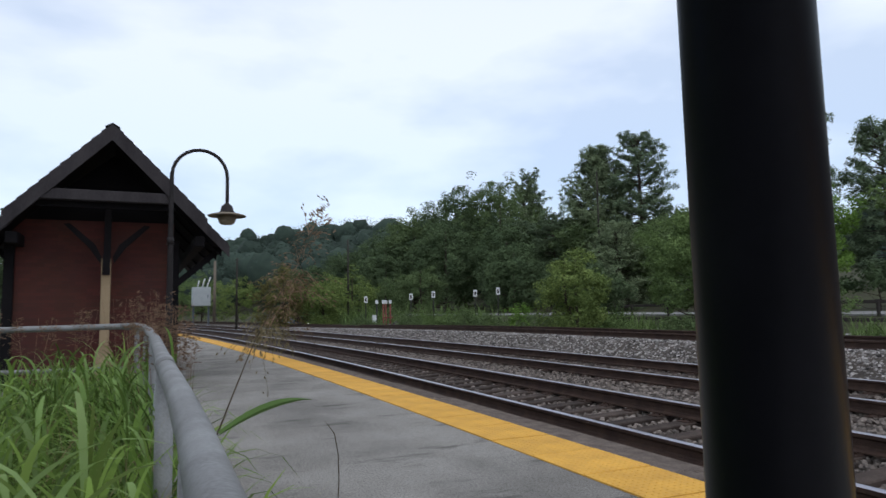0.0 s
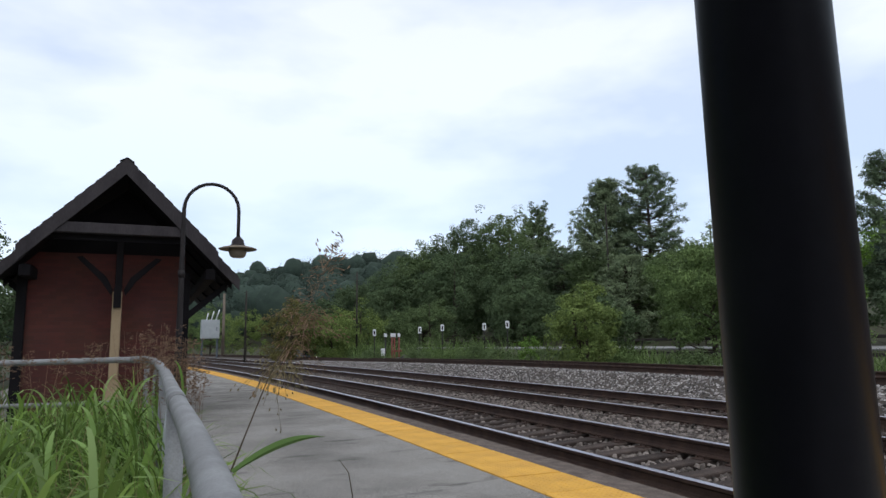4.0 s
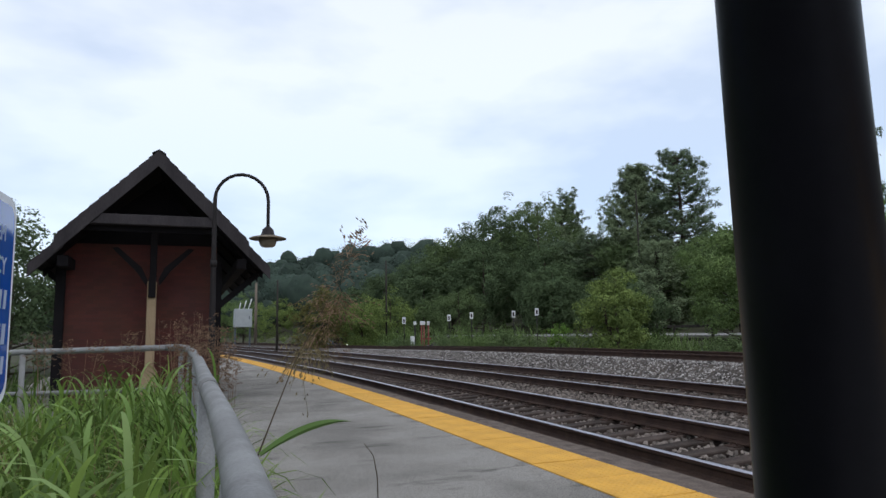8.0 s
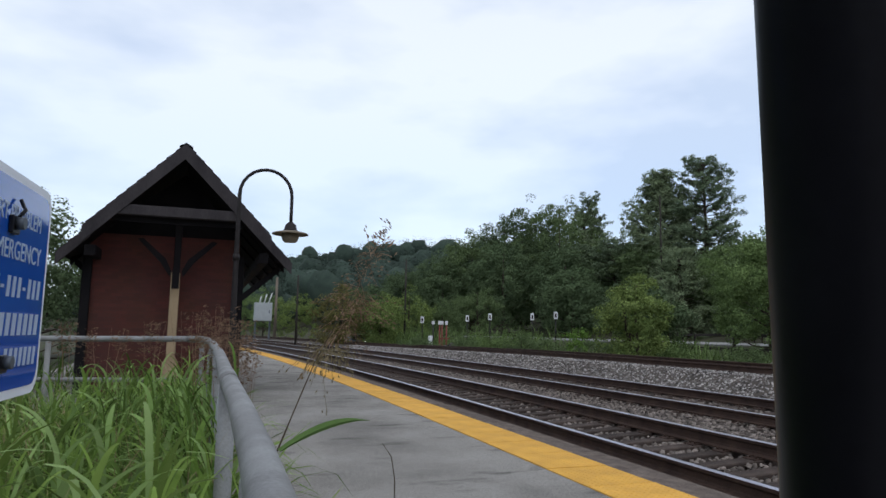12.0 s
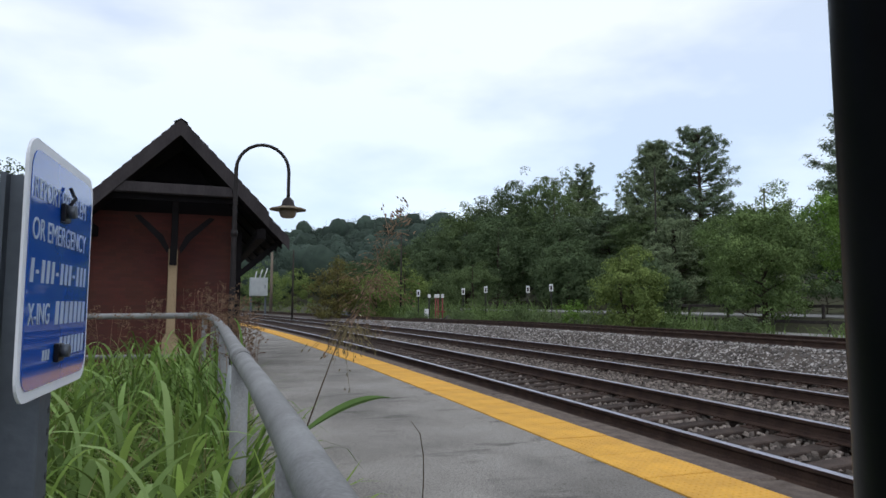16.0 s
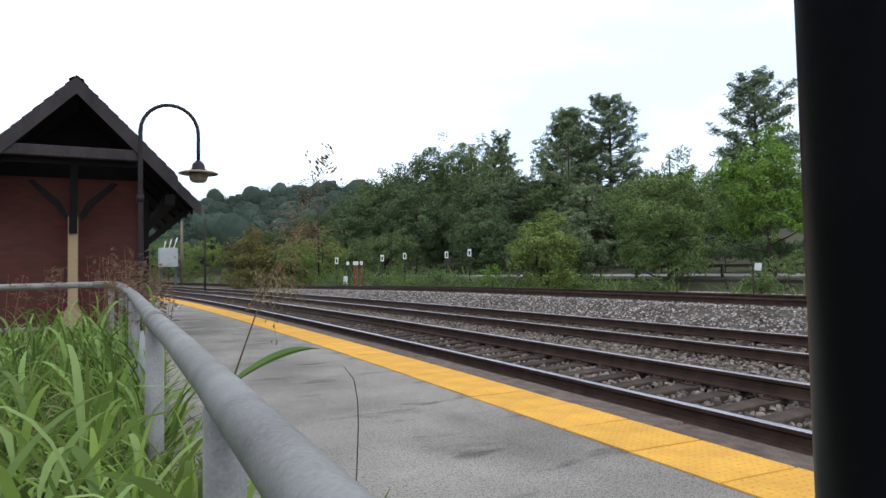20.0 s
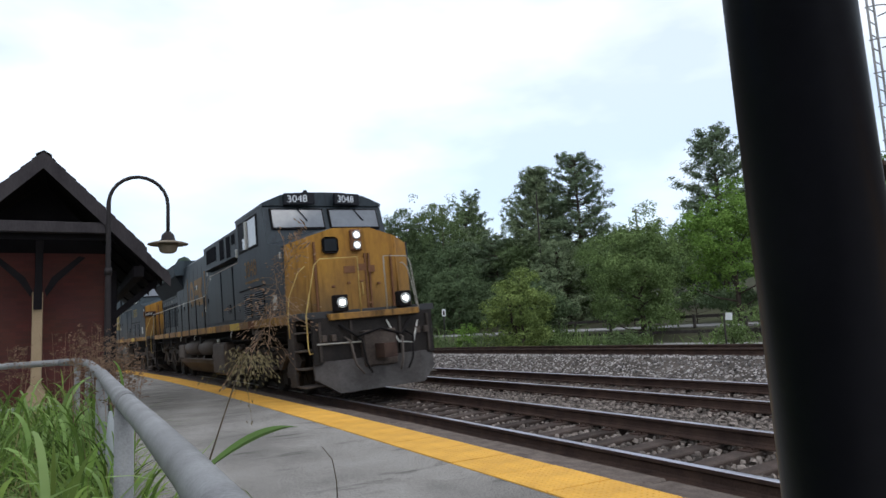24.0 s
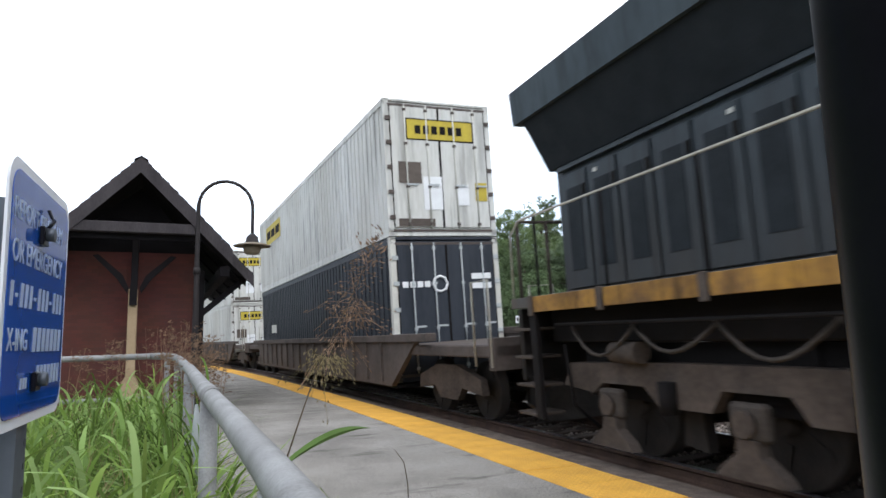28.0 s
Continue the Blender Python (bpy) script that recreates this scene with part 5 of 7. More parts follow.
# signal mast with a caged ladder past the second track
mast = thing("signal_mast", pose(*on_ground(15.6, 8.3), 0, 0, 10), "grey signal mast with a caged ladder and rusty arm", "signal")
part("mast", ntube([(-0.42, 0.12, -0.3), (-0.42, 0.12, 9.2)], 0.06, 12), M_GALV, mast)
for dx in (-0.62, -0.22):
    part("ladder_rail", ntube([(dx, -0.3, 0.5), (dx, -0.3, 9.4)], 0.025, 6), M_GALV, mast)
for i in range(28):
    part("rung", ntube([(-0.62, -0.3, 0.7 + 0.31 * i), (-0.22, -0.3, 0.7 + 0.31 * i)], 0.014, 6), M_GALV, mast)
for i in range(6):
    pts_ = [(-0.42 + 0.36 * math.cos(radians(a)), -0.3 - 0.36 * math.sin(radians(a)), 5.4 + 0.75 * i) for a in range(0, 181, 30)]
    part("cage_hoop", ntube(pts_, 0.014, 6, False), M_GALV, mast)
part("platform_arm", nbox(-1.5, 0.4, -0.5, 0.3, 4.75, 4.85), M_RAIL, mast, "rusty service platform")
for zz in (4.2, 3.4):
    part("signal_head", ntube([(-0.5, -0.25, zz), (-0.5, -0.55, zz)], 0.16, 14), M_BLACK, mast)

# ---- the train ----
M_LOCO = mat("dark_blue_grey_locomotive_paint", (0.031, 0.042, 0.051), (0.016, 0.023, 0.029), 0.55, spec=0.3, scale=0.8, fine=20, bump=0.05, streak=4)
def dusted(m, dust, z0, z1, amount):
    """Road dust thrown up from the wheels, lying on the lower sides in uneven patches."""
    n, l = m.node_tree.nodes, m.node_tree.links
    bs = n["Principled BSDF"]
    base = bs.inputs["Base Color"].links[0].from_socket
    tc, sp, mr, no, mu, mx = n.new("ShaderNodeTexCoord"), n.new("ShaderNodeSeparateXYZ"), n.new("ShaderNodeMapRange"), n.new("ShaderNodeTexNoise"), n.new("ShaderNodeMath"), n.new("ShaderNodeMixRGB")
    mp = n.new("ShaderNodeMapping")
    mp.inputs["Scale"].default_value = (1, 1.6, 0.5)
    no.inputs["Scale"].default_value, no.inputs["Detail"].default_value = 1.3, 6
    mr.inputs["From Min"].default_value, mr.inputs["From Max"].default_value = z1, z0
    mr.inputs["To Max"].default_value = amount * 1.9
    mu.operation, mu.use_clamp = "MULTIPLY", True
    l.new(tc.outputs["Object"], sp.inputs[0])
    l.new(sp.outputs["Z"], mr.inputs["Value"])
    l.new(tc.outputs["Object"], mp.inputs["Vector"])
    l.new(mp.outputs["Vector"], no.inputs["Vector"])
    l.new(mr.outputs[0], mu.inputs[0])
    l.new(no.outputs["Fac"], mu.inputs[1])
    l.new(mu.outputs[0], mx.inputs[0])
    l.new(base, mx.inputs[1])
    mx.inputs[2].default_value = (*dust, 1)
    l.new(mx.outputs[0], bs.inputs["Base Color"])
    return m


def rain_streaks(m, dark, pale):
    """Soot that has run down the sides in thin streaks, and small pale scuffs."""
    n, l = m.node_tree.nodes, m.node_tree.links
    bs = n["Principled BSDF"]
    base = bs.inputs["Base Color"].links[0].from_socket
    tc = n.new("ShaderNodeTexCoord")
    for scl, lo, hi, tone in (((3.2, 3.2, 0.28), 0.52, 0.66, dark), ((9.0, 9.0, 0.7), 0.56, 0.68, dark * 1.15), ((2.2, 2.2, 1.4), 0.62, 0.70, pale)):
        mp, no, rp, mx = n.new("ShaderNodeMapping"), n.new("ShaderNodeTexNoise"), n.new("ShaderNodeValToRGB"), n.new("ShaderNodeMixRGB")
        mp.inputs["Scale"].default_value = scl
        no.inputs["Scale"].default_value, no.inputs["Detail"].default_value, no.inputs["Roughness"].default_value = 1.0, 6, 0.6
        rp.color_ramp.elements[0].position, rp.color_ramp.elements[0].color = lo, (1, 1, 1, 1)
        rp.color_ramp.elements[1].position, rp.color_ramp.elements[1].color = hi, (tone, tone, tone, 1)
        mx.blend_type, mx.inputs[0].default_value = "MULTIPLY", 1.0
        l.new(tc.outputs["Object"], mp.inputs["Vector"])
        l.new(mp.outputs["Vector"], no.inputs["Vector"])
        l.new(no.outputs["Fac"], rp.inputs["Fac"])
        l.new(base, mx.inputs[1])
        l.new(rp.outputs["Color"], mx.inputs[2])
        base = mx.outputs[0]
    l.new(base, bs.inputs["Base Color"])
    return m


rain_streaks(M_LOCO, 0.55, 1.35)
dusted(M_LOCO, (0.050, 0.043, 0.038), 1.8, 3.2, 0.5)
M_LOCO2 = mat("faded_dusty_locomotive_paint", (0.062, 0.079, 0.090), (0.040, 0.052, 0.060), 0.75, spec=0.15, scale=0.8, fine=20, bump=0.05, streak=4)
rain_streaks(M_LOCO2, 0.62, 1.3)
dusted(M_LOCO2, (0.095, 0.082, 0.070), 1.8, 3.4, 0.8)
M_PLOUGH = mat("scraped_grey_plough", (0.085, 0.078, 0.074), (0.048, 0.043, 0.040), 0.7, scale=3, fine=20, bump=0.2)
M_WHEEL = mat("dark_oily_wheel", (0.030, 0.025, 0.022), (0.016, 0.014, 0.013), 0.7, scale=4, fine=30, bump=0.2)
M_LOCOY = mat("golden_yellow_locomotive_paint", (0.44, 0.225, 0.035), (0.25, 0.12, 0.030), 0.55, scale=1.4, fine=18, bump=0.06, streak=3)
dusted(M_LOCOY, (0.10, 0.070, 0.042), 1.6, 3.2, 0.75)
M_STRIPE = mat("grimy_yellow_stripe", (0.42, 0.22, 0.045), (0.15, 0.085, 0.045), 0.6, scale=1.5, fine=14, bump=0.05, obrand=0.3)
rain_streaks(M_STRIPE, 0.5, 1.1)
M_STRIPEF = mat("fresh_yellow_stripe", (0.62, 0.42, 0.05), (0.48, 0.30, 0.05), 0.55, scale=1.5, fine=14, bump=0.05)
M_LOGO = mat("faded_yellow_marking", (0.33, 0.24, 0.06), (0.23, 0.17, 0.055), 0.6, scale=2, fine=20, bump=0.03)
M_LOGO1 = mat("orange_yellow_marking", (0.24, 0.135, 0.045), (0.13, 0.08, 0.04), 0.6, scale=2, fine=20, bump=0.03)
rain_streaks(M_LOCOY, 0.6, 1.1)
M_GRILLE = mat("black_grille", (0.008, 0.008, 0.010), (0.014, 0.014, 0.016), 0.9, spec=0.02, scale=5, fine=60, bump=0.2)
M_TRUCK = mat("brown_grimy_running_gear", (0.096, 0.076, 0.064), (0.040, 0.032, 0.027), 0.85, scale=2.5, fine=22, bump=0.3)
M_TANK = mat("dusty_tank_paint", (0.115, 0.095, 0.080), (0.068, 0.055, 0.047), 0.7, scale=1.2, fine=15, bump=0.1)
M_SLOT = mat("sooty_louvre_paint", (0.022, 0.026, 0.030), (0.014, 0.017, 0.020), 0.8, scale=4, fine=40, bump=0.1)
M_STEP = mat("dusty_brown_steps", (0.070, 0.058, 0.050), (0.036, 0.030, 0.026), 0.85, scale=3, fine=25, bump=0.2)
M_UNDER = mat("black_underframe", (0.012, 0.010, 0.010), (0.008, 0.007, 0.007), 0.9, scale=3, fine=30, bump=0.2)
M_HAND = mat("pale_handrail_paint", (0.42, 0.40, 0.34), (0.30, 0.28, 0.24), 0.5, scale=6, fine=40, bump=0.03)
M_HANDY = mat("yellow_handrail_paint", (0.55, 0.40, 0.14), (0.42, 0.29, 0.1), 0.5, scale=6, fine=40, bump=0.03)
# base colour raised to grey: reflected sky is painted into the panes
M_GLASS = mat("sky_greyed_cab_glass", (0.16, 0.17, 0.185), (0.12, 0.13, 0.145), 0.08, scale=2, fine=10, bump=0.0, spec=0.9)
M_PALE = mat("pale_notice", (0.55, 0.54, 0.48), (0.45, 0.44, 0.40), 0.6, scale=4, fine=30)
M_CWHITE = mat("white_container_paint", (0.60, 0.60, 0.57), (0.46, 0.45, 0.41), 0.55, scale=0.9, fine=14, bump=0.05, streak=5)
M_CBLUE = mat("dark_navy_container_paint", (0.038, 0.043, 0.052), (0.026, 0.030, 0.038), 0.55, scale=0.9, fine=14, bump=0.05, streak=4)
M_CYEL = mat("yellow_container_label", (0.50, 0.39, 0.05), (0.36, 0.28, 0.05), 0.6, scale=2, fine=20)
M_RUST = mat("rust_patch", (0.20, 0.10, 0.05), (0.13, 0.06, 0.035), 0.9, scale=5, fine=30)
M_WELL = mat("dusty_well_car", (0.105, 0.086, 0.076), (0.062, 0.051, 0.046), 0.85, scale=1.4, fine=16, bump=0.2)
rain_streaks(M_CWHITE, 0.68, 1.0)
rain_streaks(M_CBLUE, 0.75, 1.3)
HEAD = glow("headlamp_glow", (1.0, 0.96, 0.86), 3.2)
M_CHROME = mat("headlamp_reflector", (0.62, 0.61, 0.58), (0.5, 0.49, 0.46), 0.25, 0.9, scale=6, fine=40, bump=0.03)
SPINNING = []


def wheelset(parent, y, r):
    """Two flanged wheels on an axle."""
    bm = bmesh.new()
    for sg in (-1, 1):
        tube(bm, [(sg * 0.685, 0, 0), (sg * 0.70, 0, 0), (sg * 0.72, 0, 0), (sg * 0.82, 0, 0)], [r + 0.025, r + 0.028, r, r - 0.005], 28)
        for a in range(5):
            box(bm, -0.006, 0.006, -0.05, 0.05, 0.16, r - 0.1, 0, pose(sg * 0.828, 0, 0, 72 * a, 0, 0))
    tube(bm, [(-0.9, 0, 0), (0.9, 0, 0)], 0.085, 10)
    w = part("wheelset", bm, M_WHEEL, parent, "grimy steel wheels on an axle")
    w.matrix_local = pose(0, y, r)
    SPINNING.append((w, y, r))
    return w


def loco_truck(parent, yc, style):
    """A three-axle truck: the leading engine's has a chevron opening over every axle, the second's a flat frame."""
    axles = (-1.85, 0.0, 1.85)
    for k in axles:
        wheelset(parent, yc + k, 0.53)
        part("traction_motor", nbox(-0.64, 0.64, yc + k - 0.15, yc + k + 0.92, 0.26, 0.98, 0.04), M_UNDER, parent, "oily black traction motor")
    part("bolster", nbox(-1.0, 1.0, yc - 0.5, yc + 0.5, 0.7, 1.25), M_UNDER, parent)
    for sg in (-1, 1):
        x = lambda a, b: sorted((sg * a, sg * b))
        # added plate: closes the view through the truck and stands for its shade
        part("truck_shade_plate", nbox(*x(0.90, 0.96), yc - 2.7, yc + 2.7, 0.60, 1.20), M_UNDER, parent, "black plate added behind the side frame to stand for shade")
        if style == 0:
            out = [(-2.62, 0.80), (-2.40, 1.02), (-1.2, 1.06), (-0.5, 1.12), (0.5, 1.12), (1.2, 1.06), (2.40, 1.02), (2.62, 0.80)]
            for k in axles[::-1]:
                out += [(k + 0.60, 0.60), (k + 0.42, 0.62), (k + 0.10, 0.93), (k - 0.10, 0.93), (k - 0.42, 0.62), (k - 0.60, 0.60)]
            part("side_frame", nprism([(yc + a, b) for a, b in out], *x(1.02, 1.12), "x"), M_STEP, parent, "dusty cast side frame with chevron openings")
            for k in axles:
                for e in (-1, 1):
                    q = [(k + e * 0.02, 1.05), (k + e * 0.16, 1.05), (k + e * 0.68, 0.64), (k + e * 0.62, 0.57), (k + e * 0.44, 0.60), (k + e * 0.02, 0.94)]
                    part("chevron_arm", nprism([(yc + a, b) for a, b in q][::e], *x(1.12, 1.19), "x"), M_TRUCK, parent, "dusty raised arm of the side frame")
                part("axle_box", nprism([(yc + k + a, b) for a, b in ((-0.30, 0.50), (-0.22, 0.40), (0.22, 0.40), (0.30, 0.50), (0.14, 0.74), (-0.14, 0.74))], *x(1.0, 1.13), "x"), M_STEP, parent)
                part("bearing_cap", ntube([(sg * 1.12, yc + k, 0.55), (sg * 1.18, yc + k, 0.55)], [0.13, 0.10], 14), M_STEP, parent)
            for k in (-0.92, 0.92):
                part("coil_spring", ntube([(sg * 1.17 + 0.06 * sg * math.cos(a * 1.05), yc + k + 0.06 * math.sin(a * 1.05), 0.66 + 0.007 * a) for a in range(0, 42, 2)], 0.014, 5, False), M_WHEEL, parent)
                part("spring_seat", nbox(*x(1.12, 1.24), yc + k - 0.16, yc + k + 0.16, 0.58, 0.66, 0.02), M_TRUCK, parent)
            for e in (-1, 1):
                part("brake_cylinder", ntube([(sg * 1.14, yc + e * 2.16, 1.08), (sg * 1.14, yc + e * 2.20, 1.08), (sg * 1.14, yc + e * 2.56, 1.08), (sg * 1.14, yc + e * 2.62, 1.08)], [0.06, 0.13, 0.13, 0.09], 14), M_TANK, parent, "pale dusty brake cylinder")
                part("brake_lever", ntube([(sg * 1.15, yc + e * 2.04, 1.02), (sg * 1.13, yc + e * 2.24, 0.66)], [0.035, 0.022], 8), M_TANK, parent)
            part("brake_pipe", ntube([(sg * 1.16, yc - 1.9, 1.16), (sg * 1.16, yc - 0.6, 1.19), (sg * 1.16, yc + 0.8, 1.18), (sg * 1.16, yc + 1.9, 1.14)], 0.02, 6), M_STEP, parent)
        else:
            out = [(-2.9, 0.72), (-2.75, 0.98), (-1.0, 1.02), (1.0, 1.02), (2.75, 0.98), (2.9, 0.72), (2.3, 0.66), (2.1, 0.78), (1.4, 0.78), (1.2, 0.6), (0.5, 0.6), (0.35, 0.8), (-0.35, 0.8), (-0.5, 0.6), (-1.2, 0.6), (-1.4, 0.78), (-2.1, 0.78), (-2.3, 0.66)]
            part("side_frame", nprism([(yc + a, b) for a, b in out], *x(1.02, 1.16), "x"), M_TRUCK, parent, "dusty cast side frame")
            for k in axles:
                part("axle_box", nbox(*x(1.17, 1.28), yc + k - 0.19, yc + k + 0.19, 0.44, 0.74, 0.03), M_STEP, parent)
                part("bearing_cap", ntube([(sg * 1.28, yc + k, 0.58), (sg * 1.33, yc + k, 0.58)], 0.11, 12), M_TRUCK, parent)
                part("brake_shoe", nprism([(yc + k - 0.36, 0.14), (yc + k + 0.36, 0.14), (yc + k + 0.30, 0.22), (yc + k + 0.12, 0.34), (yc + k + 0.10, 0.46), (yc + k - 0.10, 0.46), (yc + k - 0.12, 0.34), (yc + k - 0.30, 0.22)], *x(1.18, 1.30), "x"), M_TRUCK, parent)
            for k in (-1.0, 1.0):
                part("spring", ntube([(sg * 1.2, yc + k, 0.55), (sg * 1.2, yc + k, 0.85)], 0.09, 10), M_UNDER, parent)
                part("brake_cylinder", ntube([(sg * 1.24, yc + 1.5 * k - 0.22, 1.12), (sg * 1.24, yc + 1.5 * k + 0.22, 1.12)], 0.11, 12), M_TRUCK, parent)
        for k in (-0.94, 0.94):
            part("brake_rigging", nprism([(yc + k - 0.16, 0.20), (yc + k + 0.16, 0.24), (yc + k + 0.10, 0.62), (yc + k - 0.12, 0.62)], *x(0.86, 0.98), "x"), M_WHEEL, parent, "grimy brake rigging")
        part("sand_pipe", ntube([(sg * 1.25, yc + 2.68, 1.2), (sg * 1.20, yc + 2.66, 0.5), (sg * 0.85, yc + 2.55, 0.15)], 0.02, 6), M_UNDER, parent)


def louvre(parent, x, y0, y1, z0, z1, n, sg=-1):
    """A recessed vent with slats that stand out."""
    a, b = sorted((x, x + sg * 0.006))
    vb = part("vent_back", nbox(a, b, y0, y1, z0, z1), M_GRILLE, parent)
    for i in range(n):
        z = z0 + (z1 - z0) * (i + 0.25) / n
        h = (z1 - z0) / n * 0.45
        q = [(x + sg * 0.006, z), (x + sg * 0.030, z - h * 0.5), (x + sg * 0.034, z - h * 0.2), (x + sg * 0.008, z + h)]
        part("slat", nprism(q, y0 + 0.02, y1 - 0.02, "y"), M_LOCO, vb)


def locomotive(number, first):
    """A six-axle freight locomotive. Its front looks to -y; y = 0 is where the nose meets the cab side."""
    t = thing("locomotive", Matrix.Identity(4), "leading dark blue-grey and yellow freight locomotive with lit headlights" if first else "second dark blue-grey and yellow freight locomotive", "locomotive", "locomotives")
    W = 1.5
    paint = M_LOCO if first else M_LOCO2
    lamp_glow = HEAD if first else M_CHROME
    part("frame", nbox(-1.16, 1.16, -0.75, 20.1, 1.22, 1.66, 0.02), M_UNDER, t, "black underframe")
    part("deck", nbox(-W, W, -0.82, 20.5, 1.662, 1.79, 0.006), paint, t)
    # stripe along the sill, in plates with joints
    y, k, fresh = 0.05, 0, 3 if first else 2
    plates = (1.2, 1.45, 1.5, 1.05, 1.8, 1.3) + (1.46,) * 8
    for w in plates:
        gap = 0.05 if k < 6 else 0.13
        for sg in (-1, 1):
            part("sill_stripe", nbox(min(sg * W, sg * (W + 0.012)), max(sg * W, sg * (W + 0.012)), y, y + w - gap, 1.60, 1.785, 0.004), M_STRIPEF if k == fresh else M_STRIPE, t, "fresher yellow plate of the sill stripe" if k == fresh else "grimy yellow sill stripe")
            if k >= 5:
                part("sill_bracket", nbox(min(sg * W, sg * (W + 0.03)), max(sg * W, sg * (W + 0.03)), y + w - gap + 0.015, y + w - 0.015, 1.56, 1.80, 0.006), M_TRUCK, t, "rusty stanchion bracket")
        y, k = y + w, k + 1
    # cab: lower body, nose, roof
    side = [(0.18, 1.735), (0.18, 3.28), (1.18, 3.46), (1.46, 4.38), (1.75, 4.44), (3.95, 4.44), (3.95, 1.735)]
    part("cab", nprism(side, -W, W, "x"), paint, t, "dark blue-grey cab")
    part("cab_roof", nprism([(-W - 0.01, 4.38), (-W, 4.45), (-1.05, 4.64), (-0.5, 4.71), (0.5, 4.71), (1.05, 4.64), (W, 4.45), (W + 0.01, 4.38)], 1.42, 4.0, "y"), paint, t)
    bm = bmesh.new()
    lo = [(-W, 0.18), (-1.04, -0.11), (-0.45, -0.14), (0.45, -0.14), (1.04, -0.11), (W, 0.18)]
    zt = [3.27, 3.42, 3.60, 3.60, 3.42, 3.27]
    a = [bm.verts.new((x, y_, 1.735)) for x, y_ in lo]
    b = [bm.verts.new((x, y_ + 0.03, z)) for (x, y_), z in zip(lo, zt)]
    c = [bm.verts.new((x, 1.18, z)) for x, z in ((-W, 3.45), (-1.04, 3.54), (-0.45, 3.70), (0.45, 3.70), (1.04, 3.54), (W, 3.45))]
    for i in range(5):
        bm.faces.new((a[i], a[i + 1], b[i + 1], b[i]))
        f = bm.faces.new((b[i], b[i + 1], c[i + 1], c[i]))
        f.material_index = 1
    part("nose", bm, [M_LOCOY, paint], t, "golden yellow nose")
    NF = -0.16
    part("nose_door", nbox(-0.88, 0.22, NF - 0.012, NF + 0.04, 1.76, 2.92, 0.008), M_LOCOY, t, "yellow nose door with dark edges")
    for xx, z1 in ((-0.93, 3.30), (0.225, 3.02), (0.32, 3.02), (0.86, 2.98)):
        part("door_edge", nbox(xx, xx + 0.035, NF - 0.02, NF + 0.03, 1.8, z1), M_RUST, t, "rusty door edge")
    # windscreen panes, side windows
    for x0, x1 in ((-1.32, -0.10), (0.10, 1.32)):
        m = pose(0, 1.17, 3.50, -16, 0, 0)
        wf = part("windscreen_frame", nbox(x0 - 0.04, x1 + 0.04, -0.018, 0.02, 0.30, 0.84, 0.006, m), M_UNDER, t)
        part("windscreen", nbox(x0, x1, -0.030, -0.020, 0.345, 0.795, 0, m), M_GLASS, wf, "windscreen coloured grey for reflected sky")
        part("wiper", ntube([m @ Vector(((x0 + x1) / 2, -0.05, 0.83)), m @ Vector(((x0 + x1) / 2 + 0.22, -0.05, 0.50))], 0.012, 5), M_BLACK, wf)
    part("windscreen_wall", nprism([(-W, 3.44), (-0.66, 3.71), (0.66, 3.71), (W, 3.44), (W, 4.42), (-W, 4.42)], 0, 0.04, "y"), paint, t).matrix_local = pose(0, 1.21, 0) @ Matrix.Translation((0, 0, 3.5)) @ pose(0, 0, 0, -16, 0, 0) @ Matrix.Translation((0, 0, -3.5))
    for sg in (-1, 1):
        q = lambda e0, e1: (min(sg * (W + e0), sg * (W + e1)), max(sg * (W + e0), sg * (W + e1)))
        sw = part("window_frame", nbox(*q(0.0, 0.012), 1.95, 3.72, 3.52, 4.30, 0.004), M_UNDER, t)
        part("side_window", nbox(*q(0.012, 0.018), 2.05, 2.80, 3.58, 4.24), M_GLASS, sw, "cab window coloured grey for reflected sky")
        part("side_window", nbox(*q(0.012, 0.018), 2.98, 3.62, 3.58, 4.24), M_SLOT, sw, "dark rear cab window")
        part("seat_back", nbox(*q(0.018, 0.022), 3.05, 3.28, 3.58, 3.86), M_GLASS, sw, "pale seat seen through the window")
        part("sun_blind", nbox(*q(0.012, 0.05), 2.82, 2.97, 3.56, 4.24), M_PALE, t, "pale window edge")
        part("mirror", nbox(*q(0.03, 0.08), 3.76, 3.83, 3.46, 3.68, 0.01), M_PALE if first else M_SLOT, t)
        # louvres below the cab number
        louvre(t, sg * W, 1.68, 2.45, 1.84, 2.46, 12, sg)
        louvre(t, sg * W, 2.80, 3.53, 1.86, 2.46, 12, sg)
        part("belt_line", nbox(*q(0.0, 0.02), 1.5, 3.9, 2.55, 2.585), M_UNDER, t)
        part("notice_plate", nbox(*q(0.0, 0.008), 0.75, 1.05, 1.95, 2.28), M_PALE, t)
        part("small_plate", nbox(*q(0.0, 0.006), 0.28, 0.40, 3.02, 3.16), M_PALE, t)
        # grab rails at the steps and on the nose
        hm = M_HANDY if sg < 0 else M_HAND
        part("grab_rail", ntube([(sg * 1.52, -0.02, 1.30), (sg * 1.53, -0.02, 1.75), (sg * 1.48, 0.0, 2.15), (sg * 1.30, -0.14, 2.66), (sg * 1.16, -0.18, 2.78), (sg * 1.14, -0.12, 2.78)], 0.012, 8), hm, t, "pale yellow grab rail")
        foot = [(sg * 1.36, -0.92, 0.98), (sg * 1.46, -1.0, 0.98), (sg * 1.48, -1.0, 1.1)] if sg < 0 else [(sg * 1.06, -0.95, 1.62)]
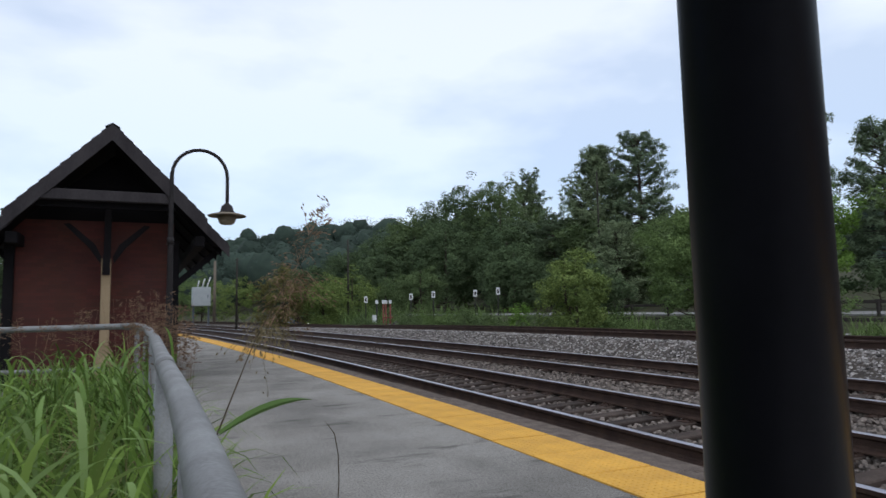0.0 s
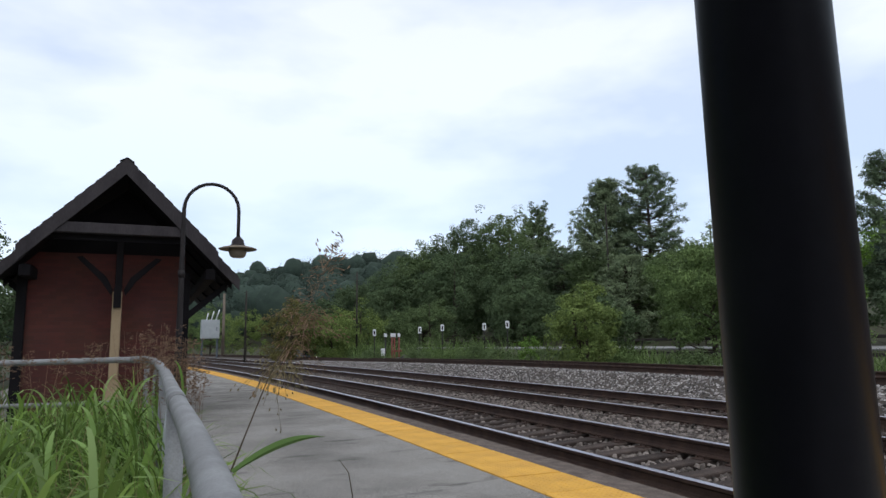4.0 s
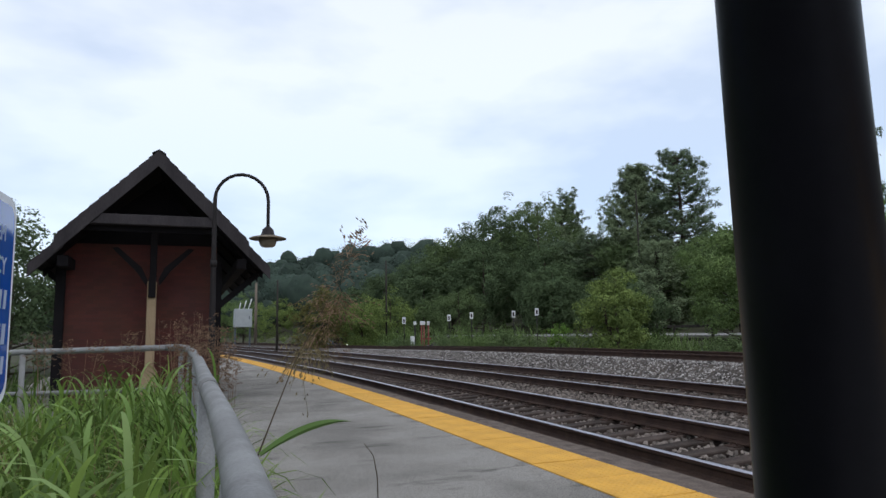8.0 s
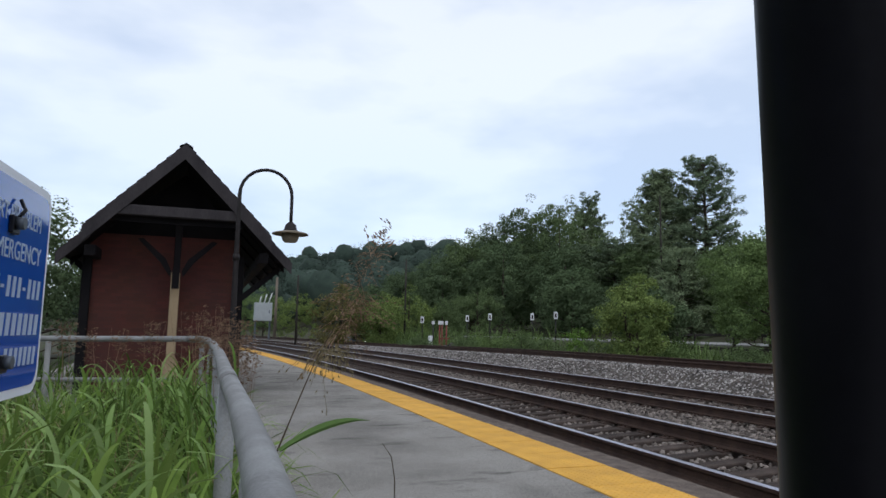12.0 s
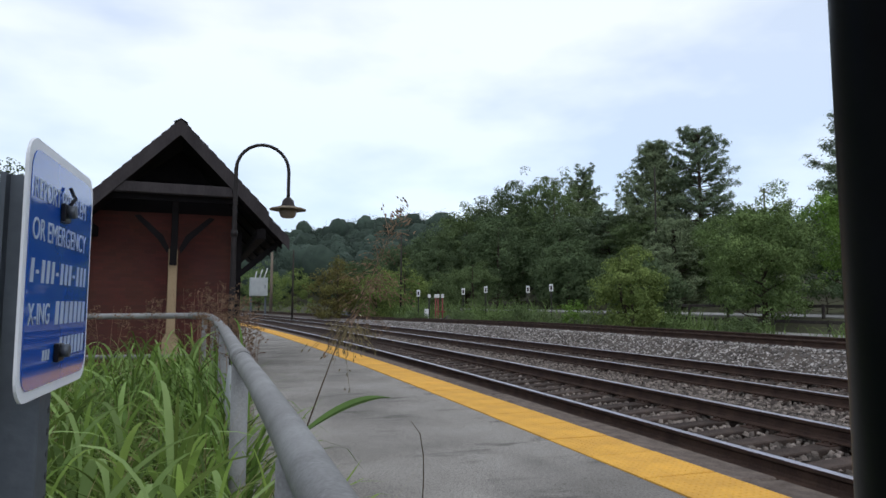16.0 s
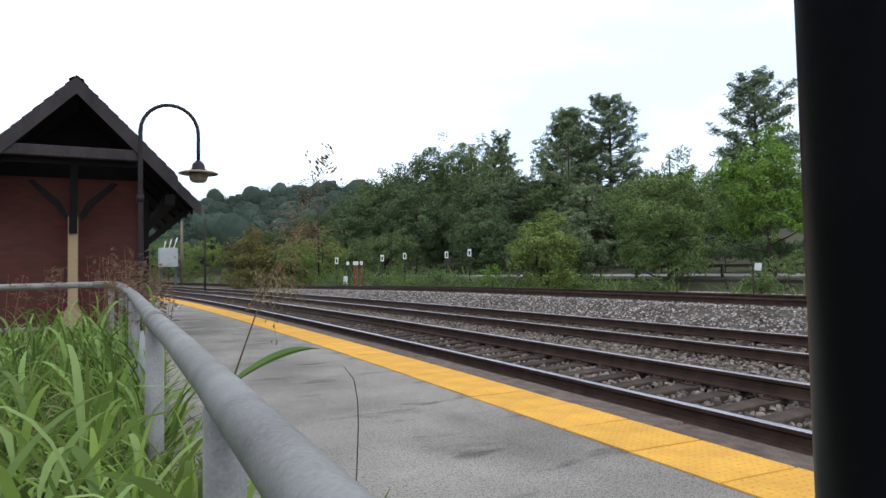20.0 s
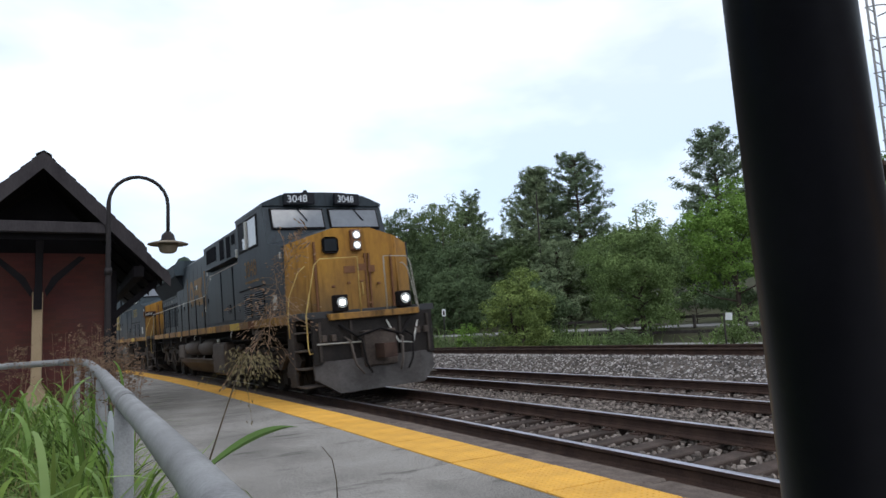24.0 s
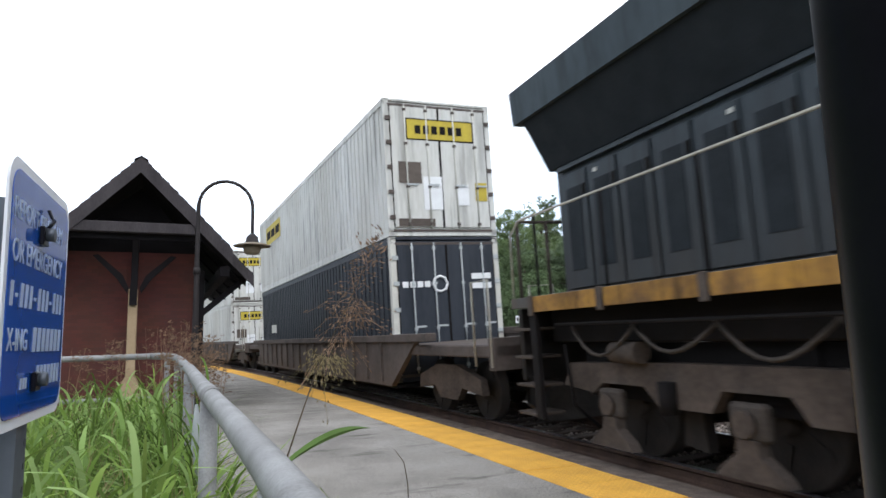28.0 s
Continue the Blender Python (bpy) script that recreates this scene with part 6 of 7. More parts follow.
        part("grab_rail", ntube(foot + [(sg * (1.48 if sg < 0 else 1.02), -1.0, 1.75), (sg * (1.24 if sg < 0 else 0.92), -0.98, 2.72), (sg * (1.12 if sg < 0 else 0.84), -0.98, 2.84), (sg * 0.30, -0.98, 2.86), (sg * 0.30, -0.98, 1.74)], 0.013, 8), hm, t)
        # steps
        for i in range(4):
            part("step", nbox(min(sg * 1.1, sg * 1.5), max(sg * 1.1, sg * 1.5), -0.72 + 0.04 * i, -0.22, 0.30 + 0.36 * i, 0.335 + 0.36 * i, 0.005), M_TANK, t, "worn step tread")
        part("step_plate", nbox(min(sg * 1.44, sg * 1.5), max(sg * 1.44, sg * 1.5), -0.20, 0.18, 0.30, 1.66), M_STEP, t, "dusty step side plate")
        part("step_back", nbox(min(sg * 1.06, sg * 1.10), max(sg * 1.06, sg * 1.10), -0.75, -0.2, 0.28, 1.66), M_STEP, t)
        db = part("ditch_light_box", nbox(sg * 0.72 - 0.14, sg * 0.72 + 0.14, -1.02, -0.80, 1.76, 2.10, 0.02), M_UNDER, t)
        part("reflector", ntube([(sg * 0.72, -1.02, 1.94), (sg * 0.72, -1.04, 1.94)], [0.12, 0.11], 16), M_CHROME, db)
        part("ditch_light", ntube([(sg * 0.72, -1.04, 1.94), (sg * 0.72, -1.055, 1.94)], [0.062, 0.045], 14), lamp_glow, db, "lit ditch light" if first else "unlit ditch light")
    # headlights
    hx = 0.06
    hb = part("headlight_box", nbox(hx - 0.125, hx + 0.125, -0.21, -0.08, 3.08, 3.56, 0.03), M_RUST, t, "rusty edged headlight housing")
    for zz in (3.43, 3.20):
        part("reflector", ntube([(hx, -0.22, zz), (hx, -0.236, zz)], [0.10, 0.092], 16), M_CHROME, hb)
        part("headlight", ntube([(hx, -0.236, zz), (hx, -0.25, zz)], [0.06, 0.045], 14), lamp_glow, hb, "lit headlight" if first else "unlit headlight")
    nw = part("nose_window_frame", nbox(-0.72, -0.36, -0.175, -0.12, 3.04, 3.40, 0.06), M_UNDER, t)
    part("nose_window", nbox(-0.68, -0.40, -0.182, -0.174, 3.09, 3.35, 0.003), M_SLOT, nw, "dark nose window")
    for xx, zz, w_ in ((-0.28, 2.66, 0.26), (0.04, 2.70, 0.22), (0.30, 2.66, 0.16)):
        part("nose_marking", nbox(xx, xx + w_, -0.184, -0.16, zz - 0.06, zz + 0.09), M_RUST, t, "worn dark marking")
    for x0, y0, x1, y1 in ((-1.04, -0.115, -1.04, -0.085), (1.04, -0.115, 1.04, -0.085)):
        part("nose_corner", ntube([(x0, y0, 1.75), (x1, y1, 3.40)], 0.022, 8), M_LOCOY, t)
    for xx, zz in ((-0.58, 2.30), (-0.22, 2.36), (0.08, 2.38), (0.5, 2.32), (-0.30, 1.92), (0.26, 1.90)):
        part("nose_fitting", nbox(xx, xx + 0.07, -0.20, -0.15, zz, zz + 0.05, 0.006), M_RUST, t)
    part("door_handle", ntube([(0.12, -0.17, 2.1), (0.12, -0.22, 2.12), (0.12, -0.22, 2.36), (0.12, -0.17, 2.38)], 0.012, 6), M_HANDY, t)
    part("roof_horn", ntube([(-0.2, 2.4, 4.70), (-0.2, 2.4, 4.84), (-0.2, 2.1, 4.86)], [0.03, 0.03, 0.06], 8), M_UNDER, t)
    part("roof_rail", ntube([(0.1, 1.9, 4.70), (0.1, 1.9, 4.81), (0.6, 1.9, 4.81), (0.6, 1.9, 4.68)], 0.014, 6), M_PALE, t)
    # number boards and lettering
    if first:
        for xx, rz in ((-0.96, -12), (0.23, 12)):
            m = pose(xx + 0.32, 1.32, 4.53, 0, 0, rz)
            nb = part("number_board", nbox(-0.36, 0.36, -0.04, 0.04, -0.14, 0.14, 0.01, m), M_BLACK, t)
            words("number", number, 0.24, m @ pose(-0.29, -0.045, -0.085, 90, 0, 0), M_SIGNWHITE, nb)
    else:
        for sg in (-1, 1):
            m = pose(sg * 1.27, 0.02, 2.88, 0, 0, sg * 32)
            nb = part("number_board", nbox(-0.31, 0.31, -0.06, 0.03, -0.135, 0.135, 0.02, m), M_RUST, t, "rusty framed number board")
            part("board_face", nbox(-0.27, 0.27, -0.064, -0.06, -0.10, 0.10, 0, m), M_BLACK, nb)
            words("number", number, 0.19, m @ pose(-0.235, -0.067, -0.067, 90, 0, 0), M_PALE, nb)
    ml = M_LOGO1 if first else M_LOGO
    words("number", number, 0.56, pose(-W - 0.008, 3.32, 2.87, 90, 0, -90), ml, t, 0.002, squeeze=1.0)
    words("number", number, 0.56, pose(W + 0.008, 2.02, 2.87, 90, 0, 90), ml, t, 0.002, squeeze=1.0)
    if first:
        for i in range(4):
            part("marking", nprism([(2.06 + 0.31 * i, 2.70 + 0.02 * (i % 2)), (2.34 + 0.31 * i, 2.71), (2.33 + 0.31 * i, 2.775), (2.05 + 0.31 * i, 2.76)], -W - 0.012, -W - 0.006, "x"), ml, t, "plain bar where small writing stands")
    # equipment blocks behind the cab, engine hood, radiators
    part("hood", nbox(-1.20, 1.20, 3.955, 8.72, 1.735, 3.55, 0.02), paint, t, "equipment hood with doors")
    part("hood_top", nprism([(-1.205, 3.57), (-1.38, 3.59), (-1.38, 4.32), (-1.05, 4.48), (1.05, 4.48), (1.38, 4.32), (1.38, 3.59), (1.205, 3.57)], 3.955, 8.72, "y"), paint, t)
    part("engine_hood", nprism([(-1.14, 1.735), (-1.14, 4.22), (-0.9, 4.40), (0.9, 4.40), (1.14, 4.22), (1.14, 1.735)], 8.725, 15.6, "y"), paint, t, "long engine hood")
    part("radiator_body", nbox(-1.10, 1.10, 15.605, 19.8, 1.735, 4.0, 0.02), M_LOCO, t)
    part("radiator", nprism([(-1.48, 3.96), (-1.51, 4.38), (-1.27, 4.53), (1.27, 4.53), (1.51, 4.38), (1.48, 3.96)], 13.75, 20.12, "y"), M_LOCO2, t, "faded overhanging radiator hood")
    # dark sooty intake; shade under the overhang is put into its colour too
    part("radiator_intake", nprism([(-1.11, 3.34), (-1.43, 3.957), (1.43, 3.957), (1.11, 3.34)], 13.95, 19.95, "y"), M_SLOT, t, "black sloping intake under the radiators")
    part("exhaust", nbox(-0.4, 0.4, 10.2, 11.2, 4.405, 4.57, 0.03), M_UNDER, t)
    for yy in (11.9, 13.0, 14.0):
        part("roof_hatch", nbox(-0.75, 0.75, yy, yy + 0.8, 4.405, 4.47, 0.02), paint, t)
    for sg in (-1, 1):
        q = lambda base, e0, e1: (min(sg * (base + e0), sg * (base + e1)), max(sg * (base + e0), sg * (base + e1)))
        for y0, y1, z0, z1 in ((3.98, 4.32, 3.64, 4.24), (4.60, 4.95, 3.94, 4.22), (5.16, 5.60, 3.65, 4.24), (5.92, 6.42, 3.68, 4.26), (6.95, 8.30, 3.76, 4.20)) if first else ((4.30, 4.68, 3.62, 4.22), (6.30, 6.75, 3.64, 4.22), (7.60, 8.35, 3.60, 4.22)):
            part("grille", nbox(*q(1.381, 0.0, 0.014), y0, y1, z0, z1, 0.003), M_GRILLE, t, "dark grille")
            part("grille_frame", nbox(*q(1.381, 0.0, 0.006), y0 - 0.04, y1 + 0.04, z0 - 0.04, z1 + 0.04, 0.002), paint, t)
        for yy in (5.69, 7.19) if first else ():
            part("door_gap", nbox(*q(1.20, 0.0, 0.014), yy, yy + 0.10, 1.9, 3.42), M_GRILLE, t, "dark gap between hood doors")
        for yy, w_ in ((4.0, 0.80), (4.84, 0.82), (5.82, 1.34), (7.32, 1.30)):
            part("hood_door", nbox(*q(1.20, 0.0, 0.02), yy, yy + w_, 1.9, 3.46, 0.006), paint, t)
        louvre(t, sg * 1.222, 4.72, 5.20, 2.10, 2.37, 6, sg)
        louvre(t, sg * 1.222, 6.12, 6.56, 2.12, 2.37, 6, sg)
        for i in range(9):
            yy = 8.85 + 0.74 * i
            hd = part("hood_door", nbox(*q(1.14, 0.0, 0.022), yy, yy + 0.725, 1.85, 4.02, 0.008), paint, t)
            part("latch", nbox(*q(1.162, 0.0, 0.02), yy + 0.55, yy + 0.59, 2.6, 2.75), M_UNDER, hd)
        for i in range(7):
            yy = 15.72 + 0.57 * i
            rd = part("radiator_door", nbox(*q(1.10, 0.0, 0.03), yy, yy + 0.52, 1.84, 3.20, 0.008), M_LOCO, t)
            part("door_grille", nbox(*q(1.13, 0.0, 0.008), yy + 0.12, yy + 0.40, 2.05, 3.02), M_SLOT, rd, "dark vertical grille")
            part("hinge", nbox(*q(1.13, 0.0, 0.018), yy + 0.01, yy + 0.06, 2.9, 3.02), M_UNDER, rd)
        part("rain_strip", nbox(*q(1.10, 0.0, 0.06), 15.7, 19.7, 3.26, 3.30), M_LOCO, t)
        for yy in (16.9, 18.9):
            part("pale_plate", nbox(*q(1.13, 0.0, 0.008), yy, yy + 0.07, 3.10, 3.14), M_PALE, t)
        for xx in (1.38, 0.95, 0.5):
            part("end_stanchion", ntube([(sg * xx, 20.42, 1.70), (sg * xx, 20.42, 2.78)], 0.024, 6), M_TRUCK, t)
        part("end_rail", ntube([(sg * 1.38, 20.42, 2.78), (sg * 0.5, 20.42, 2.78)], 0.02, 6), M_TRUCK, t)
        for i in range(4):
            part("rear_step", nbox(*sorted((sg * 1.1, sg * 1.5)), 20.05, 20.5, 0.36 + 0.34 * i, 0.395 + 0.34 * i, 0.005), M_TRUCK, t)
        part("rear_step_plate", nbox(*sorted((sg * 1.44, sg * 1.5)), 19.9, 20.04, 0.34, 1.66), M_UNDER, t)
        # the maker's large side marking as plain shapes: a ring, three bars, an hourglass
        y1_, k_, zc, hh_ = (12.64, 2.36, 3.10, 0.47) if first else (13.80, 3.54, 3.02, 0.63)
        m2 = sorted((sg * 1.165, sg * 1.172))
        rw = k_ * 0.165
        ring_c = y1_ - rw
        bm = bmesh.new()
        outer = [(ring_c + rw * math.cos(radians(a_)), zc + hh_ * math.sin(radians(a_))) for a_ in range(0, 360, 20)]
        inner = [(ring_c + rw * 0.50 * math.cos(radians(a_)), zc + hh_ * 0.45 * math.sin(radians(a_))) for a_ in range(0, 360, 20)]
        for i in range(18):
            j = (i + 1) % 18
            prism(bm, [outer[i], outer[j], inner[j], inner[i]], m2[0], m2[1], "x")
        part("marking", bm, ml, t, "faded yellow ring marking")
        for i, z_ in enumerate((-0.92, -0.18, 0.56)):
            yb = y1_ - k_ * 0.37 - 0.02 * i
            part("marking", nprism([(yb, zc + hh_ * z_), (yb - k_ * 0.28, zc + hh_ * z_), (yb - k_ * 0.28, zc + hh_ * (z_ + 0.42)), (yb, zc + hh_ * (z_ + 0.42))], m2[0], m2[1], "x"), ml, t, "faded yellow bar marking")
        yx = y1_ - k_ * 0.66
        wx = k_ * 0.34
        part("marking", nprism([(yx, zc - hh_), (yx - wx, zc - hh_), (yx - wx * 0.70, zc), (yx - wx, zc + hh_), (yx, zc + hh_), (yx - wx * 0.12, zc)], m2[0], m2[1], "x"), ml, t, "faded yellow hourglass marking")
        if first:
            for yy in (10.08, 10.52):
                part("marking", ntube([(m2[0], yy, 2.28), (m2[1], yy, 2.28)], 0.085, 12), ml, t, "small round orange marking")
            for yy, ys in ((9.82, 1), (12.98, -1)):
                part("marking", nprism([(yy, 2.42), (yy + 0.10 + 0.14 * (ys > 0), 2.42), (yy + 0.10 + 0.14 * (ys > 0), 2.52), (yy + 0.10, 2.52), (yy + 0.10, 3.72), (yy, 3.72)], *sorted((sg * 1.166, sg * 1.174)), "x"), ml, t)
        for yy, zz in ((9.3, 3.5), (13.9, 2.75), (11.2, 3.2), (8.6, 3.3), (9.9, 2.35)):
            part("pale_plate", nbox(*sorted((sg * 1.225, sg * 1.232)) if yy < 9.2 else sorted((sg * 1.175, sg * 1.181)), yy, yy + 0.14, zz, zz + 0.16), M_PALE, t)
        # handrail along the walkway: high by the blocks, then dropping to the hood
        rail_ = [(sg * 1.47, 3.95, 3.36), (sg * 1.47, 7.55, 3.32), (sg * 1.47, 7.8, 3.26), (sg * 1.47, 8.15, 2.86), (sg * 1.47, 8.5, 2.78), (sg * 1.47, 20.2, 2.76), (sg * 1.47, 20.45, 2.6), (sg * 1.47, 20.47, 1.8)]
        part("handrail", ntube(rail_, 0.014, 8), M_HAND, t, "pale handrail along the walkway")
        for i in range(9):
            yy = 8.6 + 1.4 * i
            part("stanchion", ntube([(sg * 1.47, yy, 1.70), (sg * 1.47, yy, 2.77)], 0.016, 6), M_UNDER, t)
        # pipe run and small gear under the sill
        part("sill_pipe", ntube([(sg * 1.40, 0.6, 1.44), (sg * 1.40, 6.0, 1.42), (sg * 1.40, 14.4, 1.40), (sg * 1.40, 19.6, 1.44)], 0.018, 6), M_UNDER, t)
        part("jacking_plate", nbox(*sorted((sg * 1.50, sg * 1.525)), 2.72, 3.22, 1.60, 1.79, 0.008), M_RUST, t, "rusty jacking plate on the sill")
        part("jacking_bracket", nbox(*sorted((sg * 1.40, sg * 1.48)), 2.84, 3.06, 1.45, 1.60, 0.012), M_TANK, t)
        part("sill_pipe", ntube([(sg * 1.36, 0.9, 1.33), (sg * 1.36, 5.6, 1.31)], 0.016, 6), M_UNDER, t)
        for i, yy in enumerate((5.3, 9.6, 12.2, 15.6)):
            part("junction_box", nbox(*sorted((sg * 1.30, sg * 1.45)), yy, yy + 0.16 + 0.07 * (i % 3), 1.34 - 0.05 * (i % 2), 1.52, 0.012), M_WHEEL, t)
        for yy in (5.0, 10.2, 12.9):
            part("hook", ntube([(sg * 1.50, yy, 1.60), (sg * 1.54, yy, 1.50), (sg * 1.53, yy + 0.05, 1.42), (sg * 1.50, yy + 0.07, 1.47)], 0.012, 5), M_HAND, t, "pale cable hook")
        # reservoirs, tank side
        for yy in (8.08, 10.60):
            part("air_reservoir", ntube([(sg * 1.22, yy, 1.15), (sg * 1.22, yy + 0.09, 1.15), (sg * 1.22, yy + 1.91, 1.15), (sg * 1.22, yy + 2.0, 1.15)], [0.17, 0.25, 0.25, 0.17], 20), M_TANK, t, "dusty air reservoir")
            for dy in (0.3, 1.7):
                part("strap", nbox(min(sg * 1.1, sg * 1.34), max(sg * 1.1, sg * 1.34), yy + dy - 0.05, yy + dy + 0.05, 0.80, 0.90), M_TANK, t)
        part("tank_block", nbox(*sorted((sg * 0.92, sg * 1.43)), 6.35, 7.95, 0.34, 1.29, 0.07), M_TANK, t, "square filler end of the fuel tank")
        part("tank_ledge", nbox(*sorted((sg * 1.0, sg * 1.44)), 7.97, 13.0, 0.765, 0.80, 0.006), M_TANK, t)
        part("filler_cap", ntube([(sg * 1.40, 7.2, 1.27), (sg * 1.40, 7.2, 1.40)], 0.05, 10), M_PALE, t)
        part("equipment_box", nbox(*sorted((sg * 0.9, sg * 1.42)), 13.0, 14.05, 0.80, 1.28, 0.03), M_TANK, t)
        part("lifting_lug", nbox(*sorted((sg * 1.40, sg * 1.5)), 2.4, 2.75, 1.28, 1.54, 0.02), M_TANK, t)
        part("brake_hose", ntube([(sg * 1.35, 3.6, 1.2), (sg * 1.38, 3.2, 1.05), (sg * 1.35, 2.6, 1.15), (sg * 1.35, 1.8, 1.02), (sg * 1.3, 1.0, 1.18)], 0.022, 6), M_UNDER, t)
        for k in range(4):
            y0 = 14.9 + 1.12 * k
            part("traction_cable", ntube([(sg * (1.30 + 0.05 * math.sin(q * math.pi / 8)), y0 + 1.16 * q / 8, 1.40 - (0.26 + 0.05 * (k % 2)) * math.sin(q * math.pi / 8)) for q in range(9)], 0.020, 6), M_STEP, t, "hanging traction cable")
    part("fuel_tank", nprism([(-0.98, 0.28), (0.98, 0.28), (1.34, 0.64), (1.38, 0.764), (0.9, 0.764), (0.9, 1.3), (-0.9, 1.3), (-0.9, 0.764), (-1.38, 0.764), (-1.34, 0.64)], 6.3, 14.1, "y"), M_TANK, t, "dusty brown fuel tank")
    # black blocks added in the gaps beside the tank, in place of shade
    for y0, y1 in ((5.72, 5.95), (13.95, 14.3)):
        part("underframe_shade_block", nbox(-0.7, 0.7, y0, y1, 0.36, 1.21, 0.03), M_UNDER, t, "black block added under the frame to stand for shade")
    part("tank_end", nprism([(6.3, 0.30), (6.3, 1.25), (6.0, 1.25), (6.0, 0.7)], -1.0, 1.0, "x"), M_TANK, t)
    loco_truck(t, 3.15 if first else 2.75, 0 if first else 1)
    loco_truck(t, 17.0, 0 if first else 1)
    # pilot, plough, coupler, hoses at both ends
    for ys, sgn in ((-0.85, -1), (20.5, 1)):
        part("pilot", nbox(-1.36, 1.36, min(ys, ys + 0.1 * sgn), max(ys, ys + 0.1 * sgn), 0.75, 1.66, 0.01), M_WHEEL, t, "grimy dark pilot plate")
        for xx in (-1.22, -0.55, 0.55, 1.22):
            part("pilot_rib", nbox(xx - 0.025, xx + 0.025, *sorted((ys + 0.1 * sgn, ys + 0.15 * sgn)), 0.80, 1.58), M_STEP, t)
        bm = bmesh.new()
        o = [(-1.34, ys), (-0.94, ys + 0.22 * sgn), (0.94, ys + 0.22 * sgn), (1.34, ys)]
        lo_ = [bm.verts.new((x, y_ + 0.10 * sgn, 0.46 if abs(x) > 1.2 else 0.17)) for x, y_ in o]
        hi_ = [bm.verts.new((x, y_, 0.80)) for x, y_ in o]
        lo2 = [bm.verts.new((x, y_ - 0.03 * sgn, 0.46 if abs(x) > 1.2 else 0.17)) for x, y_ in o]
        hi2 = [bm.verts.new((x, y_ - 0.05 * sgn, 0.80)) for x, y_ in o]
        for i in range(3):
            bm.faces.new((lo_[i], lo_[i + 1], hi_[i + 1], hi_[i]))
            bm.faces.new((lo2[i], hi2[i], hi2[i + 1], lo2[i + 1]))
            bm.faces.new((hi_[i], hi_[i + 1], hi2[i + 1], hi2[i]))
            bm.faces.new((lo_[i], lo2[i], lo2[i + 1], lo_[i + 1]))
        part("plough", bm, M_PLOUGH, t, "dusty grey snow plough")
        part("coupler", nprism([(ys, 0.78), (ys + 0.75 * sgn, 0.78), (ys + 0.75 * sgn, 1.06), (ys, 1.06)], -0.14, 0.14, "x"), M_RAIL, t, "rusty coupler")
        part("anticlimber", nbox(-1.0, 1.0, min(ys, ys + 0.22 * sgn), max(ys, ys + 0.22 * sgn), 1.60, 1.73, 0.01), M_STRIPE if first and sgn < 0 else M_UNDER, t)
        for i, xx in enumerate((-0.7, -0.45, 0.45, 0.7)):
            part("air_hose", ntube([(xx, ys + 0.1 * sgn, 1.25), (xx, ys + 0.42 * sgn, 1.15), (xx * 0.9, ys + 0.46 * sgn, 0.7), (xx * 0.7, ys + 0.5 * sgn, 0.5)], 0.022, 6), M_UNDER if i % 2 else M_TANK, t)
        for i, xx in enumerate((-1.15, -0.95, 0.95, 1.15)):
            part("hose_bracket", nbox(xx - 0.05, xx + 0.05, min(ys, ys + 0.2 * sgn), max(ys, ys + 0.2 * sgn), 1.18, 1.32, 0.01), M_TRUCK, t)
        part("draft_box", nbox(-0.36, 0.36, min(ys, ys + 0.32 * sgn), max(ys, ys + 0.32 * sgn), 0.62, 1.34, 0.02), M_TRUCK, t)
        part("cable", ntube([(-0.8, ys + 0.12 * sgn, 1.5), (-0.5, ys + 0.3 * sgn, 1.24), (0.0, ys + 0.34 * sgn, 1.36), (0.5, ys + 0.3 * sgn, 1.2), (0.8, ys + 0.12 * sgn, 1.5)], 0.028, 6), M_UNDER, t)
        part("cable", ntube([(0.25, ys + 0.12 * sgn, 1.52), (0.4, ys + 0.34 * sgn, 1.05), (0.75, ys + 0.3 * sgn, 1.0), (1.0, ys + 0.1 * sgn, 1.45)], 0.018, 6), M_PALE, t, "pale jumper cable")
        part("cut_lever", ntube([(-1.3, ys + 0.16 * sgn, 1.15), (-0.3, ys + 0.22 * sgn, 1.12), (0.2, ys + 0.3 * sgn, 1.2)], 0.018, 6), M_HAND, t)
    return t


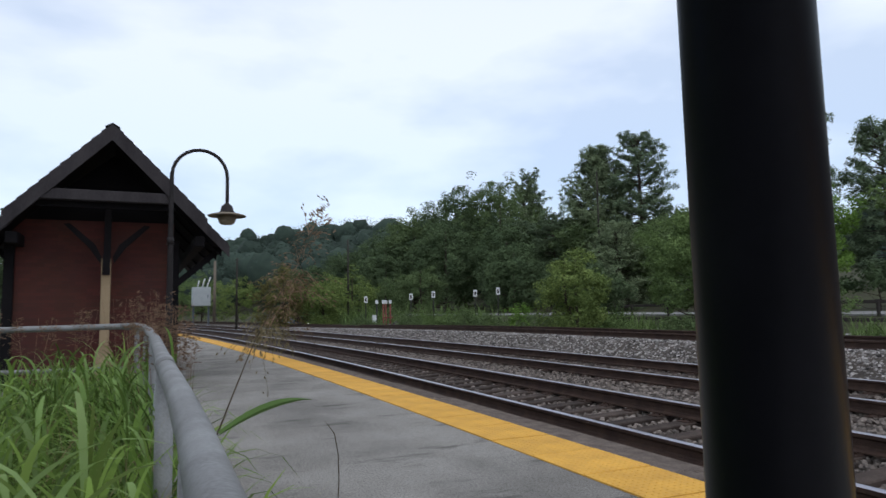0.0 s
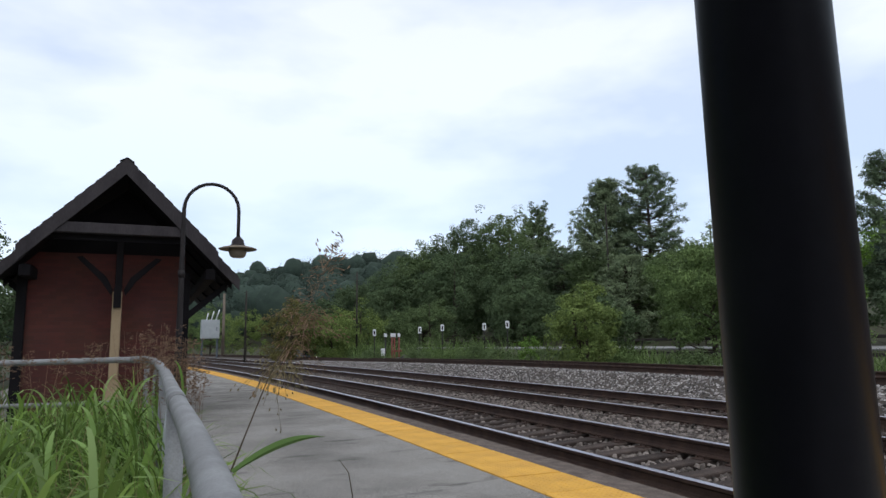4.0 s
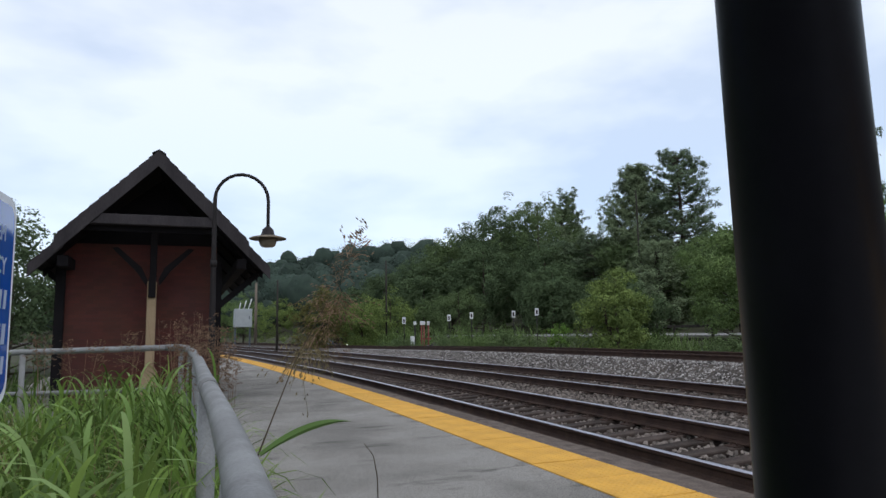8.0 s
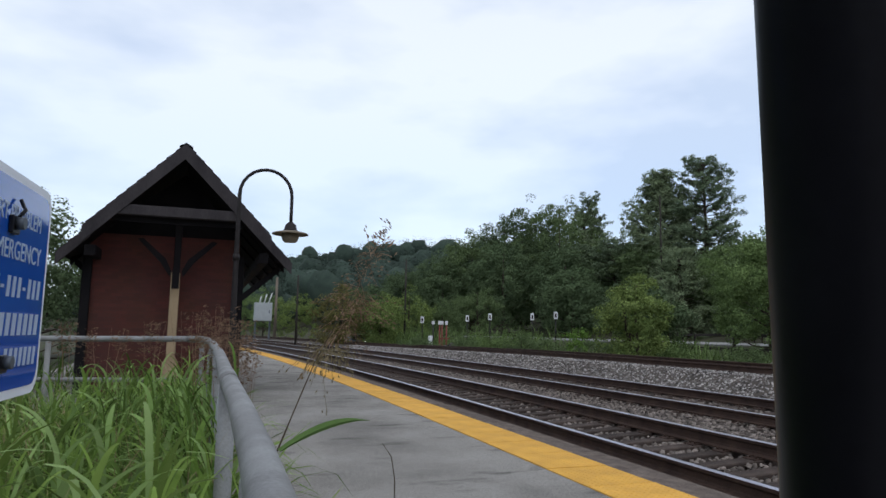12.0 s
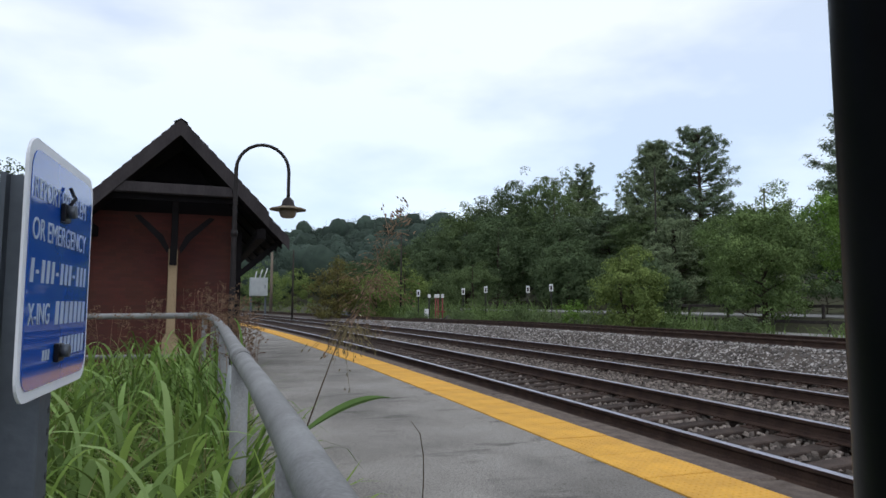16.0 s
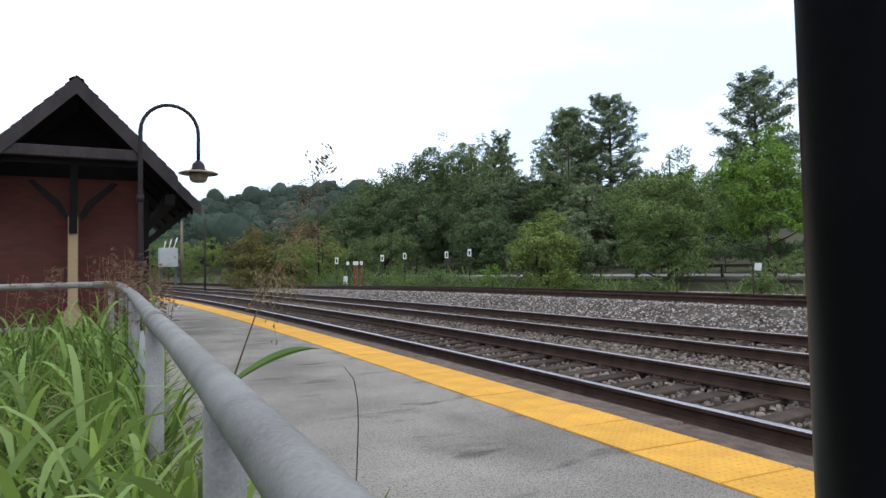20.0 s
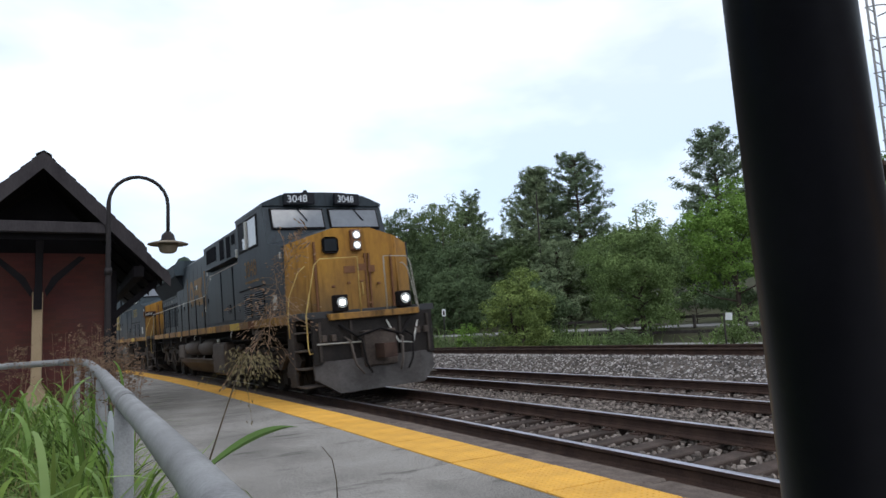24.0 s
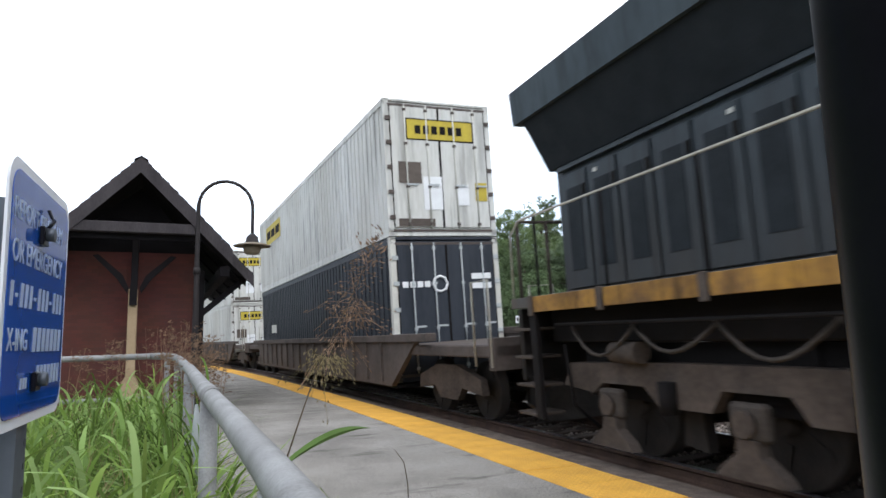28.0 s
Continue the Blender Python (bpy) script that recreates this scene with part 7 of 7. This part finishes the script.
def container(length, colour, label, badge):
    """A ribbed domestic container: frame, ribbed sides, end doors with locking bars."""
    t = thing("container", Matrix.Identity(4), label, "container", "containers")
    H, w = 2.89, 1.22
    pale = colour is M_CWHITE
    part("floor_frame", nbox(-w, w, 0, length, 0, 0.14, 0.01), colour, t)
    part("roof", nbox(-w, w, 0, length, H - 0.06, H, 0.01), colour, t)
    for sg in (-1, 1):
        a, b = sorted((sg * (w - 0.05), sg * (w - 0.02)))
        part("side_wall", nbox(a, b, 0.05, length - 0.05, 0.14, H - 0.06), colour, t, "ribbed container side")
        ribs = bmesh.new()
        y = 0.3
        while y < length - 0.2:
            box(ribs, *sorted((sg * (w - 0.021), sg * w)), y, y + 0.11, 0.16, H - 0.12)
            y += 0.30
        part("ribs", ribs, colour, t)
        part("top_rail", nbox(*sorted((sg * (w - 0.04), sg * (w + 0.004))), 0, length, H - 0.14, H - 0.055), colour, t)
        part("bottom_rail", nbox(*sorted((sg * (w - 0.04), sg * (w + 0.004))), 0, length, 0.0, 0.17), colour, t)
        for yy in (0.0, length - 0.12):
            part("corner_post", nbox(*sorted((sg * (w - 0.12), sg * (w + 0.006))), yy, yy + 0.12, 0, H), M_PALE if not pale else colour, t)
        if badge:
            part("side_label", nbox(*sorted((sg * (w + 0.002), sg * (w + 0.008))), length - 4.6, length - 1.6, 1.75, 2.45), M_CYEL, t, "yellow label with plain bars")
            for i in range(3):
                part("bar", nbox(*sorted((sg * (w + 0.008), sg * (w + 0.012))), length - 4.4 + 0.92 * i, length - 3.65 + 0.92 * i, 1.95, 2.25), M_UNDER, t)
        else:
            part("side_mark", nbox(*sorted((sg * (w + 0.002), sg * (w + 0.008))), length - 3.2, length - 2.2, 1.2, 1.5), M_PALE, t)
    for ye, s_ in ((0.02, -1), (length - 0.02, 1)):
        part("end_wall", nbox(-w + 0.1, w - 0.1, min(ye, ye - 0.04 * s_), max(ye, ye - 0.04 * s_), 0.14, H - 0.08), colour, t)
    for x0, x1 in ((-w + 0.13, -0.015), (0.015, w - 0.13)):
        ed = part("end_door", nbox(x0, x1, -0.012, 0.018, 0.18, H - 0.16, 0.006), colour, t, "container end door")
        for f in (0.3, 0.75):
            xx = x0 + (x1 - x0) * f
            part("locking_bar", ntube([(xx, -0.03, 0.15), (xx, -0.03, H - 0.12)], 0.016, 6), M_PALE if pale else M_GREYBOX, ed)
            part("bar_handle", nbox(xx - 0.02, xx + 0.22, -0.05, -0.035, 1.05, 1.09), M_GREYBOX, ed)
        for e in (x0, x1):
            part("door_gasket", nbox(e - 0.009, e + 0.009, -0.016, 0.004, 0.18, H - 0.16), M_UNDER, ed, "dark rubber door seal")
        xh = x0 - 0.05 if x0 < -0.5 else x1 + 0.05
        for i in range(5):
            part("hinge", nbox(xh - 0.05, xh + 0.07, -0.030, -0.008, 0.34 + 0.52 * i, 0.43 + 0.52 * i, 0.006), M_WELL if pale else M_GREYBOX, ed, "grimy door hinge")
        for f in (0.3, 0.75):
            xx = x0 + (x1 - x0) * f
            for zz in (0.22, 1.0, 1.9, H - 0.26):
                part("bar_guide", nbox(xx - 0.035, xx + 0.035, -0.045, -0.012, zz, zz + 0.06, 0.004), M_WELL if pale else M_GREYBOX, ed)
    for zz in (0.12, H - 0.13):
        part("end_rail", nbox(-w + 0.1, w - 0.1, -0.014, 0.01, zz - 0.03, zz + 0.02), M_WELL, t, "grimy rail above and below the doors")
    if badge:
        part("label_border", nbox(-0.75, 0.81, -0.018, -0.013, 2.02, 2.49), M_UNDER, t)
        part("end_label", nbox(-0.72, 0.78, -0.022, -0.014, 2.05, 2.46), M_CYEL, t, "yellow label with plain bars")
        for i in range(6):
            part("bar", nbox(-0.55 + 0.19 * i, -0.42 + 0.19 * i, -0.026, -0.022, 2.16, 2.34), M_UNDER, t)
        part("panel", nbox(-0.95, -0.45, -0.024, -0.014, 1.10, 1.55), M_TANK, t, "dull brown patch")
        part("panel", nbox(-0.42, 0.0, -0.024, -0.014, 0.55, 1.25), M_WHITE, t)
        part("panel", nbox(0.78, 1.05, -0.024, -0.014, 0.75, 1.15), M_CYEL, t, "yellow placard")
        part("panel", nbox(0.35, 0.62, -0.024, -0.014, 0.65, 1.10), M_WHITE, t)
        part("rust", nbox(-1.0, -0.2, -0.024, -0.014, 0.2, 0.36), M_TANK, t, "brown grime along the sill")
    else:
        for i in range(4):
            part("bar", nbox(-1.0 + 0.16 * i, -0.88 + 0.16 * i, -0.024, -0.016, 1.86, 1.98), M_WHITE, t, "white bar where writing stands")
        rg = bmesh.new()
        ring = [(-0.18 + 0.16 * math.cos(radians(a)), -0.026, 1.92 + 0.16 * math.sin(radians(a))) for a in range(0, 361, 45)]
        tube(rg, ring, 0.026, 6, False)
        part("ring_mark", rg, M_WHITE, t)
        for i in range(2):
            part("bar", nbox(0.55, 1.0, -0.024, -0.016, 2.0 - 0.2 * i, 2.12 - 0.2 * i), M_WHITE, t)
    return t


def well_car(length):
    """A low well car: side sills, end platforms, two-axle trucks."""
    t = thing("well_car", Matrix.Identity(4), "brown dusty container well car", "rail car", "well cars")
    for sg in (-1, 1):
        part("side_sill", nprism([(3.2, 1.28), (4.6, 0.42), (length - 4.6, 0.42), (length - 3.2, 1.28)], *sorted((sg * 1.30, sg * 1.40)), "x"), M_WELL, t, "dusty side sill")
        part("top_chord", nbox(*sorted((sg * 1.26, sg * 1.46)), 2.6, length - 2.6, 1.26, 1.40, 0.01), M_WELL, t)
        for i in range(16):
            yy = 5.0 + (length - 10) * i / 15
            part("sill_rib", nbox(*sorted((sg * 1.402, sg * 1.45)), yy, yy + 0.08, 0.5, 1.255), M_WELL, t)
        part("grab_rail", ntube([(sg * 1.4, 0.4, 0.9), (sg * 1.4, 0.4, 2.1), (sg * 1.4, 0.9, 2.1), (sg * 1.4, 0.9, 0.9)], 0.016, 6), M_HAND, t)
    part("well_floor", nbox(-1.28, 1.28, 4.6, length - 4.6, 0.36, 0.42), M_UNDER, t)
    for y0, y1, sg in ((0.35, 4.55, 1), (length - 4.55, length - 0.35, -1)):
        part("end_platform", nbox(-1.35, 1.35, y0, y1, 1.02, 1.20, 0.02), M_WELL, t)
        part("end_sill", nbox(-1.4, 1.4, y0 if sg > 0 else y1 - 0.15, y0 + 0.15 if sg > 0 else y1, 0.85, 1.30, 0.01), M_WELL, t)
        yc = 2.6 if sg > 0 else length - 2.6
        for k in (-0.88, 0.88):
            wheelset(t, yc + k, 0.46)
        for s2 in (-1, 1):
            part("side_frame", nprism([(yc - 1.25, 0.42), (yc - 1.2, 0.66), (yc - 0.4, 0.86), (yc + 0.4, 0.86), (yc + 1.2, 0.66), (yc + 1.25, 0.42), (yc + 0.55, 0.5), (yc + 0.35, 0.3), (yc - 0.35, 0.3), (yc - 0.55, 0.5)], *sorted((s2 * 0.98, s2 * 1.1)), "x"), M_TRUCK, t)
        part("coupler", nbox(-0.13, 0.13, min(0.0 if sg > 0 else length, y0 if sg > 0 else y1), max(0.35 if sg > 0 else length, y1 if sg < 0 else 0.36), 0.75, 1.0), M_RAIL, t)
        for xx in (-0.5, 0.5):
            part("ladder", ntube([(xx - 0.2, y0 + 0.1, 1.2), (xx - 0.2, y0 + 0.1, 2.0), (xx + 0.2, y0 + 0.1, 2.0), (xx + 0.2, y0 + 0.1, 1.2)], 0.016, 6), M_HAND, t)
    return t


CAR = 24.6
lead = locomotive("3048", True)
second = locomotive("5475", False)
TRAIN = [(lead, 0.0, 0.0), (second, 22.35, 0.0)]
cars = [well_car(CAR)]
for i in range(2):
    cars.append(copy_thing(cars[0], Matrix.Identity(4)))
low = container(16.15, M_CBLUE, "dark navy ribbed container in a well car", False)
high = container(16.15, M_CWHITE, "white ribbed container stacked on top with yellow labels", True)
white_low = copy_thing(high, Matrix.Identity(4))
white_low["label"] = "white ribbed container in a well car with yellow labels"
lows = [low, white_low, copy_thing(low, Matrix.Identity(4))]
highs = [high, copy_thing(high, Matrix.Identity(4)), copy_thing(high, Matrix.Identity(4))]
for i in range(3):
    y0 = 43.2 + CAR * i
    TRAIN.append((cars[i], y0, 0.0))
    TRAIN.append((lows[i], y0 + 4.75, 0.45))
    TRAIN.append((highs[i], y0 + 4.75, 3.36))

# ---- pieces of the track and the platform ----

def tie_mesh():
    bm = nbox(-1.28, 1.28, -0.112, 0.112, -0.19, 0.0, 0.012)
    me = bpy.data.meshes.new("tie")
    bm.to_mesh(me)
    bm.free()
    me.materials.append(M_TIE)
    return me


def plate_mesh():
    bm = nbox(-0.19, 0.19, -0.09, 0.09, 0.0, 0.016, 0.004)
    for sx in (-0.12, 0.12):
        for sy in (-0.05, 0.05):
            tube(bm, [(sx, sy, 0.01), (sx, sy, 0.045)], [0.012, 0.016], 6)
    me = bpy.data.meshes.new("tie_plate")
    bm.to_mesh(me)
    bm.free()
    me.materials.append(M_RAIL)
    return me


TIE, PLATE = tie_mesh(), plate_mesh()
for tr, d, z, rise in ((T1, 4.623, 0.041, 0.068), (T2, 8.80, 0.031, 0.085)):
    bank = -math.degrees(math.atan2(rise, 1.505))
    for i in range(130):
        s = -4.0 + 0.52 * i
        m = arc_pose(d + 0.7525 + rng.uniform(-0.03, 0.03), s, z + rise / 2 - 0.192, bank, rng.uniform(-1.2, 1.2))
        ob = new("tie", TIE)
        ob.matrix_world = m
        ob.parent = tr
    for i in range(60):
        s = -4.0 + 0.52 * i
        for dd, zz in ((d, z), (d + 1.505, z + rise)):
            ob = new("tie_plate", PLATE)
            ob.matrix_world = arc_pose(dd, s, zz - 0.194, bank)
            ob.parent = tr
    vs, fs = [], []
    for i in range(200):
        s = -4.0 + 0.52 * (130 + i)
        m = arc_pose(d + 0.7525, s, z + rise / 2 - 0.192, bank)
        vs.append(np.array([tuple(m @ Vector(p)) for p in ((-1.28, -0.11, 0), (1.28, -0.11, 0), (1.28, 0.11, 0), (-1.28, 0.11, 0), (-1.28, -0.11, -0.1), (1.28, -0.11, -0.1), (1.28, 0.11, -0.1), (-1.28, 0.11, -0.1))]))
        fs.append([(0, 1, 2, 3), (0, 4, 5, 1), (1, 5, 6, 2), (2, 6, 7, 3), (3, 7, 4, 0)])
    far = new("far_ties", joined("far_ties", vs, fs, M_TIE))
    far.parent = tr
    far["kind"] = "stuff"

# warning tiles with raised domes
TW, TL = 0.672, 0.778
bm = nbox(-TW / 2, TW / 2, -TL / 2 + 0.010, TL / 2 - 0.010, -0.03, 0.008, 0.003)
for i in range(11):
    for j in range(13):
        cx, cy = -TW / 2 + TW * (i + 0.5) / 11, -TL / 2 + TL * (j + 0.5) / 13
        lo = [bm.verts.new((cx + 0.0125 * math.cos(a), cy + 0.0125 * math.sin(a), 0.008)) for a in (k * math.pi / 3 for k in range(6))]
        hi = [bm.verts.new((cx + 0.007 * math.cos(a), cy + 0.007 * math.sin(a), 0.0128)) for a in (k * math.pi / 3 for k in range(6))]
        for k in range(6):
            bm.faces.new((lo[k], lo[(k + 1) % 6], hi[(k + 1) % 6], hi[k]))
        bm.faces.new(hi)
TILE = bpy.data.meshes.new("warning_tile")
bm.to_mesh(TILE)
bm.free()
TILE.materials.append(M_YEL)
strip = thing("warning_strip", Matrix.Identity(4), "yellow domed warning tiles along the platform edge", "warning strip", kind="structure")
for i in range(84):
    s = -4.0 + TL * i
    ob = new("warning_tile", TILE)
    ob.matrix_world = arc_pose(3.835 - TW / 2, s * (BEND + MID) / (BEND + 3.5) + 0.30, 0.0 + rng.uniform(-0.002, 0.002), rng.uniform(-0.25, 0.25))
    ob.parent = strip

# edge timbers between the tiles and the near rail
timbers = thing("edge_timbers", Matrix.Identity(4), "weathered grey timbers between the platform and the rail", "timber", kind="structure")
s = -6.0
while s < 62:
    L = rng.uniform(2.2, 2.9)
    for w0, w1, zz in ((3.90, 4.10, -0.03), (4.125, 4.36, -0.06)):
        bm = nbox(w0 - 4.1, w1 - 4.1, 0.0, L - 0.03, -0.2, 0.0, 0.014)
        me = bpy.data.meshes.new("timber")
        bm.to_mesh(me)
        bm.free()
        me.materials.append(M_TIMBER)
        ob = new("timber", me)
        ob.matrix_world = arc_pose(4.1, s, zz + rng.uniform(-0.012, 0.008), rng.uniform(-1, 1), rng.uniform(-0.25, 0.25))
        ob.parent = timbers
    s += L

# loose stones on the ballast
base_v = np.array([(-1, -1, -1), (1, -1, -1), (1, 1, -1), (-1, 1, -1), (-0.7, -0.8, 0.9), (0.8, -0.6, 0.7), (0.6, 0.7, 1.0), (-0.8, 0.6, 0.8)], float)
base_f = np.array([(4, 5, 6, 7), (0, 1, 5, 4), (1, 2, 6, 5), (2, 3, 7, 6), (3, 0, 4, 7)])


def stones_mesh(name, places, sizes, material):
    n = len(places)
    v = base_v[None] * rng.uniform(0.6, 1.25, (n, 8, 3))
    a, b = rng.uniform(0, 6.28, n), rng.uniform(-0.6, 0.6, n)
    ca, sa, cb, sb = np.cos(a)[:, None], np.sin(a)[:, None], np.cos(b)[:, None], np.sin(b)[:, None]
    x, y, z = v[..., 0] * 1.25, v[..., 1], v[..., 2] * 0.8
    y, z = cb * y - sb * z, sb * y + cb * z
    x, y = ca * x - sa * y, sa * x + ca * y
    v = np.stack([x, y, z], -1) * sizes[:, None, None] + places[:, None]
    idx = (np.arange(n)[:, None, None] * 8 + base_f[None]).reshape(-1).astype(np.int32)
    me = bpy.data.meshes.new(name)
    me.vertices.add(8 * n)
    me.vertices.foreach_set("co", v.ravel())
    me.loops.add(len(idx))
    me.loops.foreach_set("vertex_index", idx)
    me.polygons.add(len(idx) // 4)
    me.polygons.foreach_set("loop_start", np.arange(0, len(idx), 4, dtype=np.int32))
    me.materials.append(material)
    me.update(calc_edges=True)
    return me


prof_d = np.array([3.95, 4.2, 6.9, 7.6, 8.3, 11.0, 11.5, 12.55, 15.3, 16.6])
prof_z = np.array([-0.27, -0.25, -0.14, -0.22, -0.24, -0.12, -0.06, 0.36, 0.39, 0.0])
n, n_in = 96000, 52000
ss = -3 + 55 * rng.random(n) ** 1.75
dd = np.concatenate([rng.uniform(4.5, 10.85, n_in), np.where(rng.random(n - n_in) < 0.88, rng.uniform(10.5, 13.4, n - n_in), rng.uniform(13.4, 16.0, n - n_in))])
zz = np.interp(dd, prof_d, prof_z) + rng.uniform(-0.012, 0.02, n) + np.where(dd < 10.9, 0.042, 0.0) + siding_lift(dd, ss)
th = ss / (BEND + MID)
pl = np.stack([-BEND + (BEND + dd) * np.cos(th), (BEND + dd) * np.sin(th), zz], 1)
half = dd < 10.9
pebbles = new("ballast_stones", stones_mesh("ballast_stones", pl[half], rng.uniform(0.013, 0.031, half.sum()), M_STONEB))
tagged(pebbles, "loose brown crushed stones between the rails", "stones", kind="stuff")
gravel = new("gravel", stones_mesh("gravel", pl[~half], rng.uniform(0.010, 0.026, (~half).sum()), M_STONE))
tagged(gravel, "loose grey gravel between the main tracks and the siding", "gravel", kind="stuff")


# ---- what moves ----
SPEED, PASS_T, PASS_S = 12.2, 24.7, 5.02
RAILZ = 0.075


def travelled(t):
    """Metres the train still has to go to the passing point: it slows a little as it nears the platform."""
    dt = PASS_T - t
    run = SPEED * dt
    if dt > 0:
        run += 0.66 * min(dt, 3.4) ** 2 + 2 * 0.66 * 3.4 * max(0.0, dt - 3.4)
    return PASS_S + run


def train_pose(back, lift, length_mid, t):
    """A vehicle's pose: its own y = 0 lies `back` metres behind the leading cab, and it is set square to the bend at its middle."""
    s = travelled(t) + back
    sway = -0.16 * min(1.0, max(0.0, (s + length_mid) / 25.0))
    m = arc_pose(MID + sway, s + length_mid, RAILZ, BANK)
    return m @ pose(0, -length_mid, lift)


def motions():
    times = [float(q) for q in range(0, 21)] + [21 + 0.25 * q for q in range(29)]
    for ob, back, lift in TRAIN:
        half = 9.7 if ob.name.startswith("locomotive") else (CAR / 2 if ob.name.startswith("well") else CAR / 2 - 4.75)
        walk(ob, [(t, train_pose(back, lift, half, t)) for t in times])
    for w, y, r in [(c, c.location.y, c.location.z) for ob, _, _ in TRAIN for c in ob.children if c.name.startswith("wheelset")]:
        rows = [(0.0, pose(0, y, r))]
        for i in range(155):
            t = 21.0 + i / 22
            rows.append((t, pose(0, y, r, math.degrees((travelled(21.0) - travelled(t)) / 0.53) % 360, 0, 0)))
        walk(w, rows)


motions()
